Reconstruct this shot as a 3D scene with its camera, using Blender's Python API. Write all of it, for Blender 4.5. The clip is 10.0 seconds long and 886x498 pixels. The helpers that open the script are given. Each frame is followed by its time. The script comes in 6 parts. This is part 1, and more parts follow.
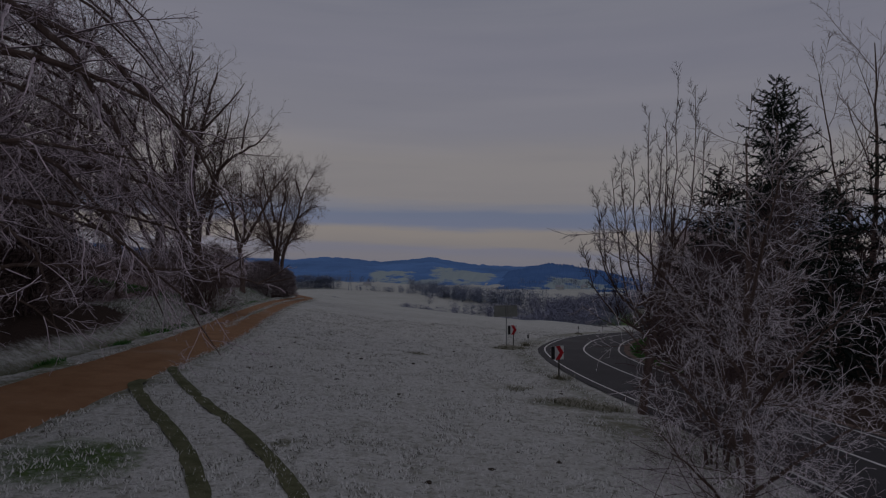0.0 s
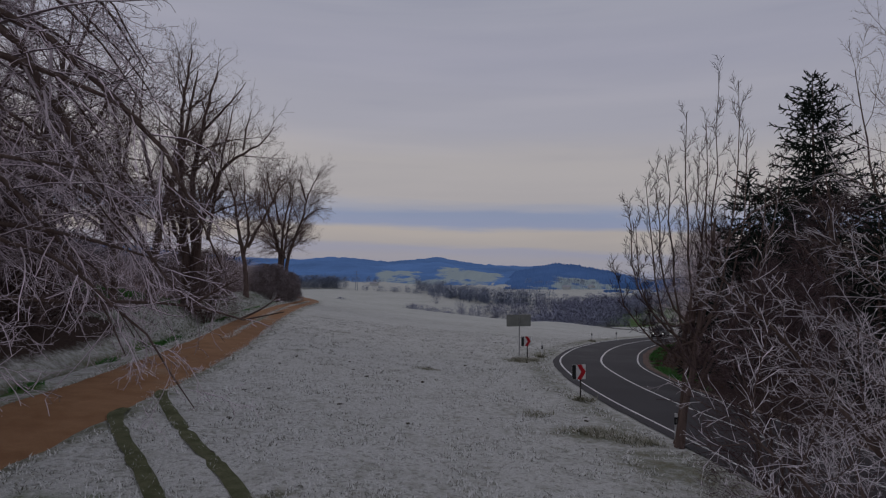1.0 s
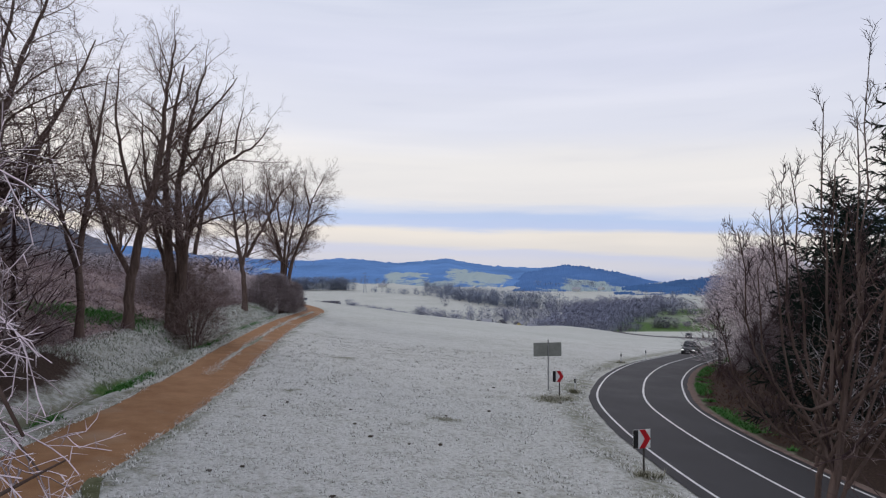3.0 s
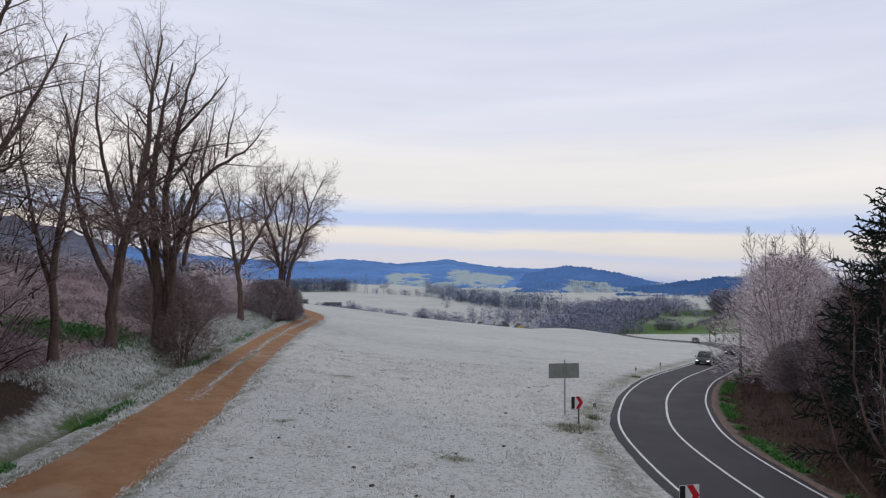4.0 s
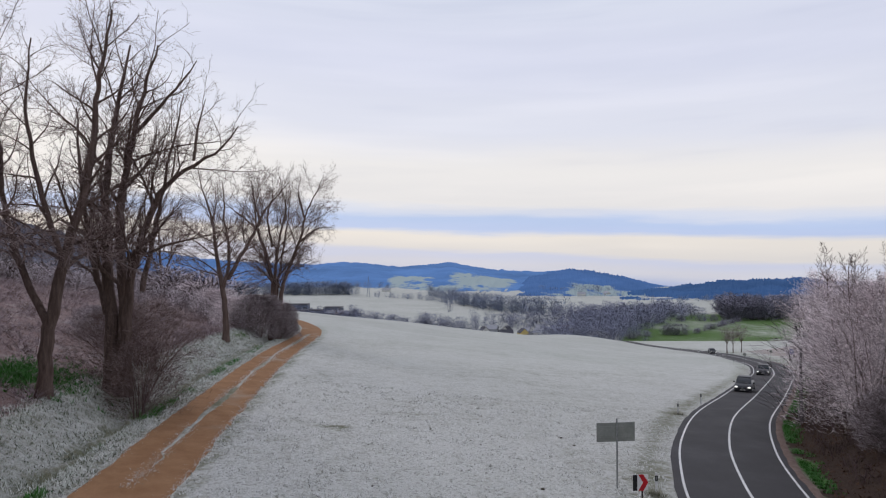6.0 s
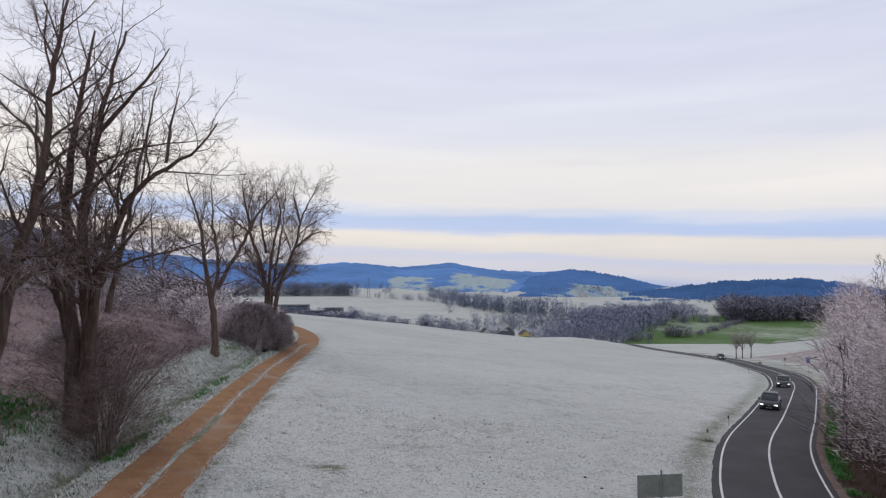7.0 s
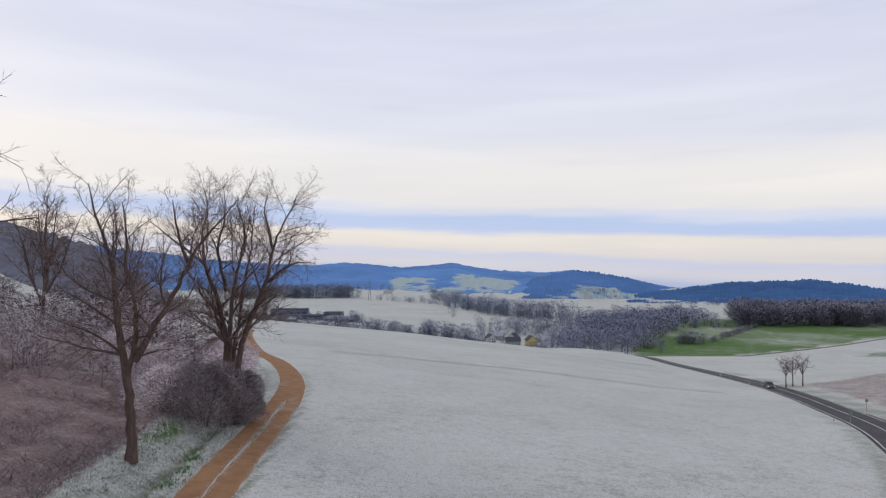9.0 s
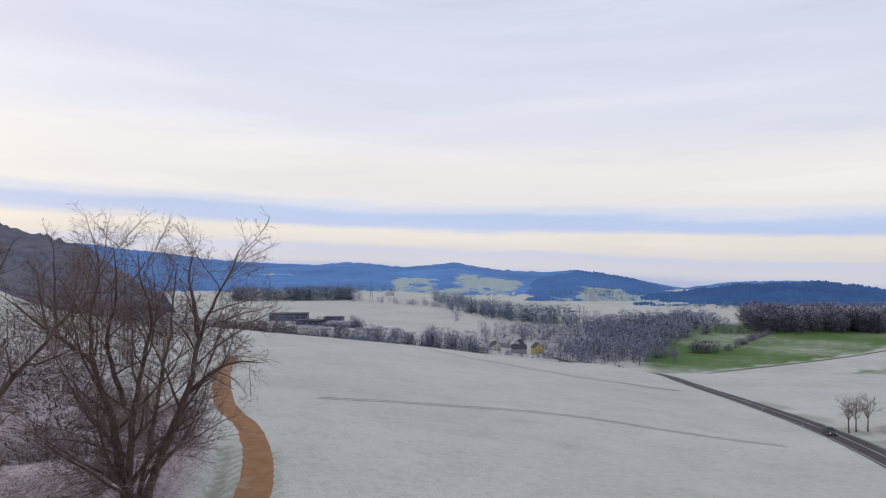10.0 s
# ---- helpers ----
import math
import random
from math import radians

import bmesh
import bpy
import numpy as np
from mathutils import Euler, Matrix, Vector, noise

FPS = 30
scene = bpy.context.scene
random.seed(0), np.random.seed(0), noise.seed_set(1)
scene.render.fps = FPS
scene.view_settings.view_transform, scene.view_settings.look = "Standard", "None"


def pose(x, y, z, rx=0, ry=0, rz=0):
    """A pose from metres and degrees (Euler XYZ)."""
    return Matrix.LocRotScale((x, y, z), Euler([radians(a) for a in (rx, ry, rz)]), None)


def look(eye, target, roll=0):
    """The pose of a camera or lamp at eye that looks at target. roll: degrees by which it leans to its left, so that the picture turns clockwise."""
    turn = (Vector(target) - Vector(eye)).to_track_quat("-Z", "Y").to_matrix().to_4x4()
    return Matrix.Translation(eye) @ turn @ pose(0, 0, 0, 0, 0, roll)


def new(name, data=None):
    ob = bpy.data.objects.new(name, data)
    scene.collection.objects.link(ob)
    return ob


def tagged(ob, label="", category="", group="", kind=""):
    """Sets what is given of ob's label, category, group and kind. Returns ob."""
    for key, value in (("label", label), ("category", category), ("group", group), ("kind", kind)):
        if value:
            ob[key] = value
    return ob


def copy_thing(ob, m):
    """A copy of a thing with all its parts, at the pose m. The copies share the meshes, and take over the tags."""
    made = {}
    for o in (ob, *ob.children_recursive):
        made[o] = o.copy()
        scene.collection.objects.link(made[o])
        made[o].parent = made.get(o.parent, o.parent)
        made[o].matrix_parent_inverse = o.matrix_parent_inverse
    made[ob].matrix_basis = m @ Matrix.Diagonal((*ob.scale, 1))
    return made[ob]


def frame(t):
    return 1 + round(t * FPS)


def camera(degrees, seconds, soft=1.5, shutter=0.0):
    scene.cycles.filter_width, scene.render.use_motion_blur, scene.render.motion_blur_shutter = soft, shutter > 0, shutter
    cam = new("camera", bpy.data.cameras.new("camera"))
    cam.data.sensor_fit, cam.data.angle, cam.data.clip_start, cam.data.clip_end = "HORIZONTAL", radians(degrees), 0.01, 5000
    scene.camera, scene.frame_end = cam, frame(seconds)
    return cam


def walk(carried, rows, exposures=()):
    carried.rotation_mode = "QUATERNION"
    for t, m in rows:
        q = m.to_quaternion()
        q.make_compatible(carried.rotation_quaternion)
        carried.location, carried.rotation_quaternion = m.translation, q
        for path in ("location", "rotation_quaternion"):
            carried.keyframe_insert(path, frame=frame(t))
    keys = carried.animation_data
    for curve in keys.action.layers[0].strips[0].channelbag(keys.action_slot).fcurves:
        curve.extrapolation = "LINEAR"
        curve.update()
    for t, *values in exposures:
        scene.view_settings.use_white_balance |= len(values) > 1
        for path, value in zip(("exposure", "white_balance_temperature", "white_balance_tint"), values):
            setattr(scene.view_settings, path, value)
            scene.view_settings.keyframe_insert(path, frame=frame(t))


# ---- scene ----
# ---------------------------------------------------------------- camera
cam = camera(72.0, 10.0, soft=1.2)
PATH = [
    (0, 0.00, 0.00, 5.00, 1.04, -1.01),
    (0.5, -0.10, 1.07, 5.24, 1.04, -0.71),
    (1, -0.21, 2.21, 5.53, 1.02, -0.41),
    (1.5, -0.36, 3.50, 5.83, 1.00, -0.18),
    (2, -0.48, 4.95, 6.11, 1.01, 0.02),
    (2.5, -0.58, 6.58, 6.38, 1.08, 0.25),
    (4, -1.12, 11.22, 7.50, 1.19, 0.50),
    (4.5, -1.31, 13.03, 7.83, 1.25, 0.58),
    (5, -1.52, 15.01, 8.13, 1.33, 0.63),
    (5.5, -1.72, 17.02, 8.46, 1.40, 0.68),
    (7, -2.44, 23.50, 9.68, 1.47, 0.73),
    (7.5, -2.74, 26.40, 10.21, 1.46, 0.76),
    (8, -3.20, 30.50, 10.90, 1.45, 0.78),
    (8.5, -3.91, 36.47, 11.98, 1.45, 0.80),
    (9, -4.81, 44.22, 13.70, 1.42, 0.87),
    (9.5, -5.69, 53.37, 16.07, 1.37, 0.95),
    (10, -6.37, 65.09, 19.75, 1.28, 1.07),
]
walk(cam, [(t, pose(x, y, z, 90 + pitch, 0, yaw)) for t, x, y, z, pitch, yaw in PATH],
     exposures=[(0, -2.0, 6500, 16), (0.5, -1.55, 6500, 16), (1, -1.12, 6500, 15), (1.5, -0.78, 6500, 14), (2, -0.46, 6500, 13), (2.5, -0.16, 6500, 11), (2.8, 0.0, 6500, 10), (10, 0.0, 6500, 10)])

# ---------------------------------------------------------------- light
SUN_ROT, SUN_ELEV = radians(-55), radians(16)
world = bpy.data.worlds.new("sky")
scene.world = world
world.use_nodes = True
wn, wl = world.node_tree.nodes, world.node_tree.links
wn.clear()


def wnode(kind, **kw):
    n = wn.new(kind)
    for k, v in kw.items():
        n.inputs[k.replace("_", " ")].default_value = v
    return n


def ramp_of(nodes, stops, mode="LINEAR"):
    r = nodes.new("ShaderNodeValToRGB")
    r.color_ramp.interpolation = mode
    el = r.color_ramp.elements
    while len(el) > 1:
        el.remove(el[-1])
    el[0].position, el[0].color = stops[0][0], (*stops[0][1], 1)
    for p, c in stops[1:]:
        e = el.new(p)
        e.color = (*c, 1)
    return r


nishita = wn.new("ShaderNodeTexSky")
nishita.sky_type, nishita.sun_disc = "NISHITA", False
nishita.sun_elevation, nishita.sun_rotation = SUN_ELEV, SUN_ROT
nishita.air_density, nishita.dust_density = 1.2, 2.0
tc = wn.new("ShaderNodeTexCoord")
sep = wn.new("ShaderNodeSeparateXYZ")
wl.new(tc.outputs["Generated"], sep.inputs[0])
mp = wn.new("ShaderNodeMapping")
mp.inputs["Scale"].default_value = (1.6, 1.6, 16.0)
wl.new(tc.outputs["Generated"], mp.inputs[0])
streak = wnode("ShaderNodeTexNoise", Scale=2.1, Detail=5.0, Roughness=0.55)
wl.new(mp.outputs[0], streak.inputs["Vector"])
wob = wn.new("ShaderNodeMath")
wob.operation = "MULTIPLY_ADD"
wl.new(streak.outputs["Fac"], wob.inputs[0])
wob.inputs[1].default_value = 0.034
lean = wn.new("ShaderNodeMath")
lean.operation = "MULTIPLY_ADD"
wl.new(sep.outputs["X"], lean.inputs[0])
lean.inputs[1].default_value = 0.036
wl.new(sep.outputs["Z"], lean.inputs[2])
wl.new(lean.outputs[0], wob.inputs[2])
# layers of a winter cloud deck from the horizon up to the zenith
deck = ramp_of(wn, [
    (0.00, (0.52, 0.58, 0.78)), (0.018, (0.70, 0.70, 0.78)), (0.034, (0.66, 0.69, 0.84)), (0.044, (0.80, 0.765, 0.745)), (0.066, (0.845, 0.80, 0.76)),
    (0.079, (0.53, 0.63, 0.89)), (0.092, (0.51, 0.625, 0.89)), (0.104, (0.70, 0.745, 0.88)), (0.118, (0.85, 0.83, 0.84)), (0.17, (0.91, 0.885, 0.88)), (0.24, (0.79, 0.81, 0.92)),
    (0.34, (0.72, 0.75, 0.90)), (0.46, (0.79, 0.83, 0.95)), (0.75, (0.72, 0.75, 0.87)), (1.0, (0.66, 0.69, 0.82))], "EASE")
wl.new(wob.outputs[0], deck.inputs[0])
mix = wn.new("ShaderNodeMix")
mix.data_type = "RGBA"
mix.inputs["Factor"].default_value = 0.95
scaled = wn.new("ShaderNodeVectorMath")
scaled.operation = "SCALE"
scaled.inputs["Scale"].default_value = 0.12
wl.new(nishita.outputs[0], scaled.inputs[0])
wl.new(scaled.outputs[0], mix.inputs["A"])
# soft rolls of thicker and thinner cloud
mp2 = wn.new("ShaderNodeMapping")
mp2.inputs["Scale"].default_value = (0.7, 0.7, 7.0)
mp2.inputs["Rotation"].default_value = (0.0, 0.06, 0.0)
wl.new(tc.outputs["Generated"], mp2.inputs[0])
rolls = wnode("ShaderNodeTexNoise", Scale=2.2, Detail=4.0, Roughness=0.5, Distortion=0.15)
wl.new(mp2.outputs[0], rolls.inputs["Vector"])
thick = ramp_of(wn, [(0.28, (0.90, 0.91, 0.94)), (0.48, (1.0, 1.0, 1.0)), (0.70, (1.07, 1.06, 1.045))], "EASE")
wl.new(rolls.outputs["Fac"], thick.inputs[0])
cloudy = wn.new("ShaderNodeMix")
cloudy.data_type, cloudy.blend_type = "RGBA", "MULTIPLY"
cloudy.inputs["Factor"].default_value = 1.0
wl.new(deck.outputs[0], cloudy.inputs["A"])
wl.new(thick.outputs[0], cloudy.inputs["B"])
wl.new(cloudy.outputs["Result"], mix.inputs["B"])
bg = wn.new("ShaderNodeBackground")
bg.inputs["Strength"].default_value = 0.955
wl.new(mix.outputs["Result"], bg.inputs["Color"])
wl.new(bg.outputs[0], wn.new("ShaderNodeOutputWorld").inputs[0])

sun = new("sun", bpy.data.lights.new("sun", "SUN"))
sun.data.energy, sun.data.angle, sun.data.color = 0.6, radians(25), (1.0, 0.93, 0.86)
sun.matrix_world = look((math.sin(-SUN_ROT) * -100, math.cos(SUN_ROT) * 100, 100 * math.tan(SUN_ELEV + 0.25)), (0, 0, 0))


# ---------------------------------------------------------------- materials
def material(name, rough=0.85, spec=0.2, metal=0.0):
    m = bpy.data.materials.new(name)
    m.use_nodes = True
    b = m.node_tree.nodes["Principled BSDF"]
    b.inputs["Roughness"].default_value, b.inputs["Metallic"].default_value = rough, metal
    b.inputs["Specular IOR Level"].default_value = spec
    return m, m.node_tree.nodes, m.node_tree.links, b


def noise_node(nt, scale, detail=4.0, rough=0.6, src="Object", stretch=None):
    n, l = nt.nodes, nt.links
    co = n.new("ShaderNodeTexCoord")
    t = n.new("ShaderNodeTexNoise")
    t.inputs["Scale"].default_value, t.inputs["Detail"].default_value, t.inputs["Roughness"].default_value = scale, detail, rough
    if stretch:
        m = n.new("ShaderNodeMapping")
        m.inputs["Scale"].default_value = stretch
        l.new(co.outputs[src], m.inputs[0])
        l.new(m.outputs[0], t.inputs["Vector"])
    else:
        l.new(co.outputs[src], t.inputs["Vector"])
    return t.outputs["Fac"]


def mixed(nt, fac, a, b):
    m = nt.nodes.new("ShaderNodeMix")
    m.data_type = "RGBA"
    for key, v in (("Factor", fac), ("A", a), ("B", b)):
        if isinstance(v, (int, float)):
            m.inputs[key].default_value = v
        elif isinstance(v, tuple):
            m.inputs[key].default_value = (*v, 1)
        else:
            nt.links.new(v, m.inputs[key])
    return m.outputs["Result"]


def steps(nt, src, lo, hi, a=0.0, b=1.0):
    m = nt.nodes.new("ShaderNodeMapRange")
    for k, v in zip(("From Min", "From Max", "To Min", "To Max"), (lo, hi, a, b)):
        m.inputs[k].default_value = v
    nt.links.new(src, m.inputs["Value"])
    return m.outputs[0]


def bump(nt, bsdf, src, strength, dist):
    b = nt.nodes.new("ShaderNodeBump")
    b.inputs["Strength"].default_value, b.inputs["Distance"].default_value = strength, dist
    nt.links.new(src, b.inputs["Height"])
    nt.links.new(b.outputs[0], bsdf.inputs["Normal"])


def simple(name, a, b, scale, rough=0.8, spec=0.2, metal=0.0, relief=0.0, dist=0.02, lo=0.35, hi=0.65, stretch=None):
    m, n, l, bs = material(name, rough, spec, metal)
    nt = m.node_tree
    f1 = noise_node(nt, scale, 5, 0.6, stretch=stretch)
    f2 = noise_node(nt, scale * 7, 3, 0.6, stretch=stretch)
    c = mixed(nt, steps(nt, f1, lo, hi), a, b)
    c = mixed(nt, steps(nt, f2, 0.3, 0.7, 0, 0.5), c, tuple(0.6 * (p + q) * 0.5 for p, q in zip(a, b)))
    l.new(c, bs.inputs["Base Color"])
    if relief:
        bump(nt, bs, f2, relief, dist)
    return m


def frosted(name, bark, frost, amount):
    """Bark that carries hoar frost, most of it on the upper side."""
    m, n, l, bs = material(name, 0.9, 0.1)
    nt = m.node_tree
    geo = n.new("ShaderNodeNewGeometry")
    sp = n.new("ShaderNodeSeparateXYZ")
    l.new(geo.outputs["Normal"], sp.inputs[0])
    up = steps(nt, sp.outputs["Z"], -0.9, 0.9, 0.0, 1.0)
    f1 = noise_node(nt, 0.9, 3, 0.6)
    f2 = noise_node(nt, 14, 3, 0.7)
    patch = steps(nt, f1, 0.3, 0.7, 0.45, 1.0)
    mul = n.new("ShaderNodeMath")
    mul.operation = "MULTIPLY"
    l.new(up, mul.inputs[0])
    l.new(patch, mul.inputs[1])
    mul2 = n.new("ShaderNodeMath")
    mul2.operation = "MULTIPLY"
    mul2.use_clamp = True
    l.new(mul.outputs[0], mul2.inputs[0])
    mul2.inputs[1].default_value = amount
    base = mixed(nt, steps(nt, f2, 0.3, 0.7), bark, tuple(0.55 * v for v in bark))
    l.new(mixed(nt, mul2.outputs[0], base, frost), bs.inputs["Base Color"])
    return m


# ---------------------------------------------------------------- the lie of the land
def sstep(a, b, v):
    t = np.clip((np.asarray(v, float) - a) / (b - a), 0, 1)
    return t * t * (3 - 2 * t)


TRACK = np.array([(-10.6, -40), (-11.2, -10), (-11.8, 10), (-12.2, 22), (-12.9, 32), (-14.1, 42), (-16.4, 56), (-20.2, 82), (-22.7, 104), (-25.0, 120), (-28.5, 134), (-35.0, 150), (-44.5, 166), (-58.0, 201), (-70, 240)])
ROAD = np.array([(15.5, -60), (13.8, -20), (12.6, 5), (11.2, 22), (10.4, 30), (10.3, 37), (11.0, 44), (13.0, 51), (16.1, 59), (21.3, 69.5), (29.9, 83.5), (41.0, 102), (48.4, 115), (57.0, 134), (64.5, 158), (70.5, 178), (76.5, 202), (82.5, 236), (88, 284), (92, 372), (96, 460), (92, 560), (84, 640)])


def spline(p, step):
    """A smooth line through the points, resampled evenly."""
    out = []
    q = np.vstack([2 * p[0] - p[1], p, 2 * p[-1] - p[-2]])
    for i in range(1, len(q) - 2):
        a, b, c, d = q[i - 1], q[i], q[i + 1], q[i + 2]
        for t in np.linspace(0, 1, 24, endpoint=False):
            out.append(0.5 * (2 * b + (c - a) * t + (2 * a - 5 * b + 4 * c - d) * t * t + (3 * b - a - 3 * c + d) * t ** 3))
    out = np.array(out + [p[-1]])
    s = np.r_[0, np.cumsum(np.linalg.norm(np.diff(out, axis=0), axis=1))]
    u = np.arange(0, s[-1], step)
    return np.stack([np.interp(u, s, out[:, k]) for k in (0, 1)], 1)


TRACK_LINE, ROAD_LINE = spline(TRACK, 0.7), spline(ROAD, 0.7)


def side_of(line, x, y):
    """Signed distance from a line that runs ahead: negative to its left."""
    x, y = np.asarray(x, float), np.asarray(y, float)
    lx = np.interp(y, line[:, 1], line[:, 0])
    g = np.interp(y, line[:-1, 1], np.diff(line[:, 0]) / np.maximum(np.diff(line[:, 1]), 1e-3))
    return (x - lx) / np.sqrt(1 + g * g)


RIDGE_U = [-1.6, -0.80, -0.62, -0.50, -0.40, -0.328, -0.226, -0.17, -0.105, -0.078, 0.0, 0.061, 0.144, 0.19, 0.246, 0.274, 0.311, 0.367, 0.42, 0.497, 0.552, 0.645, 0.71, 0.80, 1.6]
RIDGE_Y = [440, 440, 430, 445, 458, 465, 468, 464, 470, 472, 465, 476, 482, 477, 485, 490, 500, 508, 500, 496, 495, 507, 518, 515, 500]


def height(x, y):
    x, y = np.asarray(x, float), np.asarray(y, float)
    xc, yc = np.clip(x, -60, 112) / 100, np.clip(y, -15, 350) / 100
    near = (0.416 - 4.763 * xc - 1.831 * yc - 7.33 * xc * yc + 12.447 * xc ** 2 - 3.176 * yc ** 2
            - 5.97 * xc ** 2 * yc + 1.549 * xc * yc ** 2 + 0.553 * yc ** 3 + 8.819 * xc ** 3)
    d = side_of(TRACK_LINE, x, y)
    # verge, ditch and bank beside the farm track, then the rough land that rises beyond
    on = 1 - sstep(150, 210, y)
    near = near + on * (-0.55 * np.exp(-((d + 3.6) / 0.5) ** 2) + 1.0 * sstep(-4.2, -6.6, d))
    near = near + np.where(d < -8, 0.085 * (-d - 8), 0) * sstep(-30, 20, y) * (1 - sstep(260, 420, y))
    near = near + 1.5 * sstep(4.0, 10.0, side_of(ROAD_LINE, x, y)) * (1 - sstep(90, 140, y))
    near = near + 0.115 * np.clip(-x - 12, 0, 110) * sstep(140, 330, y)
    floor = -57 - 12.0 * np.exp(-((y - 670) / 130) ** 2 - ((x - 72) / 58) ** 2) + 0.02 * np.clip(-x, 0, 250) - 0.16 * np.clip(y - 1850, 0, 4000)
    # the field runs on as an even slope to its lower edge, which comes nearer towards the road
    slope = 9.43 - 0.0975 * y - 0.0885 * x - 0.0052 * np.clip(432 - y, 0, 300) - 1.4 * sstep(-40, 20, x) * sstep(230, 400, y)
    near = near + (slope - near) * sstep(170, 300, y) * (1 - sstep(45, 85, x))
    lower = 432 - 97 * sstep(25, 95, x)
    fall = np.clip((y - lower) / (165 - 45 * (lower > 400)), 0, 1)
    fall = fall * fall * (3 - 2 * fall)
    z = near * (1 - fall) + floor * fall
    # the hillside that climbs away on the one hand
    z = z + 85 * sstep(0.46, 1.0, -x / (np.abs(y) + 60)) * sstep(90, 380, y) * (1 - sstep(900, 1700, y))
    return z


def mesh_from(name, v, f, mat, smooth=False):
    me = bpy.data.meshes.new(name)
    me.from_pydata([tuple(map(float, p)) for p in v], [], f)
    if mat is not None:
        me.materials.append(mat)
    if smooth:
        me.shade_smooth()
    return me


def grid_mesh(name, X, Y, Z, mat, smooth=True):
    ny, nx = X.shape
    v = np.stack([X.ravel(), Y.ravel(), Z.ravel()], 1)
    i = (np.arange(ny - 1)[:, None] * nx + np.arange(nx - 1)[None]).ravel()
    fc = np.stack([i, i + 1, i + nx + 1, i + nx], 1)
    me = bpy.data.meshes.new(name)
    me.from_pydata(v.tolist(), [], fc.tolist())
    me.materials.append(mat)
    if smooth:
        me.shade_smooth()
    return me


def set_attr(me, key, values):
    a = me.attributes.new(key, "FLOAT", "POINT")
    a.data.foreach_set("value", np.asarray(values, np.float32))


def part(name, me, parent, label=""):
    ob = new(name, me)
    ob.parent = parent
    if label:
        ob["label"] = label
    return ob


def thing(name, x, y, z, label, category, group="", turn=0.0, kind=""):
    e = new(name)
    e.empty_display_size = 0.3
    e.matrix_world = pose(x, y, z, 0, 0, turn)
    return tagged(e, label, category, group, kind)


# ---------------------------------------------------------------- ground
def ground_material():
    m, n, l, bs = material("frosted_grass", 0.95, 0.08)
    nt = m.node_tree

    def at(key):
        a = n.new("ShaderNodeAttribute")
        a.attribute_name = key
        return a.outputs["Fac"]
    tuft = noise_node(nt, 3.2, 5, 0.65)
    blade = noise_node(nt, 16, 4, 0.75)
    patch = noise_node(nt, 0.11, 4, 0.6)
    broad = noise_node(nt, 0.02, 3, 0.5)
    grass = mixed(nt, steps(nt, tuft, 0.35, 0.65), (0.085, 0.105, 0.050), (0.20, 0.19, 0.12))
    frost = mixed(nt, steps(nt, blade, 0.3, 0.7), (0.43, 0.43, 0.41), (0.79, 0.79, 0.765))
    frost = mixed(nt, steps(nt, broad, 0.4, 0.65, 0.0, 0.35), frost, (0.50, 0.51, 0.465))

    def add(a, b, ka, kb):
        q = n.new("ShaderNodeMath")
        q.operation = "MULTIPLY_ADD"
        l.new(a, q.inputs[0])
        q.inputs[1].default_value = ka
        w = n.new("ShaderNodeMath")
        w.operation = "MULTIPLY"
        l.new(b, w.inputs[0])
        w.inputs[1].default_value = kb
        l.new(w.outputs[0], q.inputs[2])
        return q.outputs[0]
    clod = noise_node(nt, 0.75, 4, 0.7)
    cover = add(add(tuft, blade, 0.75, 0.65), patch, 1.0, 0.35)
    cover = add(cover, steps(nt, clod, 0.28, 0.72, -0.11, 0.11), 1.0, 1.0)
    bare = add(at("bare"), cover, 0.9, 1.0)
    colour = mixed(nt, steps(nt, bare, 0.90, 1.22, 0.0, 0.92), frost, grass)
    # pits between the tussocks: their shade painted dark, the frost thin there
    pock = noise_node(nt, 6.0, 3, 0.55)
    colour = mixed(nt, steps(nt, pock, 0.47, 0.34, 0.0, 0.62), colour, (0.20, 0.205, 0.165))
    # green winter grass
    lush = mixed(nt, steps(nt, tuft, 0.3, 0.7), (0.042, 0.120, 0.024), (0.135, 0.190, 0.07))
    g = add(at("green"), cover, 1.3, 1.0)
    colour = mixed(nt, steps(nt, g, 1.35, 1.75), colour, lush)
    # matted bramble and dead leaves
    litter = mixed(nt, steps(nt, tuft, 0.3, 0.7), (0.115, 0.060, 0.048), (0.27, 0.180, 0.165))
    litter = mixed(nt, steps(nt, blade, 0.45, 0.68, 0, 0.7), litter, (0.52, 0.46, 0.48))
    litter = mixed(nt, steps(nt, noise_node(nt, 0.5, 4, 0.7), 0.5, 0.68, 0, 0.42), litter, (0.50, 0.48, 0.46))
    b = add(at("litter"), cover, 1.6, 1.0)
    colour = mixed(nt, steps(nt, b, 1.45, 1.95), colour, litter)
    # bare shaded bank of earth and fallen leaves
    earth = mixed(nt, steps(nt, blade, 0.3, 0.7), (0.035, 0.024, 0.019), (0.085, 0.058, 0.047))
    so = add(at("soil"), cover, 1.6, 1.0)
    colour = mixed(nt, steps(nt, so, 1.4, 1.9), colour, earth)
    # further down the slope the grass lies short and even
    even = at("even")
    l.new(mixed(nt, steps(nt, even, 0, 1, 0, 0.55), colour, mixed(nt, steps(nt, broad, 0.35, 0.7), (0.46, 0.475, 0.445), (0.385, 0.405, 0.37))), bs.inputs["Base Color"])
    bump(nt, bs, add(pock, cover, 1.5, 0.8), 0.9, 0.11)
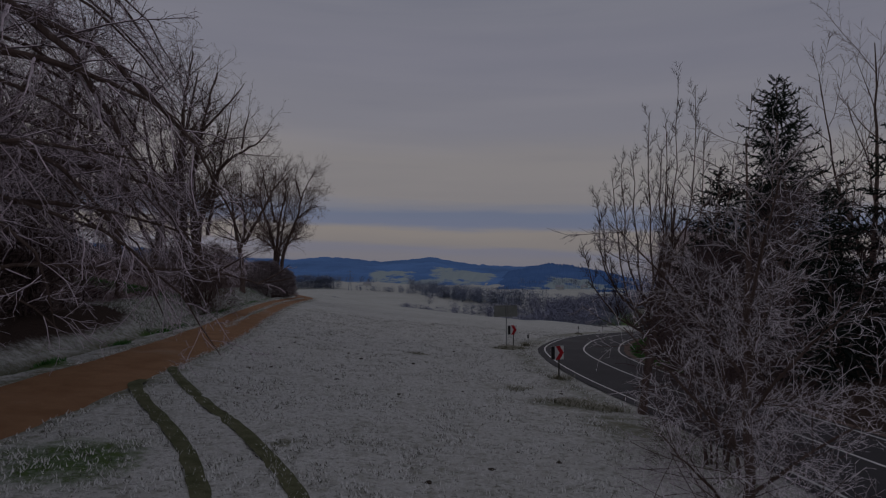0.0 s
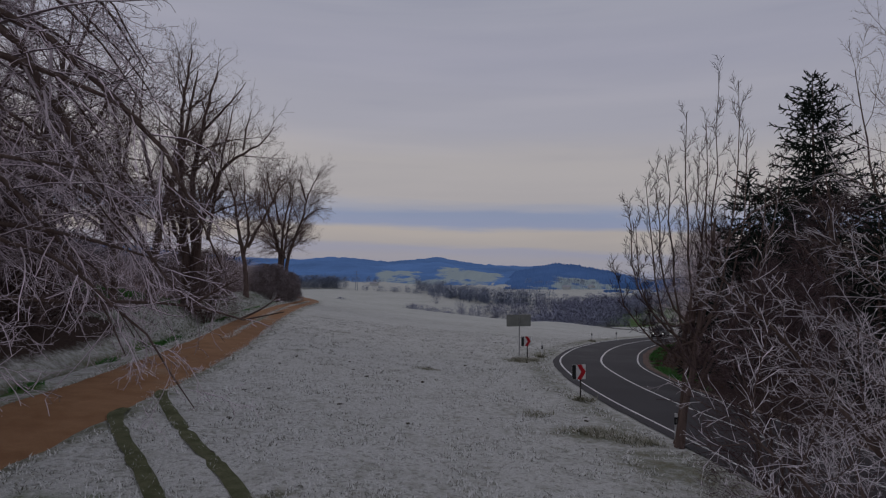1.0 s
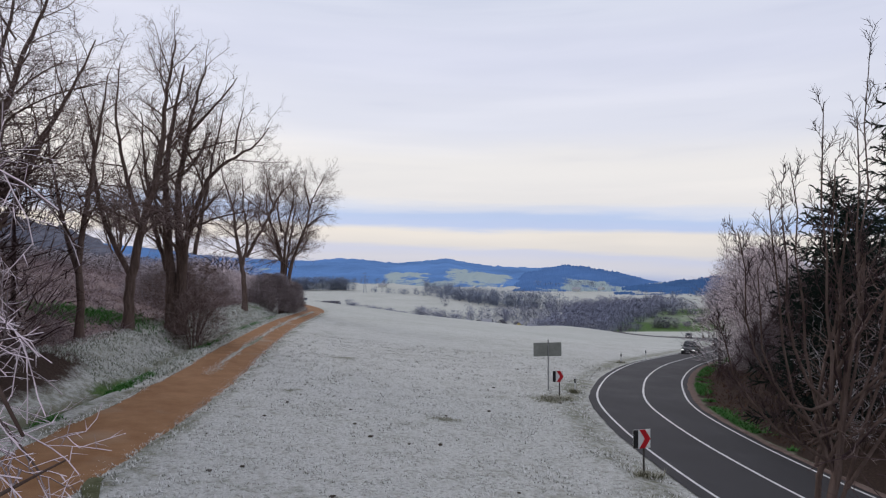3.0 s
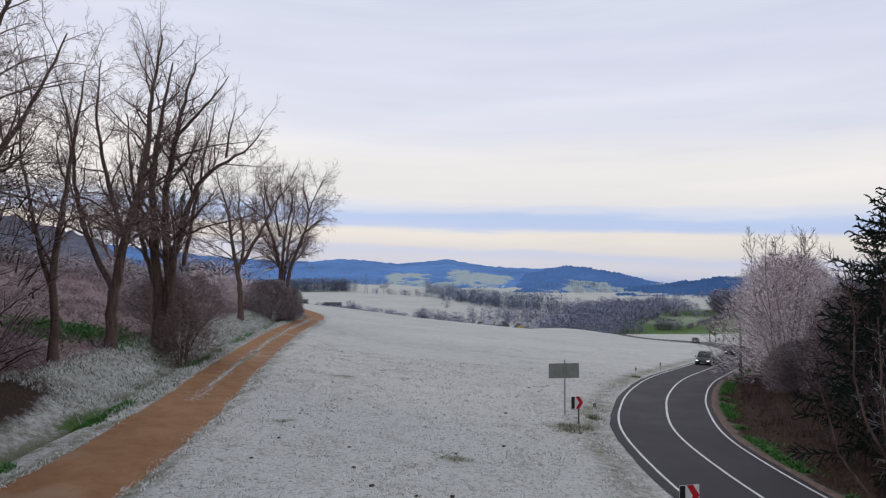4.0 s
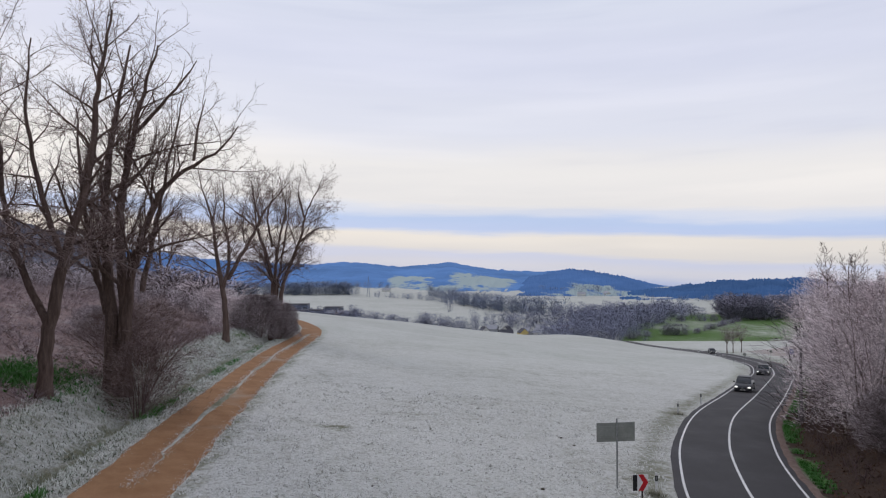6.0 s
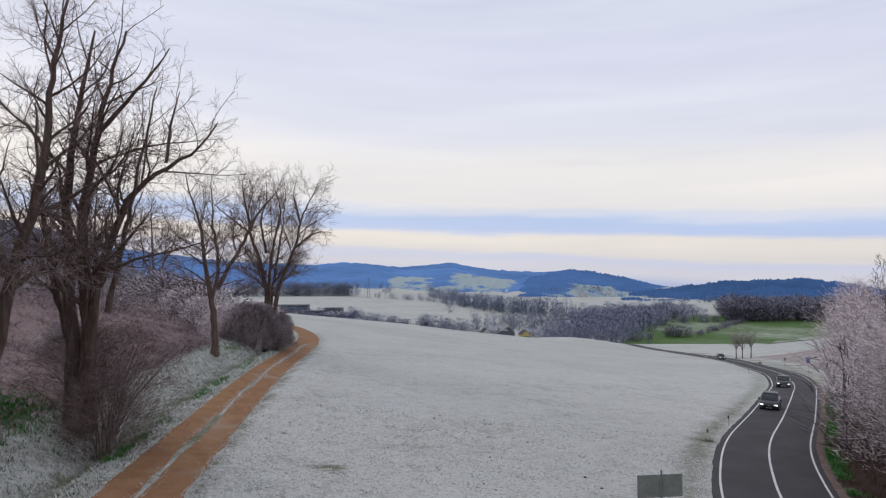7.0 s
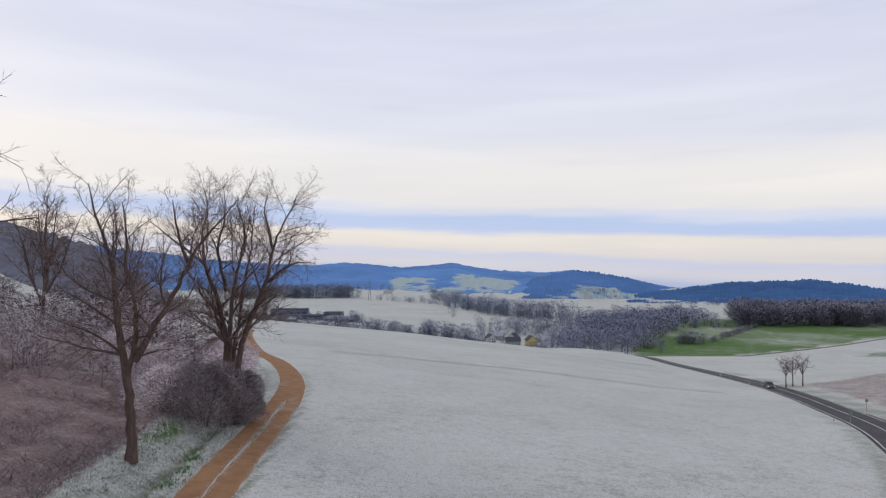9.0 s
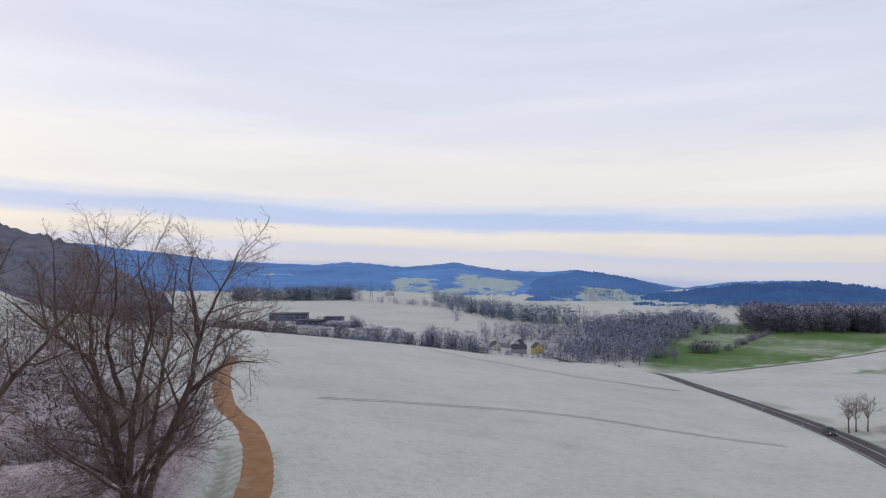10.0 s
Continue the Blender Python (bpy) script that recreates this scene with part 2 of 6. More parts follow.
    l.new(steps(nt, even, 0, 1, 0.95, 0.18), bs.inputs["Normal"].links[0].from_node.inputs["Strength"])
    return m


MAT_GROUND = ground_material()
RUT_A = spline(np.array([(-10.5, 22.6), (-10.2, 21.2), (-7.8, 17.6), (-6.0, 14.9), (-4.9, 12.8), (-4.2, 11.2), (-3.4, 8), (-2.8, 3)])[::-1], 0.3)
RUT_B = spline(np.array([(-10.7, 25.6), (-10.2, 24.4), (-7.8, 20.5), (-5.7, 17.5), (-3.9, 14.6), (-2.5, 11.8), (-1.4, 8), (-0.8, 3)])[::-1], 0.3)


def stretched(lo, hi, step, ends, factor):
    a = list(np.arange(lo, hi + step / 2, step))
    s, v = step, a[-1]
    while v < ends[1]:
        s = min(s * factor, 160)
        v += s
        a.append(v)
    s, v = step, a[0]
    while v > ends[0]:
        s = min(s * factor, 160)
        v -= s
        a.insert(0, v)
    return np.array(a)


def build_ground():
    xs = stretched(-32, 22, 0.64, (-4600, 4600), 1.055)
    ys = stretched(6, 90, 0.66, (-400, 4700), 1.034)
    X, Y = np.meshgrid(xs, ys)
    Z = height(X, Y)
    d, r = side_of(TRACK_LINE, X, Y), side_of(ROAD_LINE, X, Y)
    rng = np.random.default_rng(4)
    rough = rng.normal(0, 1, X.shape)
    rough = rough + 0.6 * np.roll(rough, 1, 0) + 0.6 * np.roll(rough, 1, 1)
    calm = np.minimum(sstep(1.7, 2.4, np.abs(d)), sstep(3.6, 4.6, np.abs(r)))
    Z = Z + rough * 0.016 * calm * (np.abs(X) < 60) * (Y < 160)
    Z = Z - 0.035 * (1 - calm) * (Y < 400)
    litter = sstep(-6.2, -7.6, d) * (1 - sstep(140, 165, Y)) * (1 - sstep(60, 110, -d))
    soil = sstep(3.2, 3.6, r) * (1 - sstep(95, 120, Y)) * (1 - sstep(30, 50, r))
    soil = np.maximum(soil, 0.95 * sstep(-3.8, -6.0, d) * (1 - sstep(35, 45, Y)) * (1 - sstep(30, 50, -d)))
    green = 1.0 * np.exp(-((d + 3.1 + 0.35 * np.sin(Y * 0.7)) / 0.9) ** 2) * (Y < 95) * np.clip(0.42 + 0.3 * np.sin(Y * 0.37) + 0.25 * np.sin(Y * 0.83 + 1) + 0.2 * np.sin(Y * 1.9), 0, 1)
    green = np.maximum(green, 1.6 * np.exp(-(((X + 26.5) / 3.6) ** 2 + ((Y - 52.0) / 3.8) ** 2)))
    green = np.maximum(green, 1.0 * np.exp(-(((X + 28.2) / 1.8) ** 2 + ((Y - 92) / 5.0) ** 2)))
    green = np.maximum(green, 0.72 * np.exp(-(((X + 8.0) / 2.4) ** 2 + ((Y - 13.6) / 2.6) ** 2)))
    green = np.maximum(green, 0.95 * np.exp(-((r - 3.9) / 0.5) ** 2) * (Y > 34) * (Y < 120) * np.clip(0.55 + 0.35 * np.sin(Y * 0.5) + 0.25 * np.sin(Y * 1.3 + X), 0, 1))
    edge = 478 + 0.52 * (X - 142) + 0.0009 * np.clip(X - 262, 0, 400) ** 2
    meadow = sstep(-8, 8, Y - edge) * sstep(-20, 10, X - 128 - 0.25 * (Y - 490)) * (1 - sstep(800, 900, Y))
    green = np.maximum(green, (0.655 + 0.08 * np.sin(X * 0.045 + 1) * np.sin(Y * 0.06) + 0.07 * np.sin(X * 0.021 + Y * 0.017)) * meadow)
    strip = sstep(-4, 4, X - 210 + 0.25 * (Y - 430)) * sstep(-4, 4, Y - 405 - 0.1 * (X - 230)) * (1 - sstep(-4, 4, Y - edge + 42))
    green = np.maximum(green, 0.55 * strip)
    bare = 0.30 * np.exp(-(np.abs(d) - 1.9) ** 2 / 0.15) * (Y < 140) + 0.55 * np.exp(-((d + 3.55) / 0.4) ** 2) * (Y < 140)
    bare = np.maximum(bare, 0.26 * np.exp(-((r + 4.4) / 0.9) ** 2) * (Y < 150))
    for px, py, a, b, k in ((5.2, 23.2, 1.5, 0.8, 0.5), (5.6, 43.8, 1.6, 1.2, 0.32), (-8.8, 54.8, 0.9, 0.6, 0.5), (-9.1, 40.2, 0.5, 0.4, 0.45),
                            (-3.8, 16.0, 0.35, 0.2, 0.5), (-0.8, 36.3, 0.7, 0.4, 0.3), (16.6, 69, 0.8, 0.5, 0.3), (7.4, 46.8, 0.8, 0.6, 0.3), (6.6, 20.0, 1.6, 3.0, 0.32)):
        bare = np.maximum(bare, k * np.exp(-(((X - px) / a) ** 2 + ((Y - py) / b) ** 2)))
    bare = np.maximum(bare, 0.75 * sstep(3.1, 3.4, r) * (1 - sstep(95, 120, Y)) * (1 - sstep(30, 50, r)))
    bare = np.maximum(bare, 0.42 * sstep(3.2, 3.6, r) * (1 - sstep(5.2, 6.5, r)) * sstep(110, 125, Y) * (1 - sstep(250, 280, Y)))
    bare = bare + 0.03 * (1 - sstep(14, 34, Y)) + 0.085 * sstep(45, 150, Y) + 0.15 * sstep(-3.6, -4.8, d) * (d > -7.8) * (1 - sstep(80, 105, Y))
    plough = sstep(6, 9, r) * (1 - sstep(206, 212, Y - 0.1 * (X - 90))) * sstep(118, 130, Y) * (X > 50) * (1 - sstep(190, 230, X))
    litter = np.maximum(litter, 0.55 * plough)
    litter = np.maximum(litter, 0.22 * sstep(75, 110, -X) * sstep(140, 165, Y) * (1 - sstep(330, 380, Y + 0.25 * X + 40)))
    soil = soil * (1 - np.clip(1.3 * green, 0, 1))
    even = sstep(60, 150, Y) * (1 - np.clip(2 * np.maximum(green, np.maximum(litter, soil)), 0, 1))
    me = grid_mesh("ground", X, Y, Z, MAT_GROUND)
    for key, val in (("green", green), ("litter", litter), ("bare", bare), ("soil", soil), ("even", even)):
        set_attr(me, key, val.ravel())
    return tagged(new("ground", me), "frost-covered meadow and valley land with patches of green", "ground", kind="structure")


build_ground()


def at_ground(x, y):
    return float(height(x, y))


# ---------------------------------------------------------------- road and farm track
def ribbon(name, line, offsets, lift, mat, y0, y1, wobble=0.0, seed=0):
    """A strip along a line, one row of points for each offset across it."""
    rng = np.random.default_rng(seed)
    p = line[(line[:, 1] > y0) & (line[:, 1] < y1)]
    t = np.gradient(p, axis=0)
    t /= np.linalg.norm(t, axis=1)[:, None]
    nrm = np.stack([t[:, 1], -t[:, 0]], 1)
    X = np.stack([p[:, 0] + nrm[:, 0] * o for o in offsets], 1)
    Y = np.stack([p[:, 1] + nrm[:, 1] * o for o in offsets], 1)
    if wobble:
        w = rng.normal(0, wobble, X.shape)
        w[:, 1:-1] *= 0.2
        w = (w + np.roll(w, 1, 0)) * 0.7
        X, Y = X + nrm[:, :1] * w, Y + nrm[:, 1:] * w
    Z = height(X, Y) + np.asarray(lift)[None]
    return X, Y, Z


def asphalt():
    m, n, l, bs = material("asphalt", 0.8, 0.25)
    nt = m.node_tree
    a = noise_node(nt, 60, 3, 0.7)
    b = noise_node(nt, 0.35, 4, 0.6)
    c = mixed(nt, steps(nt, a, 0.3, 0.7), (0.027, 0.0255, 0.028), (0.058, 0.0545, 0.058))
    c = mixed(nt, steps(nt, b, 0.35, 0.7, 0, 0.55), c, (0.061, 0.0575, 0.060))
    l.new(c, bs.inputs["Base Color"])
    l.new(steps(nt, b, 0.3, 0.7, 0.66, 0.88), bs.inputs["Roughness"])
    bump(nt, bs, a, 0.25, 0.01)
    return m


MAT_ASPHALT = asphalt()
MAT_LINE = simple("road_paint", (0.80, 0.80, 0.79), (0.62, 0.62, 0.61), 1.5, 0.6, 0.3)
MAT_KERBDIRT = simple("road_edge_soil", (0.15, 0.10, 0.085), (0.25, 0.19, 0.165), 3.0, 0.95, 0.1, relief=0.6, dist=0.05)


def track_material():
    m, n, l, bs = material("sandy_track", 0.9, 0.15)
    nt = m.node_tree
    a = noise_node(nt, 0.8, 5, 0.65)
    b = noise_node(nt, 22, 4, 0.7)
    c = mixed(nt, steps(nt, a, 0.3, 0.7), (0.235, 0.118, 0.054), (0.36, 0.200, 0.105))
    c = mixed(nt, steps(nt, b, 0.35, 0.75, 0, 0.55), c, (0.175, 0.10, 0.06))
    s = noise_node(nt, 0.22, 3, 0.5)
    c = mixed(nt, steps(nt, s, 0.6, 0.72, 0, 0.5), c, (0.36, 0.30, 0.24))
    l.new(c, bs.inputs["Base Color"])
    bump(nt, bs, b, 0.5, 0.03)
    return m


MAT_TRACK = track_material()
W = 2.95
road = thing("road", 0, 0, 0, "two-lane asphalt country road bending through the frosted field", "road", kind="structure")
part("asphalt", grid_mesh("asphalt", *ribbon("a", ROAD_LINE, (-W - 0.35, -W, -W / 2, 0, W / 2, W - 0.25, W + 0.1), (0.0, 0.05, 0.07, 0.09, 0.07, 0.05, 0.0), MAT_ASPHALT, -58, 630, 0.03), MAT_ASPHALT), road)
for nm, o, wd in (("edge_line", -W + 0.12, 0.06), ("centre_line", 0.0, 0.065), ("edge_line", W - 0.37, 0.06)):
    part(nm, grid_mesh(nm, *ribbon("l", ROAD_LINE, (o - wd, o + wd), [0.104 - 0.017 * abs(o)] * 2, MAT_LINE, -58, 500), MAT_LINE), road)
shoulder = thing("road_shoulder", 0, 0, 0, "bare reddish soil strip along the inner road edge", "road edge", kind="structure")
part("soil", grid_mesh("soil", *ribbon("s", ROAD_LINE, (W, W + 0.18, W + 0.45), (0.035, 0.06, 0.0), MAT_KERBDIRT, -58, 150, 0.03, 3), MAT_KERBDIRT), shoulder)

track = thing("farm_track", 0, 0, 0, "orange-brown sandy farm track with two wheel lanes", "track", kind="structure")
part("sand", grid_mesh("sand", *ribbon("t", TRACK_LINE, (-1.75, -1.45, -0.8, -0.3, 0.3, 0.8, 1.45, 1.75), (-0.04, 0.03, 0.02, 0.05, 0.05, 0.02, 0.03, -0.04), MAT_TRACK, -38, 238, 0.055, 5), MAT_TRACK), track)


MAT_RUT = simple("pressed_grass", (0.075, 0.085, 0.040), (0.16, 0.16, 0.095), 2.5, 0.95, 0.1, relief=0.7, dist=0.05)
for line in (RUT_A, RUT_B):
    X, Y, Z = ribbon("rut", line, (-0.21, -0.10, 0.10, 0.21), (0.03, 0.05, 0.05, 0.03), MAT_RUT, 3.2, 25.5, 0.02, 6)
    tagged(new("wheel_rut", grid_mesh("wheel_rut", X, Y, Z, MAT_RUT)), "dark wheel rut pressed into the frosted grass", "wheel rut", kind="structure")


MAT_MARGIN = simple("field_margin_grass", (0.10, 0.095, 0.07), (0.22, 0.21, 0.17), 0.8, 0.95, 0.1)
MARGIN = spline(np.array([(-20, 408), (1, 377), (19, 352), (39, 316), (60, 296), (75, 287)], float), 2.0)
X = np.stack([MARGIN[:, 0], MARGIN[:, 0]], 1)
Y = np.stack([MARGIN[:, 1] - 0.7, MARGIN[:, 1] + 0.7], 1)
tagged(new("field_margin", grid_mesh("field_margin", X, Y, height(X, Y) + 0.14, MAT_MARGIN)), "dark strip of rank grass along the field margin", "field margin", kind="structure")
for pts, wide, lab in (([(148, 481), (200, 508), (262, 540), (330, 579), (420, 640)], 2.2, "dark ditch edge between the green meadow and the frosted field"),
                       ([(206, 405), (240, 398), (300, 386)], 1.6, "dark ditch edge beside a strip of green winter crop")):
    line = spline(np.array(pts, float), 3.0)
    t = np.gradient(line, axis=0)
    t /= np.linalg.norm(t, axis=1)[:, None]
    X = np.stack([line[:, 0] - t[:, 1] * o for o in (-wide / 2, -wide / 6, wide / 6, wide / 2)], 1)
    Y = np.stack([line[:, 1] + t[:, 0] * o for o in (-wide / 2, -wide / 6, wide / 6, wide / 2)], 1)
    tagged(new("field_margin", grid_mesh("field_margin", X, Y, height(X, Y) + np.array([-0.2, 0.5, 0.5, -0.2]), MAT_MARGIN)), lab, "field margin", kind="structure")


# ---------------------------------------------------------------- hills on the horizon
# distance haze is painted in: bluish base colour plus a faint blue emission
def hazy_hills_material(name, base, haze_glow, grain=1.0):
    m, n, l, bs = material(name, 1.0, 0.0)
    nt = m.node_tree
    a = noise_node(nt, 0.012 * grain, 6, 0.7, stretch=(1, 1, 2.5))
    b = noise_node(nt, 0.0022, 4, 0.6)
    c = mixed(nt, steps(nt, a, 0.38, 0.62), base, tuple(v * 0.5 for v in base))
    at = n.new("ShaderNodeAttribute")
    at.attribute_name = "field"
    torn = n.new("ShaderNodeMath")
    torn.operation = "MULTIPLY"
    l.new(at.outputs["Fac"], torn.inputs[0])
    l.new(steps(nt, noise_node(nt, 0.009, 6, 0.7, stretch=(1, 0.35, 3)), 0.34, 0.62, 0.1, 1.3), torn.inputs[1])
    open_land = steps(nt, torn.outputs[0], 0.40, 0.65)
    # open fields get the haze too, in colour and emission
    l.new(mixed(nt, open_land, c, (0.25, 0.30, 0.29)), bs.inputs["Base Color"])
    g = mixed(nt, steps(nt, b, 0.35, 0.65), haze_glow, tuple(v * 0.72 for v in haze_glow))
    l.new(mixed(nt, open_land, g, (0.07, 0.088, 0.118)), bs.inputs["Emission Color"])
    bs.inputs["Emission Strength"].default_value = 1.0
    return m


def ridge(name, label, u0, u1, y_foot, y_crest, foot, us_ctl, px_ctl, mat, seed, n_u=420, fields=()):
    """A wooded ridge. us_ctl, px_ctl: its skyline, as directions x / y and depressions in thousandths of a radian."""
    rng = np.random.default_rng(seed)
    us = np.linspace(u0, u1, n_u)
    rows, mask = [], []
    jag = rng.normal(0, 1, n_u)
    crest = 19.4 - np.interp(us, us_ctl, px_ctl) * 0.001 * y_crest
    wave = sum(a * np.sin(us * k + seed * 1.7) for a, k in ((3.0, 41), (2.0, 97), (1.2, 211)))
    for k, t in enumerate(np.linspace(0, 1, 15)):
        yy = y_foot + (y_crest - y_foot) * t
        lump = (5 * np.sin(us * 37 + k * 0.9 + seed) + 3 * np.sin(us * 83 - k * 1.3)) * np.sin(math.pi * t)
        zz = foot + (crest + wave * 0.5 - foot) * t + lump + (jag * 1.6 if t == 1 else rng.normal(0, 1.2, n_u))
        rows.append(np.stack([us * yy, np.full(n_u, yy), zz], 1))
        m = np.zeros(n_u)
        for fu, ft, a, b in fields:
            m = np.maximum(m, np.exp(-(((us - fu) / a) ** 4 + ((t - ft) / b) ** 4)))
        mask.append(m)
    rows.append(rows[-1] + [0, 400, -300])
    mask.append(np.zeros(n_u))
    R = np.array(rows)
    me = grid_mesh(name, R[..., 0], R[..., 1], R[..., 2], mat, False)
    set_attr(me, "field", np.array(mask).ravel())
    return tagged(new(name, me), label, "hills", kind="structure")


PX = 1000 / 1079.0
SKYLINE = [(p - 465) * PX for p in RIDGE_Y]
# hazed colours per ridge, the emission strongest on the farthest
ridge("backdrop_hills", "wooded hills far across the valley, blue haze put into their colour", -1.6, 1.6, 1480, 3300, -58, RIDGE_U, SKYLINE, hazy_hills_material("hazed_far_forest", (0.03, 0.055, 0.10), (0.085, 0.175, 0.41)), 1, 520,
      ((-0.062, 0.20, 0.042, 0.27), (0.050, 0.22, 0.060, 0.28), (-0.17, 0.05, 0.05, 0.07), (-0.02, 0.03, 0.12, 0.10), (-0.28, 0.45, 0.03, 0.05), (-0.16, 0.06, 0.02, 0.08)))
ridge("backdrop_hill_middle", "wooded spur above the valley fields, coloured with blue haze", 0.102, 0.36, 1280, 1950, -57.5, [0.102, 0.125, 0.19, 0.246, 0.274, 0.311, 0.36], [p * PX for p in (50, 27, 13, 21, 25, 35, 50)],
      hazy_hills_material("hazed_spur_forest", (0.03, 0.05, 0.09), (0.055, 0.120, 0.30)), 3, 220, ((0.225, 0.16, 0.05, 0.26), (0.16, 0.06, 0.03, 0.12), (0.30, 0.06, 0.03, 0.14)))
ridge("backdrop_hill_near", "dark wooded hill behind the green meadow, tinted with blue haze", 0.27, 0.80, 1150, 1500, -57.5, [0.27, 0.33, 0.40, 0.45, 0.50, 0.56, 0.62, 0.66, 0.70, 0.80], [p * PX for p in (58, 48, 41, 34, 32, 31, 36, 42, 54, 74)],
      hazy_hills_material("hazed_nearer_forest", (0.030, 0.045, 0.075), (0.032, 0.082, 0.215)), 2, 260)
ridge("backdrop_hill_side", "dark wooded hillside above the frosted slope, haze in its colour", -1.5, -0.45, 620, 900, -20, [-1.5, -0.74, -0.68, -0.62, -0.57, -0.52, -0.48, -0.45], [p * PX for p in (-120, -70, -58, -41, -20, 10, 38, 56)],
      hazy_hills_material("hazed_side_forest", (0.125, 0.115, 0.125), (0.040, 0.050, 0.082), 5.0), 4, 200)

MAT_FAINT = simple("faint_wheel_marks", (0.40, 0.40, 0.36), (0.56, 0.56, 0.53), 0.5, 0.95, 0.1)
for off in (0.0, 1.9):
    line = spline(np.array([(-32, 179), (-8.5, 191), (21.4, 199), (58, 183.7)]), 1.2) + [0, off]
    X = np.stack([line[:, 0]] * 2, 1)
    Y = np.stack([line[:, 1] - 0.22, line[:, 1] + 0.22], 1)
    tagged(new("field_wheel_mark", grid_mesh("field_wheel_mark", X, Y, height(X, Y) + 0.09, MAT_FAINT)), "faint wheel mark across the frosted field", "wheel mark", kind="structure")


# ---------------------------------------------------------------- trees
BARK = simple("grey_brown_bark", (0.088, 0.060, 0.051), (0.18, 0.13, 0.113), 2.0, 0.95, 0.1, relief=0.8, dist=0.03, stretch=(3, 3, 0.5))
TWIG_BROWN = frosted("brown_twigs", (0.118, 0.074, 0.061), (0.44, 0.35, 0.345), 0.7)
TWIG_DARK = frosted("dark_twigs", (0.062, 0.038, 0.037), (0.24, 0.175, 0.185), 0.55)
TWIG_FROST = frosted("frosted_twigs", (0.085, 0.065, 0.062), (0.80, 0.74, 0.78), 1.6)
TWIG_LIGHT = frosted("lightly_frosted_twigs", (0.095, 0.064, 0.056), (0.58, 0.51, 0.54), 0.95)
TWIG_ROSE = frosted("rosy_white_frosted_twigs", (0.16, 0.12, 0.115), (0.86, 0.76, 0.78), 1.9)
TWIG_PINK = frosted("pinkish_frosted_twigs", (0.085, 0.058, 0.056), (0.76, 0.655, 0.71), 1.65)
NEEDLES = frosted("spruce_needles", (0.012, 0.021, 0.014), (0.10, 0.12, 0.12), 0.20)
BRAMBLE = frosted("bramble_stems", (0.115, 0.066, 0.058), (0.50, 0.42, 0.45), 0.8)


def unit(v):
    s = math.sqrt(v[0] * v[0] + v[1] * v[1] + v[2] * v[2]) or 1.0
    return (v[0] / s, v[1] / s, v[2] / s)


def tilt(d, ang, az):
    """The direction d, turned away from itself by ang, to the side az."""
    ref = (0.0, 0.0, 1.0) if abs(d[2]) < 0.9 else (1.0, 0.0, 0.0)
    a = unit((d[1] * ref[2] - d[2] * ref[1], d[2] * ref[0] - d[0] * ref[2], d[0] * ref[1] - d[1] * ref[0]))
    b = (d[1] * a[2] - d[2] * a[1], d[2] * a[0] - d[0] * a[2], d[0] * a[1] - d[1] * a[0])
    c, s = math.cos(ang), math.sin(ang)
    ca, sa = math.cos(az), math.sin(az)
    return unit(tuple(d[i] * c + (a[i] * ca + b[i] * sa) * s for i in range(3)))


def grow(out, rng, p, d, length, r, lvl, sp):
    k = sp["seg"][lvl]
    pts, dirs, rad = [p], [d], [r]
    tip = r * sp["taper"][lvl]
    wan, up = sp["wander"][lvl], sp["up"][lvl]
    for i in range(k):
        d = unit((d[0] + rng.gauss(0, wan), d[1] + rng.gauss(0, wan), d[2] + rng.gauss(0, wan) * 0.7 + up))
        p = (p[0] + d[0] * length / k, p[1] + d[1] * length / k, p[2] + d[2] * length / k)
        pts.append(p)
        dirs.append(d)
        rad.append(r + (tip - r) * (i + 1) / k)
    out.setdefault((lvl, k), []).append((pts, rad))
    branch(out, rng, pts, dirs, rad, length, lvl, sp)


def branch(out, rng, pts, dirs, rad, length, lvl, sp):
    if lvl + 1 >= len(sp["seg"]):
        return
    n = max(1, int(sp["kids"][lvl] * (0.75 + 0.5 * rng.random())))
    k = len(pts) - 1
    lo = sp["bare"][lvl]
    az = rng.random() * 6.28
    for j in range(n):
        t = lo + (1 - lo) * (j + rng.random() * 0.9) / n
        x = min(t * k, k - 1e-6)
        i = int(x)
        w = x - i
        p = tuple(pts[i][c] + (pts[i + 1][c] - pts[i][c]) * w for c in range(3))
        az += 2.4 + rng.gauss(0, 0.4)
        ang = math.radians(sp["angle"][lvl] * (0.7 + 0.6 * rng.random()) * (1.05 - 0.12 * t))
        nd = tilt(dirs[i + 1], ang, az)
        ln = length * sp["ratio"][lvl] * (1.05 - 0.52 * t) * (0.65 + 0.6 * rng.random())
        ln = max(ln, sp["least"])
        grow(out, rng, p, nd, ln, max((rad[i] + (rad[i + 1] - rad[i]) * w) * sp["thin"][lvl], sp["fine"]), lvl + 1, sp)


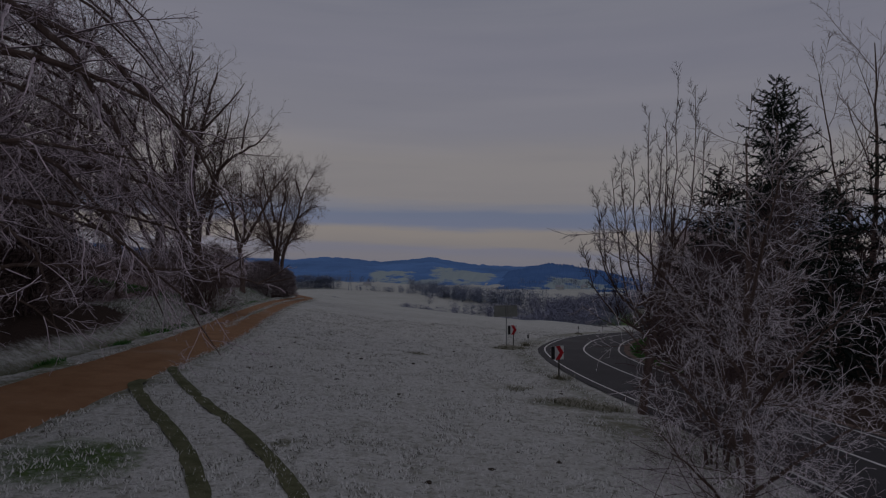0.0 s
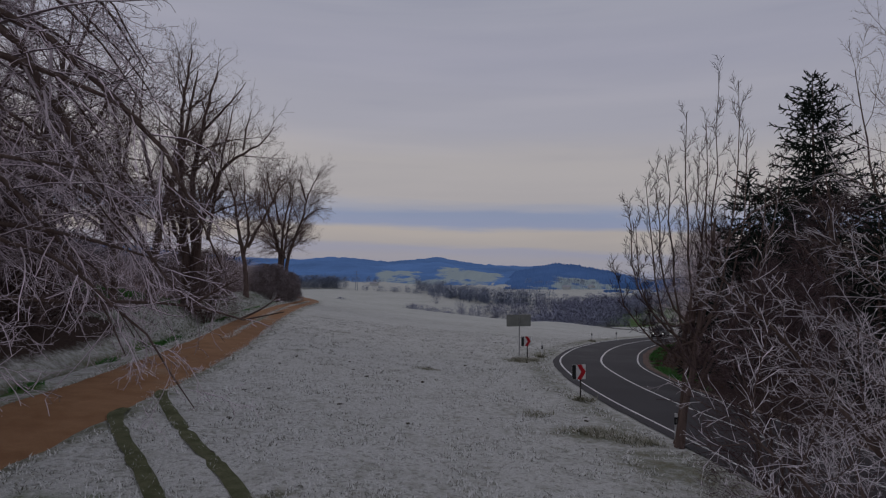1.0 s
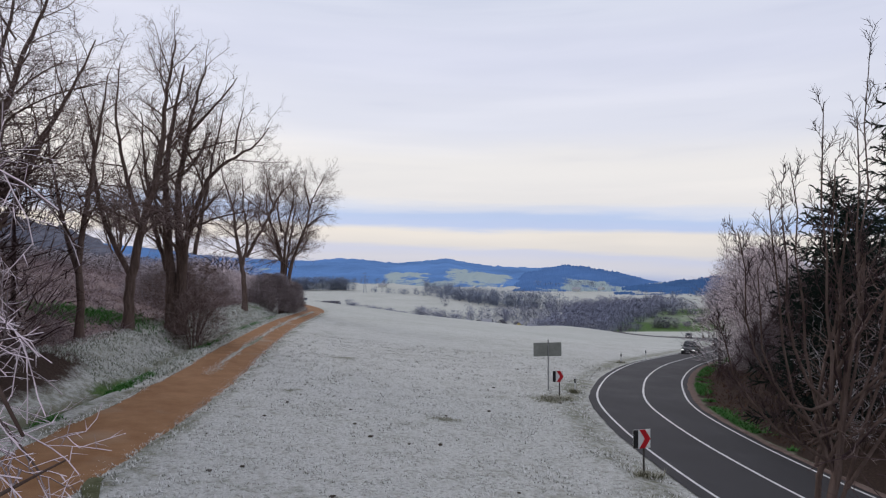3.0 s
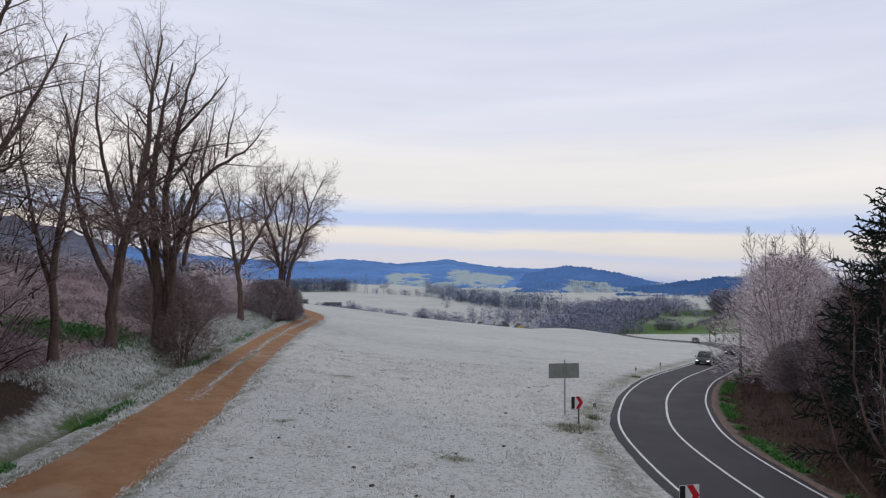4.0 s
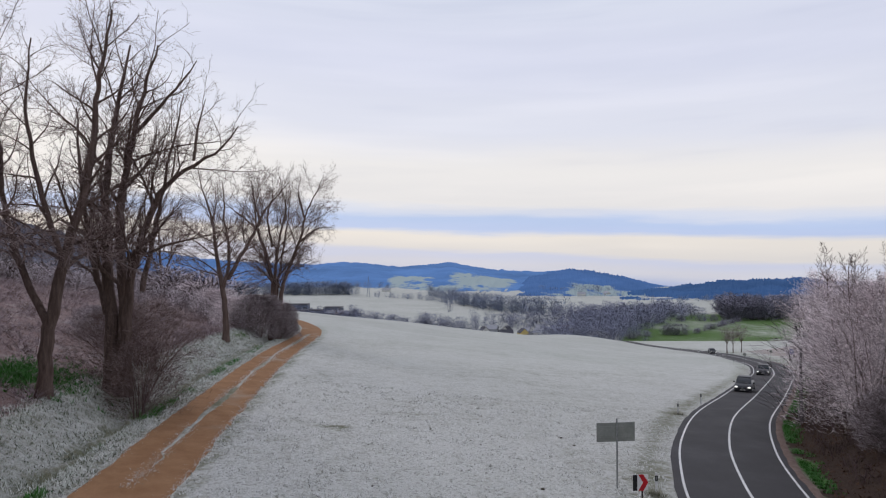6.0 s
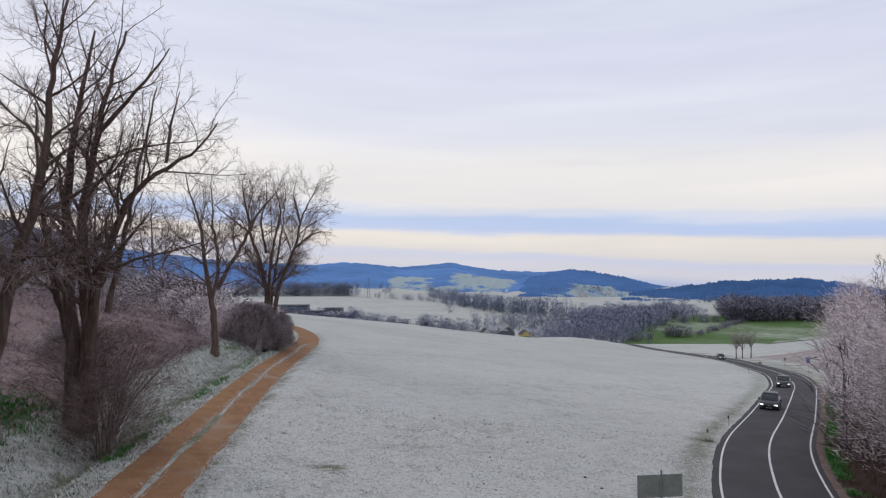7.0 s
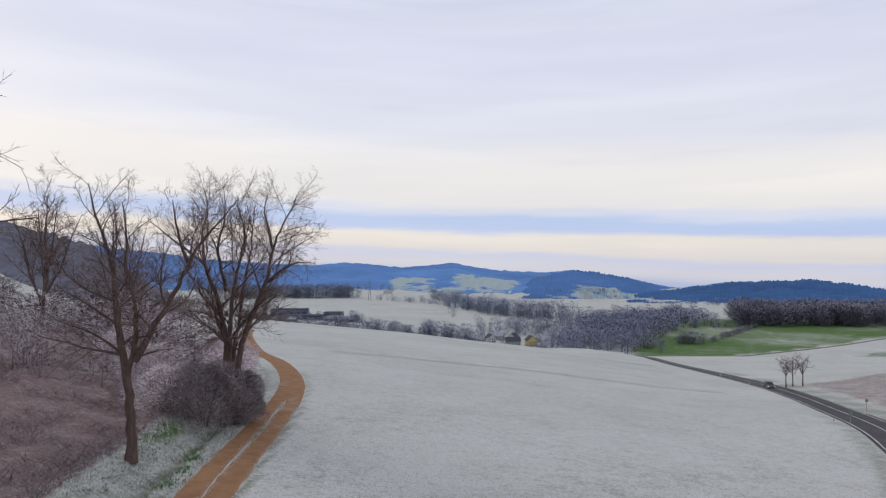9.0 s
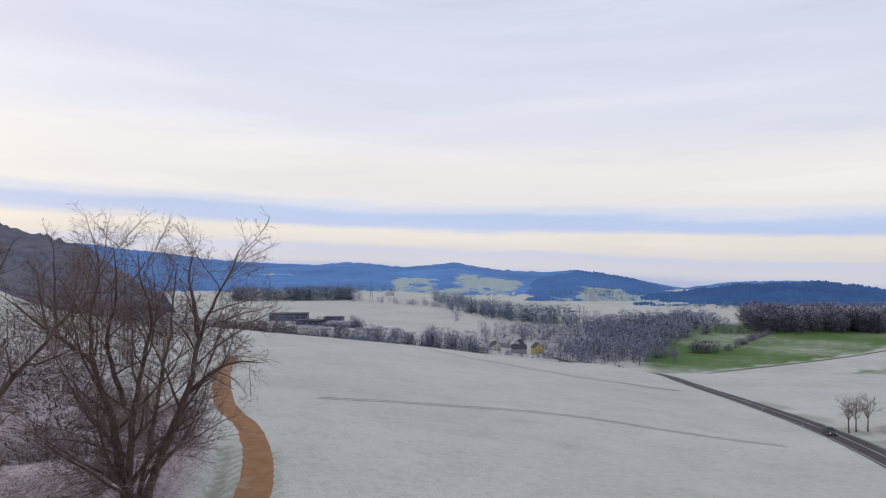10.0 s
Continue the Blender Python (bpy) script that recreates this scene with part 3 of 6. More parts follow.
def tubes(groups, sides):
    """One vertex and face array for all branches, tapered tubes with closed tips."""
    V, F, base = [], [], 0
    for (lvl, k), items in groups.items():
        P = np.array([q[0] for q in items])
        R = np.array([q[1] for q in items])
        n = sides[min(lvl, len(sides) - 1)]
        T = np.gradient(P, axis=1)
        T /= np.linalg.norm(T, axis=2, keepdims=True) + 1e-9
        ref = np.where(np.abs(T[:, :1, 2:]) < 0.9, np.array([0, 0, 1.0]), np.array([1.0, 0, 0]))
        N = np.cross(T, np.broadcast_to(ref, T.shape))
        N /= np.linalg.norm(N, axis=2, keepdims=True) + 1e-9
        B = np.cross(T, N)
        a = np.arange(n) * 2 * math.pi / n
        ring = P[:, :, None] + R[:, :, None, None] * (np.cos(a)[:, None] * N[:, :, None] + np.sin(a)[:, None] * B[:, :, None])
        m, kk = P.shape[0], P.shape[1]
        if kk == 2:
            # a last twig runs out to a point
            V.append(np.concatenate([ring[:, 0], P[:, 1:]], 1).reshape(-1, 3))
            b = np.arange(m)[:, None] * (n + 1)
            s = np.arange(n)[None]
            F += (np.stack([b + s, b + (s + 1) % n, np.broadcast_to(b + n, (m, n))], -1) + base).reshape(-1, 3).tolist()
            base += m * (n + 1)
            continue
        V.append(ring.reshape(-1, 3))
        b = np.arange(m)[:, None, None] * kk * n + np.arange(kk - 1)[None, :, None] * n
        s = np.arange(n)[None, None]
        s2 = (s + 1) % n
        F += (np.stack([b + s, b + s2, b + n + s2, b + n + s], -1) + base).reshape(-1, 4).tolist()
        base += m * kk * n
    return np.concatenate(V), F


def tube_mesh(name, groups, sides, mat, smooth=True):
    v, f = tubes(groups, sides)
    me = bpy.data.meshes.new(name)
    me.from_pydata(v.tolist(), [], f)
    me.materials.append(mat)
    if smooth:
        me.shade_smooth()
    return me


SPEC_DROOP = dict(seg=[8, 6, 4, 2, 1], taper=[0.25, 0.25, 0.4, 0.6, 0.6], wander=[0.07, 0.13, 0.16, 0.2, 0.25], up=[0.02, -0.03, -0.06, -0.05, 0.0],
                  kids=[12, 10, 8, 6], bare=[0.2, 0.16, 0.1, 0.08], angle=[58, 50, 50, 52], ratio=[0.48, 0.42, 0.38, 0.42], thin=[0.5, 0.5, 0.6, 0.8], least=0.2, fine=0.0085)
SPEC_FROST = dict(seg=[6, 4, 2, 1], taper=[0.25, 0.3, 0.5, 0.5], wander=[0.07, 0.16, 0.22, 0.2], up=[0.03, 0.02, 0.01, 0.0],
                  kids=[18, 11, 8], bare=[0.08, 0.12, 0.08], angle=[60, 48, 48], ratio=[0.40, 0.42, 0.42], thin=[0.5, 0.6, 0.8], least=0.12, fine=0.007)
SPEC_SHOOTS = dict(seg=[8, 5, 3, 1], taper=[0.22, 0.25, 0.4, 0.5], wander=[0.05, 0.09, 0.12, 0.16], up=[0.05, 0.14, 0.12, 0.08],
                   kids=[13, 10, 8], bare=[0.15, 0.12, 0.1], angle=[48, 40, 40], ratio=[0.42, 0.40, 0.40], thin=[0.5, 0.5, 0.7], least=0.2, fine=0.011)
SPEC_BUSH = dict(seg=[5, 3, 2, 1], taper=[0.3, 0.35, 0.5, 0.5], wander=[0.12, 0.2, 0.22, 0.25], up=[0.02, 0.03, 0.02, 0.0],
                 kids=[10, 9, 7], bare=[0.08, 0.1, 0.08], angle=[46, 46, 48], ratio=[0.5, 0.45, 0.45], thin=[0.6, 0.65, 0.8], least=0.15, fine=0.012)


def tree(x, y, stems, spec, seed, label, twig=None, grow_by=1.0, trunk_mat=None, sink=0.15, category="tree", group="", name="bare_tree", n_limb=2, z=None):
    """A bare tree. Each stem: a list of points from the foot outwards and the radii at its foot and its tip."""
    twig, trunk_mat = twig or TWIG_BROWN, trunk_mat or BARK
    rng = random.Random(seed)
    z = at_ground(x, y) if z is None else z
    e = thing(name, x, y, z, label, category, group)
    out = {}
    for pts, r0, r1, *own in stems:
        sp = own[0] if own else spec
        P = np.array(pts, float) * (1 + 0.6 * (grow_by - 1), 1, grow_by)
        s = np.r_[0, np.cumsum(np.linalg.norm(np.diff(P, axis=0), axis=1))]
        k = max(6, int(s[-1] / 1.3))
        u = np.linspace(0, s[-1], k + 1)
        Q = np.stack([np.interp(u, s, P[:, c]) for c in range(3)], 1)
        Q[1:-1] = 0.25 * Q[:-2] + 0.5 * Q[1:-1] + 0.25 * Q[2:]
        Q[1:] += np.array([[rng.gauss(0, 0.05) for _ in range(3)] for _ in range(k)])
        Q[0, 2] -= sink
        D = np.gradient(Q, axis=0)
        D /= np.linalg.norm(D, axis=1)[:, None]
        rad = list(r0 + (r1 - r0) * (np.linspace(0, 1, k + 1) ** 0.8))
        if pts[0][2] < 0.3:
            rad[0] *= 1.35
        q, dd = [tuple(map(float, p)) for p in Q], [tuple(map(float, p)) for p in D]
        out.setdefault((0, k), []).append((q, rad))
        branch(out, rng, q, dd, rad, float(s[-1]), 0, sp)
    first = True
    for key, items in out.items():
        if key[0] == 0:
            for it in items:
                nm = "trunk" if first or it[0][0][2] < 0.3 else "limb"
                part(nm, tube_mesh(nm, {key: [it]}, (9,), trunk_mat), e)
                first = False
    rest = {key: v for key, v in out.items() if key[0] > 0}
    v1, f1 = tubes({key: v for key, v in rest.items() if key[0] < n_limb} or rest, (6, 5, 3, 3, 3))
    v2, f2 = tubes({key: v for key, v in rest.items() if key[0] >= n_limb} or rest, (6, 5, 3, 3, 3))
    me = bpy.data.meshes.new("crown")
    me.from_pydata(v1.tolist() + v2.tolist(), [], f1 + [[i + len(v1) for i in q] for q in f2])
    me.materials.append(trunk_mat)
    me.materials.append(twig)
    me.polygons.foreach_set("material_index", np.r_[np.zeros(len(f1), np.int32), np.ones(len(f2), np.int32)])
    part("crown", me, e)
    return e


def sprout(rng, P, R, L, lv, lo=None):
    """Side branches of many branches at once. P: lines (m, q + 1, 3), R: radii, L: lengths. Returns the same for the young ones."""
    q = P.shape[1] - 1
    lo = np.full(len(P), lv["lo"]) if lo is None else lo
    count = np.maximum(1, np.round(lv["per"] * L * (1 - lo) * (0.8 + 0.4 * rng.random(len(P)))).astype(int))
    at = np.repeat(np.arange(len(P)), count)
    j = np.arange(len(at)) - np.repeat(np.cumsum(count) - count, count)
    n = len(at)
    t = lo[at] + (1 - lo[at]) * (j + 0.95 * rng.random(n)) / count[at]
    u = np.minimum(t * q, q - 1e-6)
    i = u.astype(int)
    w = (u - i)[:, None]
    p = P[at, i] * (1 - w) + P[at, i + 1] * w
    r = R[at, i] * (1 - w[:, 0]) + R[at, i + 1] * w[:, 0]
    T = P[at, i + 1] - P[at, i]
    T /= np.linalg.norm(T, axis=1)[:, None] + 1e-9
    ref = np.where(np.abs(T[:, 2:]) < 0.9, np.array([0, 0, 1.0]), np.array([1.0, 0, 0]))
    A = np.cross(T, ref)
    A /= np.linalg.norm(A, axis=1)[:, None] + 1e-9
    B = np.cross(T, A)
    az = (rng.random(len(P)) * 6.283)[at] + 2.4 * j + rng.normal(0, 0.5, n)
    ang = np.radians(lv["angle"]) * (0.65 + 0.6 * rng.random(n)) * (1.1 - 0.3 * t)
    d = T * np.cos(ang)[:, None] + (A * np.cos(az)[:, None] + B * np.sin(az)[:, None]) * np.sin(ang)[:, None]
    long = np.clip(lv["ratio"] * L[at] * (1.10 - 0.77 * t), lv["least"], lv["most"]) * (0.55 + 0.75 * rng.random(n))
    k = lv["k"]
    pts, now = [p], p
    bend = rng.normal(0, lv["wander"] * 0.5, (n, 3))
    for _ in range(k):
        d = d + rng.normal(0, lv["wander"], (n, 3)) + bend + [0, 0, lv["up"]]
        d /= np.linalg.norm(d, axis=1)[:, None]
        now = now + d * (long / k)[:, None]
        pts.append(now)
    r0 = np.clip(r * lv["thin"], lv["tip"], lv.get("fat", 9.0))
    rad = r0[:, None] + (lv["tip"] - r0)[:, None] * np.linspace(0, 1, k + 1)[None] ** 0.8
    return np.stack(pts, 1), rad, long


LEVELS_TALL = (
    dict(per=1.3, lo=0.30, angle=50, ratio=0.42, least=1.8, most=6.0, k=7, wander=0.12, up=0.045, thin=0.50, tip=0.012),
    dict(per=3.0, lo=0.14, angle=52, ratio=0.50, least=0.8, most=3.0, k=4, wander=0.14, up=0.035, thin=0.58, tip=0.0075),
    dict(per=5.6, lo=0.08, angle=50, ratio=0.54, least=0.50, most=1.3, k=2, wander=0.13, up=0.035, thin=0.66, tip=0.0055),
    dict(per=7.0, lo=0.05, angle=46, ratio=0.55, least=0.30, most=0.66, k=1, wander=0.12, up=0.03, thin=0.80, tip=0.0048))
LEVELS_HANGING = (
    dict(per=2.0, lo=0.22, angle=55, ratio=0.25, least=1.0, most=2.5, k=5, wander=0.11, up=-0.06, thin=0.50, tip=0.008, fat=0.035),
    dict(per=4.0, lo=0.08, angle=50, ratio=0.50, least=0.5, most=1.4, k=3, wander=0.14, up=-0.07, thin=0.60, tip=0.0052, fat=0.012),
    dict(per=6.0, lo=0.05, angle=52, ratio=0.60, least=0.36, most=0.80, k=2, wander=0.17, up=-0.05, thin=0.80, tip=0.0048, fat=0.006),
    dict(per=5.2, lo=0.05, angle=52, ratio=0.42, least=0.16, most=0.32, k=1, wander=0.18, up=0.0, thin=0.95, tip=0.0054))
LEVELS_VEIL = (
    dict(per=2.9, lo=0.26, angle=55, ratio=0.22, least=0.8, most=2.0, k=5, wander=0.13, up=-0.06, thin=0.45, tip=0.005, fat=0.018),
    dict(per=5.0, lo=0.06, angle=52, ratio=0.46, least=0.4, most=1.0, k=3, wander=0.16, up=-0.06, thin=0.55, tip=0.0038, fat=0.008),
    dict(per=9.0, lo=0.05, angle=55, ratio=0.46, least=0.18, most=0.42, k=2, wander=0.22, up=-0.03, thin=0.70, tip=0.0036, fat=0.0048),
    dict(per=10.0, lo=0.05, angle=58, ratio=0.42, least=0.08, most=0.17, k=1, wander=0.2, up=0.0, thin=0.95, tip=0.0042))
LEVELS_FROSTY = (
    dict(per=9.0, lo=0.12, angle=72, ratio=0.34, least=0.7, most=2.2, k=5, wander=0.05, up=0.02, thin=0.36, tip=0.0030, fat=0.008),
    dict(per=11.0, lo=0.12, angle=48, ratio=0.38, least=0.24, most=0.70, k=3, wander=0.07, up=0.02, thin=0.60, tip=0.0026),
    dict(per=11.0, lo=0.10, angle=48, ratio=0.48, least=0.14, most=0.34, k=1, wander=0.10, up=0.02, thin=0.90, tip=0.0029),
    dict(per=8.0, lo=0.10, angle=50, ratio=0.5, least=0.06, most=0.14, k=1, wander=0.14, up=0.02, thin=0.95, tip=0.0028))


def coarser(levels, tip=1.0, per=1.0, length=1.0, **more):
    """The same branching with other twig thickness, number and length."""
    out = []
    for lv in levels:
        lv = dict(lv, tip=lv["tip"] * tip, per=lv["per"] * per, ratio=lv["ratio"] * length, most=lv["most"] * length)
        lv.update(more)
        out.append(lv)
    return tuple(out)


def limbed_tree(x, y, stems, seed, label, twig=None, levels=LEVELS_TALL, group="", name="bare_tree", z=None, category="tree", barked=1, grow_by=1.0, low=0.30):
    """A bare tree. Each stem: points from its foot outwards and the radii at foot and tip; limbs, branches and twigs sprout from the stems."""
    twig = twig or TWIG_BROWN
    rng = np.random.default_rng(seed)
    z = at_ground(x, y) if z is None else z
    e = thing(name, x, y, z, label, category, group)
    woody, fine = {}, {}
    for s_no, (pts, r0, r1, *own) in enumerate(stems):
        P = np.array(pts, float) * (1 + 0.6 * (grow_by - 1), 1, grow_by)
        s = np.r_[0, np.cumsum(np.linalg.norm(np.diff(P, axis=0), axis=1))]
        k = max(6, int(s[-1] / 0.7))
        u = np.linspace(0, s[-1], k + 1)
        Q = np.stack([np.interp(u, s, P[:, c]) for c in range(3)], 1)
        for _ in range(2):
            Q[1:-1] = 0.25 * Q[:-2] + 0.5 * Q[1:-1] + 0.25 * Q[2:]
        Q[1:] += rng.normal(0, 0.04 * min(1.0, s[-1] / 10), (k, 3))
        rooted = pts[0][2] < 0.3
        if rooted:
            Q[0, 2] -= 0.2
        r = r0 + (r1 - r0) * np.linspace(0, 1, k + 1) ** 1.1
        if rooted:
            r[0] *= 1.4
            r[1] *= 1.08
        nm = "trunk" if rooted or not s_no else "limb"
        part(nm, tube_mesh(nm, {(0, k): [(Q.tolist(), r.tolist())]}, (10,), BARK), e)
        P, R, L = Q[None], r[None], s[-1:]
        for n, lv in enumerate(own[0] if own else levels):
            P, R, L = sprout(rng, P, R, L, lv, np.array([low if rooted else 0.16]) if not n else None)
            (woody if n < barked else fine).setdefault((n + 1, lv["k"]), []).extend(zip(P, R))
    v1, f1 = tubes(woody, (6, 6, 5, 4)) if woody else (np.zeros((0, 3)), [])
    v2, f2 = tubes(fine, (5, 4, 3, 3, 3))
    me = bpy.data.meshes.new("crown")
    me.from_pydata(np.concatenate([v1, v2]).tolist(), [], f1 + [[i + len(v1) for i in q] for q in f2])
    me.materials.append(BARK)
    me.materials.append(twig)
    me.polygons.foreach_set("material_index", np.r_[np.zeros(len(f1), np.int32), np.ones(len(f2), np.int32)])
    part("crown", me, e)
    return e


def stem(h, lean=(0, 0), bow=(0, 0), foot=(0, 0), r0=0.2, r1=0.04):
    pts = []
    for t in (0, 0.25, 0.5, 0.75, 1):
        b = math.sin(math.pi * t)
        pts.append((foot[0] + lean[0] * t + bow[0] * b, foot[1] + lean[1] * t + bow[1] * b, h * t))
    return (pts, r0, r1)


def sheaf(n, rx, ry, h, seed, length=0.7, width=0.008, low=0.02):
    """The fine twigs of a bush: n slender slivers that fill a dome and point outwards."""
    rng = np.random.default_rng(seed)
    a, r = rng.random(n) * 6.283, rng.random(n) ** 0.45
    z = low + (1 - low) * rng.random(n) ** 0.8
    lump = 1 + 0.22 * np.sin(a * 3 + seed) + 0.16 * np.sin(a * 5 + z * 6 + seed * 2)
    prof = np.sqrt(np.clip(1 - (np.clip(z - 0.30, 0, 1) / 0.72) ** 2, 0.02, 1)) * lump
    p = np.stack([np.cos(a) * prof * r * rx, np.sin(a) * prof * r * ry, z * h * (0.86 + 0.14 * lump)], 1)
    d = np.stack([np.cos(a) * (0.3 + r), np.sin(a) * (0.3 + r), 0.55 + 0 * r], 1) + rng.normal(0, 0.62, (n, 3))
    d /= np.linalg.norm(d, axis=1)[:, None]
    s = np.cross(d, rng.normal(0, 1, (n, 3)))
    s /= np.linalg.norm(s, axis=1)[:, None]
    L = (length * (0.5 + rng.random(n)))[:, None]
    w = width * (0.6 + 0.8 * rng.random(n))[:, None]
    v = np.stack([p - s * w - d * L * 0.4, p + s * w - d * L * 0.4, p + d * L * 0.6], 1).reshape(-1, 3)
    v[:, 2] = np.maximum(v[:, 2], -0.1)
    return v, np.arange(n * 3).reshape(-1, 3)


def bush(x, y, rx, ry, h, n, seed, label, mat, group, name="bush", stems=9, length=0.7, width=0.008, z=None):
    rng = random.Random(seed)
    e = thing(name, x, y, at_ground(x, y) if z is None else z, label, "bush", group)
    out = {}
    for j in range(stems):
        a = j * 2.4 + rng.random()
        k = 0.35 + 0.6 * rng.random()
        tipp = (math.cos(a) * rx * k, math.sin(a) * ry * k, h * (0.98 - 0.35 * k))
        pts = [(math.cos(a) * 0.25, math.sin(a) * 0.25, -0.1), (tipp[0] * 0.35, tipp[1] * 0.35, tipp[2] * 0.45), (tipp[0] * 0.7, tipp[1] * 0.7, tipp[2] * 0.78), tipp]
        rad = [0.034, 0.026, 0.017, 0.008]
        out.setdefault((0, 3), []).append((pts, rad))
        dirs = [unit(tuple(pts[i + 1][c] - pts[i][c] for c in range(3))) for i in range(3)]
        branch(out, rng, pts, [dirs[0]] + dirs, rad, h, 0, dict(SPEC_BUSH, kids=[7, 5, 3], seg=[3, 3, 2, 1], fine=0.011))
    for it in out.pop((0, 3)):
        part("stem", tube_mesh("stem", {(0, 3): [it]}, (5,), BARK), e)
    v1, f1 = tubes(out, (5, 4, 3, 3))
    v2, f2 = sheaf(n, rx, ry, h, seed, length, width)
    me = bpy.data.meshes.new("twigs")
    me.from_pydata(v1.tolist() + v2.tolist(), [], f1 + (f2 + len(v1)).tolist())
    me.materials.append(mat)
    part("crown", me, e)
    return e


# the tall row beside the farm track
limbed_tree(-21.9, 54.8, [
    ([(0, 0, 0), (0, 0, 4), (-0.4, 0.2, 8.4), (-0.7, 0.3, 12), (-0.4, 0.2, 15), (0.3, 0, 18.6), (0.9, 0, 21.6)], 0.42, 0.05),
    ([(0.5, 0.2, 0), (0.7, 0.2, 4), (0.7, -0.2, 7.8), (0.5, -0.4, 10.8), (1.1, -0.5, 13.8), (1.6, -0.6, 16.6), (2.4, -0.6, 19.6), (2.9, -0.5, 21.4)], 0.40, 0.05),
    ([(0.8, 0, 0), (0.9, 0, 3.8), (1.1, -0.1, 6.7), (1.9, -0.3, 9.5), (3.1, -0.4, 12.5), (4.3, -0.6, 13.5), (5.4, -0.7, 13.9), (6.6, -0.9, 14.6), (7.6, -1.0, 15.5), (8.0, -1.0, 16.2)], 0.36, 0.03),
    ([(2.0, -0.3, 6.2), (2.2, 0.8, 10), (2.8, 1.2, 14.5), (3.8, 1.0, 18.8)], 0.16, 0.03),
    ([(-0.3, 0.0, 4.8), (-1.8, 0.8, 8.4), (-2.6, 1.0, 12.8), (-3.2, 1.2, 18.0)], 0.20, 0.04),
    ([(1.6, -0.5, 16.0), (3.4, -1.0, 17.6), (4.8, -1.2, 19.0), (5.6, -1.2, 20.2)], 0.13, 0.025),
    ([(5.2, -0.7, 14.2), (5.6, -1.2, 16.0), (6.2, -1.4, 17.8)], 0.09, 0.02),
], 11, "tall bare multi-stemmed tree with dark trunks on the grassy bank", grow_by=0.95, levels=coarser(LEVELS_TALL, 1.0, 0.80))
limbed_tree(-22.8, 50.2, [
    ([(0, 0, 0), (0.1, 0, 3.2), (0.8, 0.3, 7.5), (1.9, 0.5, 12), (2.3, 0.6, 17), (2.9, 0.8, 21.5)], 0.36, 0.05),
    ([(0.2, 0, 3.8), (-1.4, 0.4, 6.5), (-2.6, 0.5, 9.5), (-2.9, 0.4, 14.5), (-3.9, 0.3, 18.5)], 0.20, 0.03),
    ([(0.9, 0.2, 7.0), (0.2, -0.8, 11), (-0.3, -1.4, 15), (0.1, -1.6, 19)], 0.17, 0.03),
], 12, "tall bare forked tree with furrowed dark bark on the grassy bank", grow_by=0.95)
limbed_tree(-22.3, 43.8, [
    ([(0, 0, 0), (0.05, 0, 2.5), (-0.2, 0.1, 5.5), (0.4, 0.2, 9), (0.9, 0.2, 13), (1.5, 0.2, 16.5)], 0.24, 0.03),
    ([(-0.1, 0.05, 4.0), (-1.2, 0.3, 7), (-2.0, 0.3, 11), (-2.4, 0.3, 15)], 0.14, 0.03),
], 13, "slender bare tree with a thin dark trunk on the grassy bank", grow_by=0.95)
limbed_tree(-25.2, 38.5, [
    ([(0, 0, 0), (0.3, 0, 4), (1.0, 0.2, 9), (2.6, 0.4, 14), (4.4, 0.5, 19)], 0.32, 0.05),
    ([(0.5, 0, 5), (2.6, 0.3, 8.5), (4.6, 0.5, 11.5), (6.6, 0.6, 16)], 0.2, 0.03),
    ([(0.5, 0, 6), (-1.5, 0.3, 10), (-2.6, 0.5, 15), (-3, 0.6, 20)], 0.2, 0.03),
], 14, "tall bare tree with spreading limbs above the rough bank", grow_by=0.95)
tree(-22.0, 27.0, [
    ([(0, 0, 0), (0.2, 0.2, 4), (0.3, 0.6, 9), (-0.2, 0.8, 14), (0.4, 1, 19)], 0.34, 0.05),
    ([(0.3, 0.2, 4.5), (1.8, 1.5, 8), (3.2, 2.4, 12), (3.9, 2.8, 16)], 0.22, 0.03),
], SPEC_DROOP, 15, "tall bare tree with a dense drooping crown over the track", TWIG_LIGHT)
limbed_tree(-20.6, 33.5, [
    ([(0, 0, 0), (-0.1, 0.1, 3.5), (0.5, 0.3, 8), (0.8, 0.2, 13), (1.5, 0.3, 17)], 0.26, 0.04),
    ([(0.1, 0.1, 4.5), (1.7, 0.5, 7.8), (3.0, 0.9, 11.5)], 0.15, 0.03),
], 16, "bare tree with a dark trunk in the thicket beside the track", grow_by=0.95)
def veil(j):
    """One of the boughs that arch out over the track and hang down at their ends."""
    out = 0.3 + 4.0 * ((j * 0.618) % 1)
    far, low = 11.5 - 0.60 * out - 1.2 * ((j * 0.37) % 1), 2.6 + 6.6 * j / 13
    return ([(0.8, 0.1 * out, low + 2.4), (0.45 * far, 0.45 * out, low + 3.6), (0.75 * far, 0.75 * out, low + 2.8), (0.92 * far, 0.92 * out, low + 1.4), (far, out, low)], 0.08, 0.008, LEVELS_VEIL)


BROKEN = coarser(LEVELS_HANGING[:3], 1.0, 0.45, 0.45, least=0.12, up=0.02)
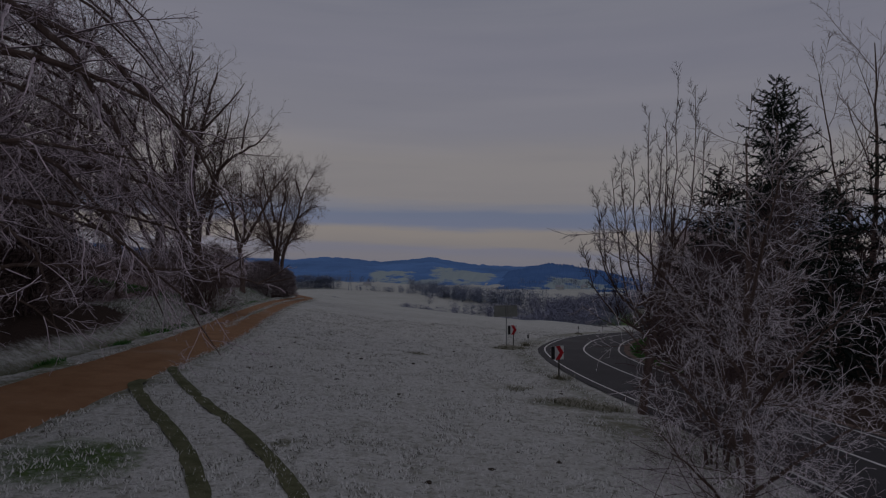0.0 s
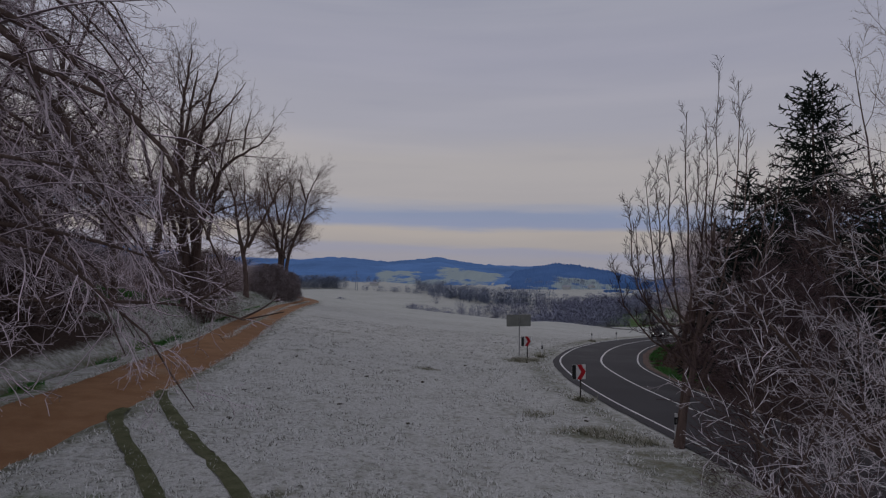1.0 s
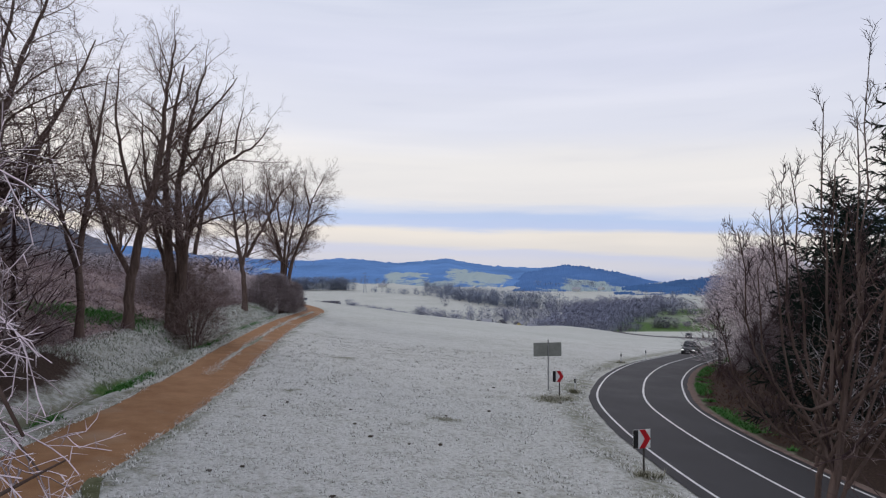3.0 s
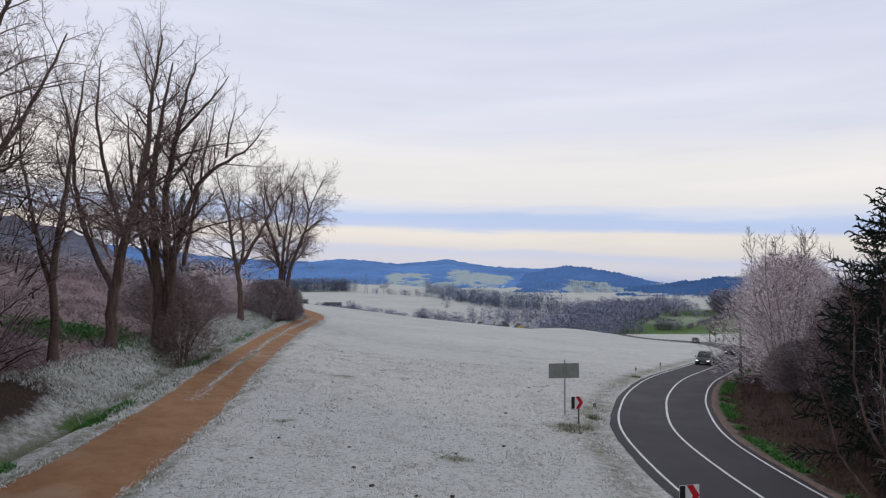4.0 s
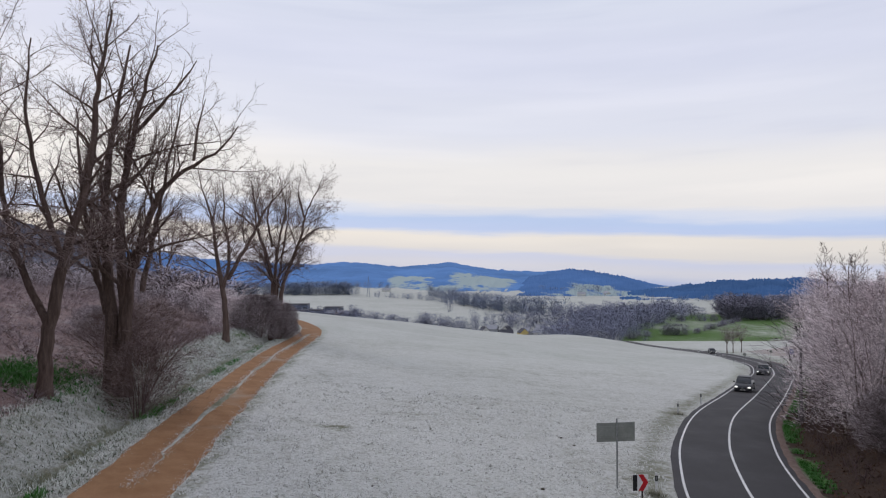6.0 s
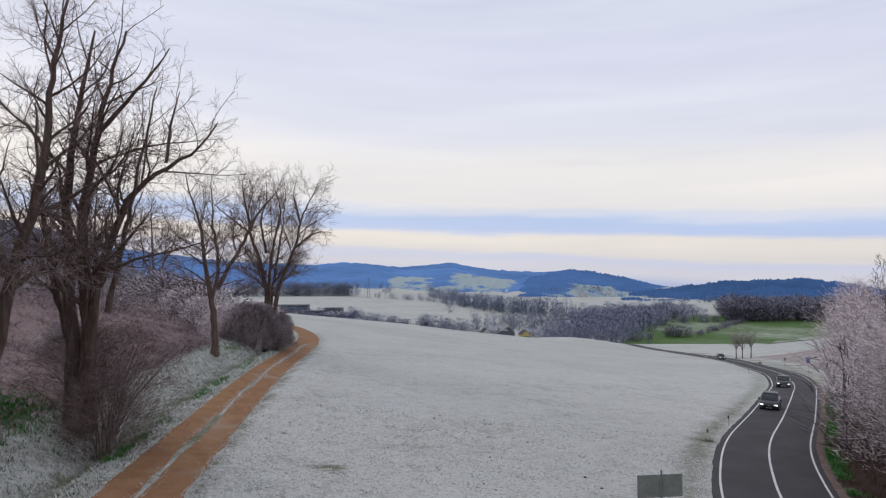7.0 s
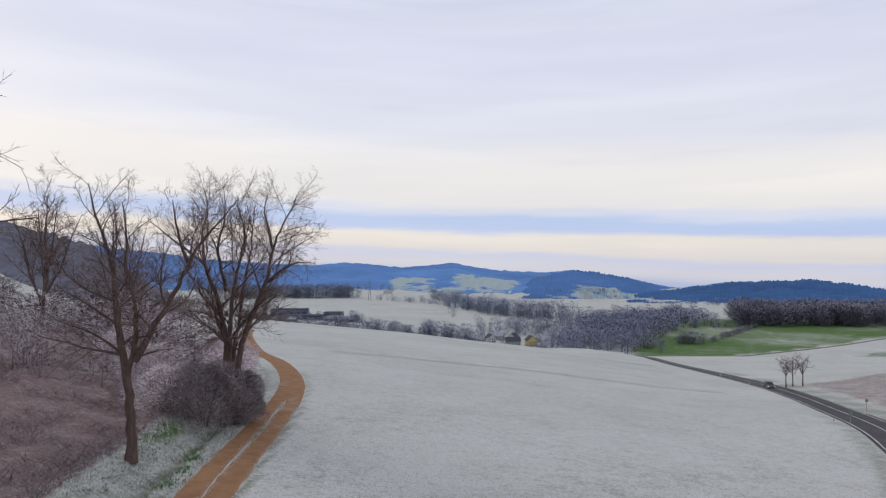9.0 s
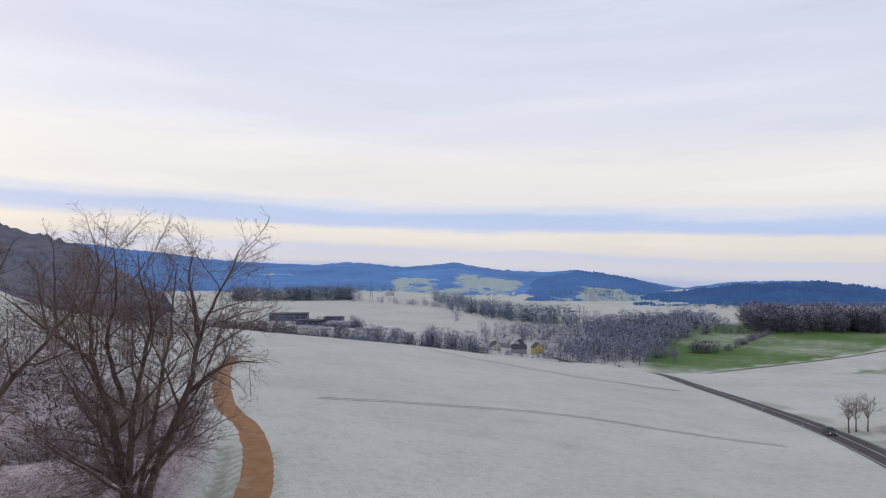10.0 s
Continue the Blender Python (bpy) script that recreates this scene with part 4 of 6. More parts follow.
# the great frosted tree that overhangs the track near the start
limbed_tree(-15.5, 12.0, [
    ([(0, 0, 0), (0.1, 0, 4), (0.4, 0, 9), (0.2, 0.3, 14), (0.8, 0.5, 19)], 0.42, 0.05),
    ([(0.2, 0, 5.0), (3.0, 0.2, 7.8), (6.0, 0.2, 8.8), (8.4, 0.4, 8.4), (10.4, 0.4, 7.4)], 0.2, 0.02),
    ([(0.3, 0, 7.0), (2.4, -0.4, 10.4), (4.2, -0.6, 11.8), (5.8, -0.6, 12.0)], 0.2, 0.02),
    ([(0.3, 0, 4.0), (2.6, 0.8, 6.0), (5.4, 1.2, 6.8), (8.0, 1.3, 6.6), (10.2, 1.0, 5.8)], 0.17, 0.02),
    ([(0.3, 0, 8.5), (2.0, 1.0, 12.0), (3.4, 1.6, 13.4), (4.8, 1.6, 14.2)], 0.19, 0.02),
    ([(0.3, 0, 3.4), (2.8, 0.2, 5.0), (6.0, 0.4, 5.8), (8.6, 0.6, 5.6), (10.6, 0.7, 5.0)], 0.13, 0.015),
    ([(0.3, 0, 6.0), (2.8, 0.6, 9.2), (5.0, 1.0, 10.2), (6.8, 1.2, 10.0), (8.0, 1.0, 9.2)], 0.16, 0.015),
    ([(0.3, 0, 3.0), (3.0, 0.1, 4.2), (5.2, 0.3, 4.6), (7.0, 0.4, 3.9), (8.0, 0.4, 3.1)], 0.09, 0.012),
    ([(0.3, 0, 3.8), (2.8, -0.6, 5.8), (5.6, -0.8, 6.6), (8.2, -0.6, 6.8), (10.0, -0.2, 6.4)], 0.14, 0.015),
    ([(1.2, 0, 9.6), (4.6, 0.3, 10.8), (7.2, 0.5, 9.8), (8.7, 0.6, 8.0), (9.4, 0.6, 6.4), (10.3, 0.6, 5.2), (10.8, 0.6, 4.5)], 0.15, 0.012),
    ([(2.0, 0, 9.4), (5.6, 0.5, 10.2), (8.4, 0.6, 9.0), (10.0, 0.6, 7.8), (10.9, 0.6, 6.6), (11.3, 0.6, 5.4), (11.5, 0.7, 4.9)], 0.13, 0.012),
    ([(1.6, 0.1, 6.8), (5.0, 0.4, 7.4), (7.6, 0.5, 6.8), (8.8, 0.6, 5.6), (9.4, 0.6, 4.6), (9.8, 0.6, 3.8), (10.0, 0.6, 3.4)], 0.10, 0.010),
    ([(3.0, 0.4, 6.2), (6.6, 1.6, 6.6), (8.6, 2.4, 5.8), (9.8, 2.8, 4.8), (10.3, 2.8, 3.9)], 0.09, 0.010),
    ([(3.0, -0.4, 5.8), (6.0, -1.0, 6.0), (8.0, -1.0, 5.2), (8.8, -0.9, 4.2), (8.7, -0.8, 3.3)], 0.08, 0.010),
    ([(0.4, 0.2, 10.0), (2.8, 2.4, 13.0), (5.0, 4.0, 13.2), (6.8, 5.2, 11.8), (7.8, 5.8, 9.8)], 0.15, 0.015),
    ([(0.3, 0.2, 5.6), (2.6, 2.6, 8.0), (4.8, 4.4, 8.4), (6.8, 5.6, 7.4), (7.8, 6.0, 6.0)], 0.13, 0.012),
    ([(0.3, 0, 2.4), (3.0, 0.3, 3.5), (5.6, 0.5, 4.3), (8.0, 0.6, 4.4), (9.4, 0.7, 4.35), (10.5, 0.7, 4.3), (11.2, 0.7, 4.2), (12.0, 0.7, 4.0), (12.65, 0.72, 4.1)], 0.085, 0.010, BROKEN),
    ([(11.9, 0.7, 4.02), (12.2, 0.72, 4.15), (12.55, 0.7, 4.4)], 0.022, 0.007, BROKEN),
    ([(11.0, 0.7, 4.22), (11.45, 0.75, 4.5), (11.85, 0.8, 4.7)], 0.024, 0.007, BROKEN),
] + [veil(j) for j in range(13)], 17, "great bare tree with long hoar-frosted branches hanging over the track", TWIG_PINK, LEVELS_HANGING, z=0.5, barked=0)
# the trees at the bend of the track
limbed_tree(-26.4, 85.0, [
    ([(0.1, 0, 0), (0.1, 0, 2.9), (-0.2, 0, 5.3), (-0.5, 0.1, 6.5), (-1.0, 0.2, 8.7), (-1.4, 0.5, 11.5), (-1.9, 0.8, 13.7), (-2.5, 0.6, 15.6), (-3.0, 0.4, 17.0), (-3.2, 0.3, 18.6)], 0.34, 0.03),
    ([(-0.2, 0, 5.6), (0.5, -0.2, 7.9), (0.6, -0.6, 10.3), (0.2, -1.0, 12.8), (0.3, -1.2, 15.3), (0.1, -1.4, 17.2)], 0.20, 0.03),
    ([(0.3, 0, 6.6), (1.8, 0.3, 9.7), (2.9, 0.6, 11.5), (3.5, 0.8, 13.1), (4.2, 1.0, 14.7), (5.6, 1.2, 16.2), (6.6, 1.2, 17.4)], 0.24, 0.03),
    ([(3.5, 0.8, 13.1), (3.1, 0.0, 15.0), (2.9, -0.4, 17.4)], 0.12, 0.025),
    ([(-0.6, 0.1, 7.0), (-1.8, -0.4, 8.4), (-3.4, -0.8, 9.0), (-5.0, -1.0, 9.6)], 0.09, 0.015),
    ([(0.3, 0, 6.8), (2.0, -0.6, 7.4), (3.5, -1.0, 7.6)], 0.07, 0.012),
], 21, "bare tree with a single dark trunk on the frosted bank", levels=coarser(LEVELS_TALL, 1.15, 0.98))
limbed_tree(-26.3, 101.3, [
    ([(0.2, 0, 0), (0.3, 0, 4.0), (0.4, 0, 7.6), (-0.2, 0.2, 9.9), (-1.3, 0.5, 13.3), (-2.2, 0.8, 15.3), (-2.6, 1.0, 18.0), (-1.8, 1.0, 20.7), (-2.3, 1.0, 22.2)], 0.38, 0.02),
    ([(-2.0, 0.7, 15.0), (-3.9, 0.2, 16.8), (-5.3, -0.2, 17.8), (-7.0, -0.4, 19.3)], 0.15, 0.02),
    ([(0.1, 0.1, 9.5), (-1.4, -0.5, 10.7), (-4.5, -1.0, 11.0)], 0.08, 0.012),
    ([(0.6, -0.1, 0), (0.7, -0.2, 7.6), (0.9, -0.4, 11.3), (1.3, -0.6, 13.3), (1.9, -0.8, 16.0), (2.5, -1.0, 18.4), (1.6, -1.2, 20.3), (1.6, -1.2, 21.8)], 0.32, 0.02),
    ([(0.2, 0.1, 12.6), (-0.2, -1.4, 16.6), (0.7, -2.0, 18.7), (1.0, -2.2, 20.7), (0.8, -2.4, 22.0)], 0.17, 0.02),
    ([(1.1, 0.1, 0), (1.5, 0.1, 7.2), (3.0, 0.3, 11.3), (4.0, 0.5, 13.6), (4.4, 0.7, 16.6), (5.3, 0.9, 19.0), (6.2, 1.0, 20.6), (6.9, 1.0, 22.2)], 0.36, 0.02),
    ([(4.4, 0.7, 16.6), (3.8, 1.6, 18.3), (3.0, 2.0, 20.7), (3.5, 2.2, 22.2)], 0.16, 0.02),
    ([(3.9, 0.5, 13.4), (5.5, 0.2, 14.8), (6.7, 0.1, 15.4), (7.6, 0.0, 15.4), (8.6, 0.0, 15.2)], 0.13, 0.015),
    ([(0.6, 0.4, 0), (0.5, 1.4, 7.0), (1.0, 2.4, 12), (1.6, 3.0, 17), (1.8, 3.2, 21.0)], 0.26, 0.03),
], 22, "broad bare tree of several stems at the bend of the track", levels=coarser(LEVELS_TALL, 1.15, 0.86, 1.06))
FAR_LEVELS = coarser(LEVELS_TALL[:3], 2.6, 0.62, 1.2)
limbed_tree(-82.7, 159.0, [([(0, 0, 0), (0.2, 0, 4), (0.9, 0, 9), (0.4, 0, 15), (0.8, 0, 23)], 0.45, 0.05), ([(0.1, 0, 4), (-2.4, 0, 9), (-3.6, 0, 14), (-5.6, 0, 19)], 0.26, 0.04), ([(0.3, 0, 5), (3.4, 0, 10), (5.0, 0, 15), (7.0, 0, 19)], 0.26, 0.04), ([(0.4, 0, 7), (-0.9, 1, 13), (-1.6, 1, 21)], 0.2, 0.04), ([(0.8, 0, 8), (2.4, -1, 14), (3.2, -1, 21)], 0.2, 0.04)],
     23, "tall bare tree in the hedge beyond the rough field", levels=FAR_LEVELS, grow_by=1.12)
limbed_tree(-70.5, 163.0, [([(0, 0, 0), (0, 0, 4), (-0.5, 0, 10), (-1, 0, 20)], 0.38, 0.05), ([(0, 0, 3), (2, 0, 9), (3.0, 0, 18)], 0.22, 0.04), ([(0, 0, 4), (-2.2, 0, 9), (-3.8, 0, 17)], 0.22, 0.04), ([(1.2, 0, 7), (3.8, 0, 12), (5.2, 0, 18)], 0.16, 0.04)],
     24, "bare tree of upright stems in the hedge beyond the rough field", levels=FAR_LEVELS, grow_by=1.12)

# the frosted growth along the road
limbed_tree(3.8, 7.5, [stem(6.5, (0.2, 0.2), (0.1, 0), (0, 0), 0.085, 0.008)] + [([(0, 0, 0.9 + 0.33 * j), (math.cos(j * 1.9) * 0.6, math.sin(j * 1.9) * 0.6, 1.5 + 0.36 * j), (math.cos(j * 1.9) * 1.5, math.sin(j * 1.9) * 1.4, 2.0 + 0.42 * j)], 0.026, 0.007) for j in range(10)],
            31, "small tree with a thin trunk and dense hoar-frosted twigs", TWIG_FROST, coarser(LEVELS_FROSTY, 1.25, 1.08), low=0.12)
limbed_tree(16.9, 28.4, [([(0, 0, 0), (-0.2, 0, 3), (0.1, 0.2, 6.5), (-0.3, 0.1, 10.2)], 0.14, 0.02)] + [([(-0.1, 0, 2.4 + 0.6 * j), (-0.9 + 0.1 * j, 1.2 * math.sin(j * 2.1), 3.6 + 0.75 * j), (-2.1 + 0.2 * j, 2.0 * math.sin(j * 2.1), 4.2 + 0.85 * j)], 0.05, 0.012) for j in range(7)],
            36, "bare tree with frosted brushy twigs across the road", TWIG_LIGHT, coarser(LEVELS_VEIL, 1.9, 0.50, 1.5))
SHOOTS = ((0.5, 0.3, 11.9), (1.0, -0.2, 11.9), (-0.6, 0.2, 10.9), (-0.2, -0.4, 10.5), (-1.1, 0.5, 9.6), (-1.7, 0.0, 9.2), (-2.1, -0.3, 8.7), (-2.6, 0.2, 8.0), (-2.6, -0.6, 7.2), (-3.0, 0.3, 6.1), (-2.0, -0.2, 4.5),
          (1.8, 0.8, 10.4), (2.6, 0.2, 9.6), (0.2, 1.0, 9.8), (1.6, -0.8, 8.8))
tree(8.6, 22.1, [([(-1.0, 0, 0), (-0.8, 0, 1.6), (-0.6, 0, 3.0), (0.0, 0.1, 5.0), (0.4, 0.2, 7.5)], 0.13, 0.04)]
     + [([(-0.7 + 0.03 * j, 0, 2.1 + 0.22 * (j * 4 % 11)), (-0.6 + (tx + 0.6) * 0.55, ty * 0.5, 2.6 + (th - 2.6) * 0.22), (-0.6 + (tx + 0.6) * 0.88, ty * 0.9, 2.6 + (th - 2.6) * 0.55), (tx, ty, th)], 0.045, 0.010) for j, (tx, ty, th) in enumerate(SHOOTS)],
     dict(SPEC_SHOOTS, kids=[12, 6, 4], angle=[38, 34, 34], ratio=[0.15, 0.4, 0.5], bare=[0.3, 0.1, 0.1], fine=0.008), 32, "bare tree with upright whippy shoots on the road verge", TWIG_DARK, n_limb=1)
limbed_tree(7.7, 22.6, [([(0, 0, 0), (0.3, 0, 2.0), (0.7, 0.2, 4.2), (1.0, 0.2, 6.4), (1.2, 0.3, 8.4)], 0.08, 0.02)] + [([(0.3, 0.1, 2.2 + 0.25 * j), (1.0, 0.9 * math.sin(j * 1.7), 3.3 + 0.45 * j), (2.0 + 0.2 * (j % 3), 1.5 * math.sin(j * 1.7), 3.7 + 0.7 * j), (3.4, 1.9 * math.sin(j * 1.7), 3.6 + 0.75 * j)], 0.045, 0.012) for j in range(7)],
            33, "bare tree dense with fine frosted twigs on the road verge", TWIG_BROWN, coarser(LEVELS_VEIL, 1.25, 0.62, 1.15))
bush(7.3, 15.6, 1.9, 1.7, 5.6, 9000, 35, "dense shrub of fine dark twigs on the road verge", TWIG_DARK, "bushes along the road", "frosted_bush", 8, 0.5, 0.005)
tree(16.0, 33.0, [([(0, 0, 0), (math.cos(j * 0.9) * 1.0, math.sin(j * 0.9) * 1.0, 2.6), (math.cos(j * 0.9) * 2.2, math.sin(j * 0.9) * 1.8, 4.2 + 0.5 * (j % 3))], 0.045, 0.012) for j in range(7)],
     dict(SPEC_FROST, kids=[9, 6, 4], wander=[0.1, 0.25, 0.3, 0.3]), 34, "open shrub with crooked white-frosted twigs at the road edge", TWIG_FROST, category="bush", name="frosted_bush", group="bushes along the road", n_limb=1)
ROADSIDE = (
    (18.2, 30.0, 3.4, 8.6, TWIG_DARK, "dense frosted bush beside the road"), 
    (20.6, 43.4, 3.0, 6.4, TWIG_DARK, "dense frosted bush beside the road"), (23.6, 48.6, 3.2, 7.0, TWIG_LIGHT, "dense frosted bush beside the road bend"), (22.6, 25.0, 3.6, 9.5, TWIG_DARK, "dense frosted bush beside the road"))
for i, (x, y, rr, h, mat, lab) in enumerate(ROADSIDE):
    bush(x, y, rr, rr, h, 9000, 40 + i, lab, mat, "bushes along the road", "frosted_bush", 8, 0.55, 0.010)
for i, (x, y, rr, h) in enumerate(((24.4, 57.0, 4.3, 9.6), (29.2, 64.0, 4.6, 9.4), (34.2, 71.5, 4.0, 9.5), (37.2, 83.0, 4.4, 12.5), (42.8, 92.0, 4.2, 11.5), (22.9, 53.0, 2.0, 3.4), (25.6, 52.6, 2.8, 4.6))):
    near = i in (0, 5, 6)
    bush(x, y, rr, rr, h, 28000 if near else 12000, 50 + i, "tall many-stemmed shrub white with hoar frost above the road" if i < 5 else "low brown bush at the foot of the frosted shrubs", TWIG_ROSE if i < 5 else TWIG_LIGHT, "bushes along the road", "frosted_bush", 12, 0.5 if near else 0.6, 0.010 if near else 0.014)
tree(24.0, 57.6, [stem(10.6 + 0.4 * (j % 3), (math.cos(j * 1.3) * 1.9, math.sin(j * 1.3) * 1.6), (math.cos(j * 1.3) * 0.4, math.sin(j * 1.3) * 0.4), (0.3 * math.cos(j), 0.3 * math.sin(j)), 0.05, 0.010) for j in range(7)],
     dict(SPEC_SHOOTS, kids=[14, 8, 5], fine=0.010, bare=[0.55, 0.1, 0.1], ratio=[0.20, 0.45, 0.45]), 58, "upright bare shrub rising out of the frosted bushes", TWIG_BROWN, n_limb=1)
tree(27.5, 38.0, [stem(19, (0.6, 0), (0.3, 0), (0, 0), 0.25, 0.03), ([(0, 0, 5), (-2, 0, 10), (-3, 0, 17)], 0.12, 0.02), ([(0, 0, 5), (2, 0, 10), (3.4, 0, 17)], 0.12, 0.02)],
     SPEC_SHOOTS, 60, "tall bare tree with fine upright twigs behind the spruces", TWIG_BROWN)


def spruce(x, y, h, width, seed, label, dense=1.0, fine=False):
    """A spruce: boughs that sag and lift at their ends, with hanging needled twigs."""
    rng = np.random.default_rng(seed)
    e = thing("spruce_tree", x, y, at_ground(x, y), label, "tree", "spruces across the road")
    part("trunk", tube_mesh("trunk", {(0, 8): [([(0, 0, h * i / 8 - 0.1) for i in range(9)], [0.2 * h / 16 * (1 - i / 8.6) for i in range(9)])]}, (8,), BARK), e)
    zs, z = [], 0.06 * h
    while z < h - 0.15:
        zs += [z + rng.normal(0, 0.06) for _ in range(5 if z < h - 1.5 else 4)]
        z += (0.34 + 0.16 * rng.random()) / dense * (1.0 if h - z > 3 else 0.8)
    zs = np.clip(np.array(zs), 0.2, h - 0.1)
    n = len(zs)
    az = np.arange(n) * 1.32 + rng.normal(0, 0.25, n)
    below = h - zs
    reach = (width * (1 - np.exp(-below / 4.2)) * (0.62 + 0.55 * rng.random(n)) + 0.12)
    t = zs / h
    q = np.linspace(0, 1, 8)
    rise = (0.55 * t ** 3)[:, None] * q - (0.62 - 0.35 * t)[:, None] * q ** 1.6 + 0.34 * q ** 3.2
    P = np.stack([np.cos(az)[:, None] * reach[:, None] * q, np.sin(az)[:, None] * reach[:, None] * q, zs[:, None] + reach[:, None] * rise], 2)
    P[:, 1:] += rng.normal(0, 0.03, P[:, 1:].shape)
    R = 0.012 + 0.030 * (reach / width)[:, None] * (1 - q)[None] + 0.018 * q
    groups = {(1, 7): list(zip(P, R))}
    lv = dict(per=9.0, lo=0.10, angle=58, ratio=0.34, least=0.22, most=0.85, k=2, wander=0.06, up=-0.12, thin=0.0, tip=0.026)
    P2, R2, L2 = sprout(rng, P, R, reach, lv)
    R2 = np.array([0.034, 0.038, 0.012])[None] * np.ones((len(R2), 1))
    groups[(2, 2)] = list(zip(P2, R2))
    lv = dict(per=13.0 if fine else 7.0, lo=0.10, angle=50, ratio=0.5, least=0.12, most=0.30, k=1, wander=0.10, up=-0.12, thin=0.0, tip=0.021 if fine else 0.034)
    P3, R3, L3 = sprout(rng, P2, R2, L2, lv)
    groups[(3, 1)] = list(zip(P3, R3))
    vb, fb = tubes(groups, (4, 4, 3, 3))
    part("crown", mesh_from("crown", vb, fb, NEEDLES), e)
    return e


spruce(19.9, 34.7, 15.7, 3.3, 71, "tall dark green spruce rising from frosted bushes", 1.15, True)
spruce(17.5, 36.8, 11.6, 3.5, 79, "dark green spruce with sagging boughs at the road edge", 1.05, True)
spruce(26.8, 50.0, 13.0, 3.6, 72, "dark green spruce beside the road bend", 0.8)
spruce(23.5, 31.0, 12.0, 3.2, 73, "shaded dark spruce behind the roadside bushes", 0.45)
spruce(29.5, 43.5, 13.0, 3.4, 74, "shaded dark spruce behind the roadside bushes", 0.45)
spruce(17.8, 27.0, 8.6, 3.0, 75, "young dark spruce among the roadside bushes", 0.9)
spruce(22.5, 40.5, 11.0, 3.4, 76, "shaded dark spruce behind the roadside bushes", 0.45)
spruce(29.0, 57.0, 9.0, 3.0, 77, "dark young spruce behind the frosted shrubs", 0.5)

# undergrowth round the trunks and along the bank
BUSHES = (
    (-29.6, 110.0, 4.2, 3.0, 8, TWIG_PINK, "frosted bush crowding the edge of the track"),
    (-31.4, 116.5, 4.0, 3.0, 8, TWIG_ROSE, "frosted bush crowding the edge of the track"),
    (-33.6, 123.5, 3.8, 3.2, 8, TWIG_PINK, "frosted bush crowding the edge of the track"),
    (-36.4, 131.0, 3.6, 3.2, 8, TWIG_ROSE, "frosted bush crowding the edge of the track"),
    (-40.5, 139.0, 3.4, 3.4, 8, TWIG_PINK, "frosted bush crowding the edge of the track"),
    (-20.9, 56.6, 6.0, 4.0, 12, TWIG_BROWN, "dark tangled bush round the foot of the tall tree"),
    (-22.6, 57.4, 4.6, 2.8, 7, TWIG_BROWN, "dark tangled bush round the foot of the tall tree"),
    (-26.9, 98.6, 5.4, 3.7, 12, TWIG_LIGHT, "rounded frosted bush at the bend of the track"),
    (-25.0, 102.6, 4.6, 1.9, 9, TWIG_LIGHT, "rounded frosted bush at the bend of the track"),
    (-30.2, 98.4, 4.0, 3.4, 8, TWIG_ROSE, "frosted bush behind the bend of the track"),
    (-23.4, 36.0, 5.0, 2.6, 7, TWIG_BROWN, "tangled undergrowth in the shade of the trees"),
    (-20.0, 30.0, 4.6, 2.4, 7, TWIG_BROWN, "tangled undergrowth in the shade of the trees"),
    (-18.6, 23.0, 4.4, 2.2, 7, TWIG_BROWN, "tangled undergrowth beside the track"),
    (-32.0, 71.0, 2.6, 2.4, 6, TWIG_LIGHT, "low frosted bush in the rough field"),
    (-19.6, 53.6, 4.4, 2.2, 7, TWIG_BROWN, "dark tangled bush between the tall trunks"),
    (-24.5, 31.0, 6.0, 3.2, 9, TWIG_BROWN, "tangled undergrowth in the shade of the trees"),
    (-21.5, 24.5, 5.6, 3.0, 9, TWIG_BROWN, "tangled undergrowth in the shade of the trees"),
    (-30.5, 32.5, 6.0, 3.4, 9, TWIG_BROWN, "tangled undergrowth in the shade of the trees"),
    (-17.6, 14.6, 5.2, 2.6, 9, TWIG_DARK, "dark tangled undergrowth at the foot of the great tree"),
    (-18.4, 19.0, 5.4, 2.6, 9, TWIG_DARK, "dark tangled undergrowth beside the track"),
    (-36.5, 108.0, 4.0, 3.6, 7, TWIG_ROSE, "frosted bush behind the bend of the track"),
    (-44.0, 118.0, 4.0, 4.0, 7, TWIG_ROSE, "frosted bush in the hedge beyond the rough field"),
)
for i, (x, y, h, s, n, mat, lab) in enumerate(BUSHES):
    far = y > 80
    bush(x, y, s * 1.05, s * 1.05, h, 26000 if i in (7, 8) else (9000 if far else 7000), 80 + i, lab, mat, "bushes along the farm track", "bush", n, 0.5, 0.013 if far else 0.008)


# ---------------------------------------------------------------- brambles and grass tufts
def scatter_sprigs(name, label, points, stems, h, mat, seed, thick=0.012, arch=0.5):
    rng = random.Random(seed)
    items = []
    for x, y in points:
        z = at_ground(x, y) - 0.03
        s = 0.6 + 0.7 * rng.random()
        for _ in range(stems):
            a = rng.random() * 6.283
            L = h * s * (0.6 + 0.7 * rng.random())
            ca, sa = math.cos(a) * arch, math.sin(a) * arch
            fx, fy = x + rng.gauss(0, 0.12), y + rng.gauss(0, 0.12)
            items.append(([(fx, fy, z), (fx + ca * L * 0.55, fy + sa * L * 0.55, z + L * 0.75), (fx + ca * L * 1.4, fy + sa * L * 1.4, z + L * (0.75 + 0.25 * rng.random()))],
                          [thick, thick * 0.8, thick * 0.4]))
    me = tube_mesh(name, {(3, 2): items}, (3, 3, 3, 3), mat)
    return tagged(new(name, me), label, "undergrowth", kind="stuff")


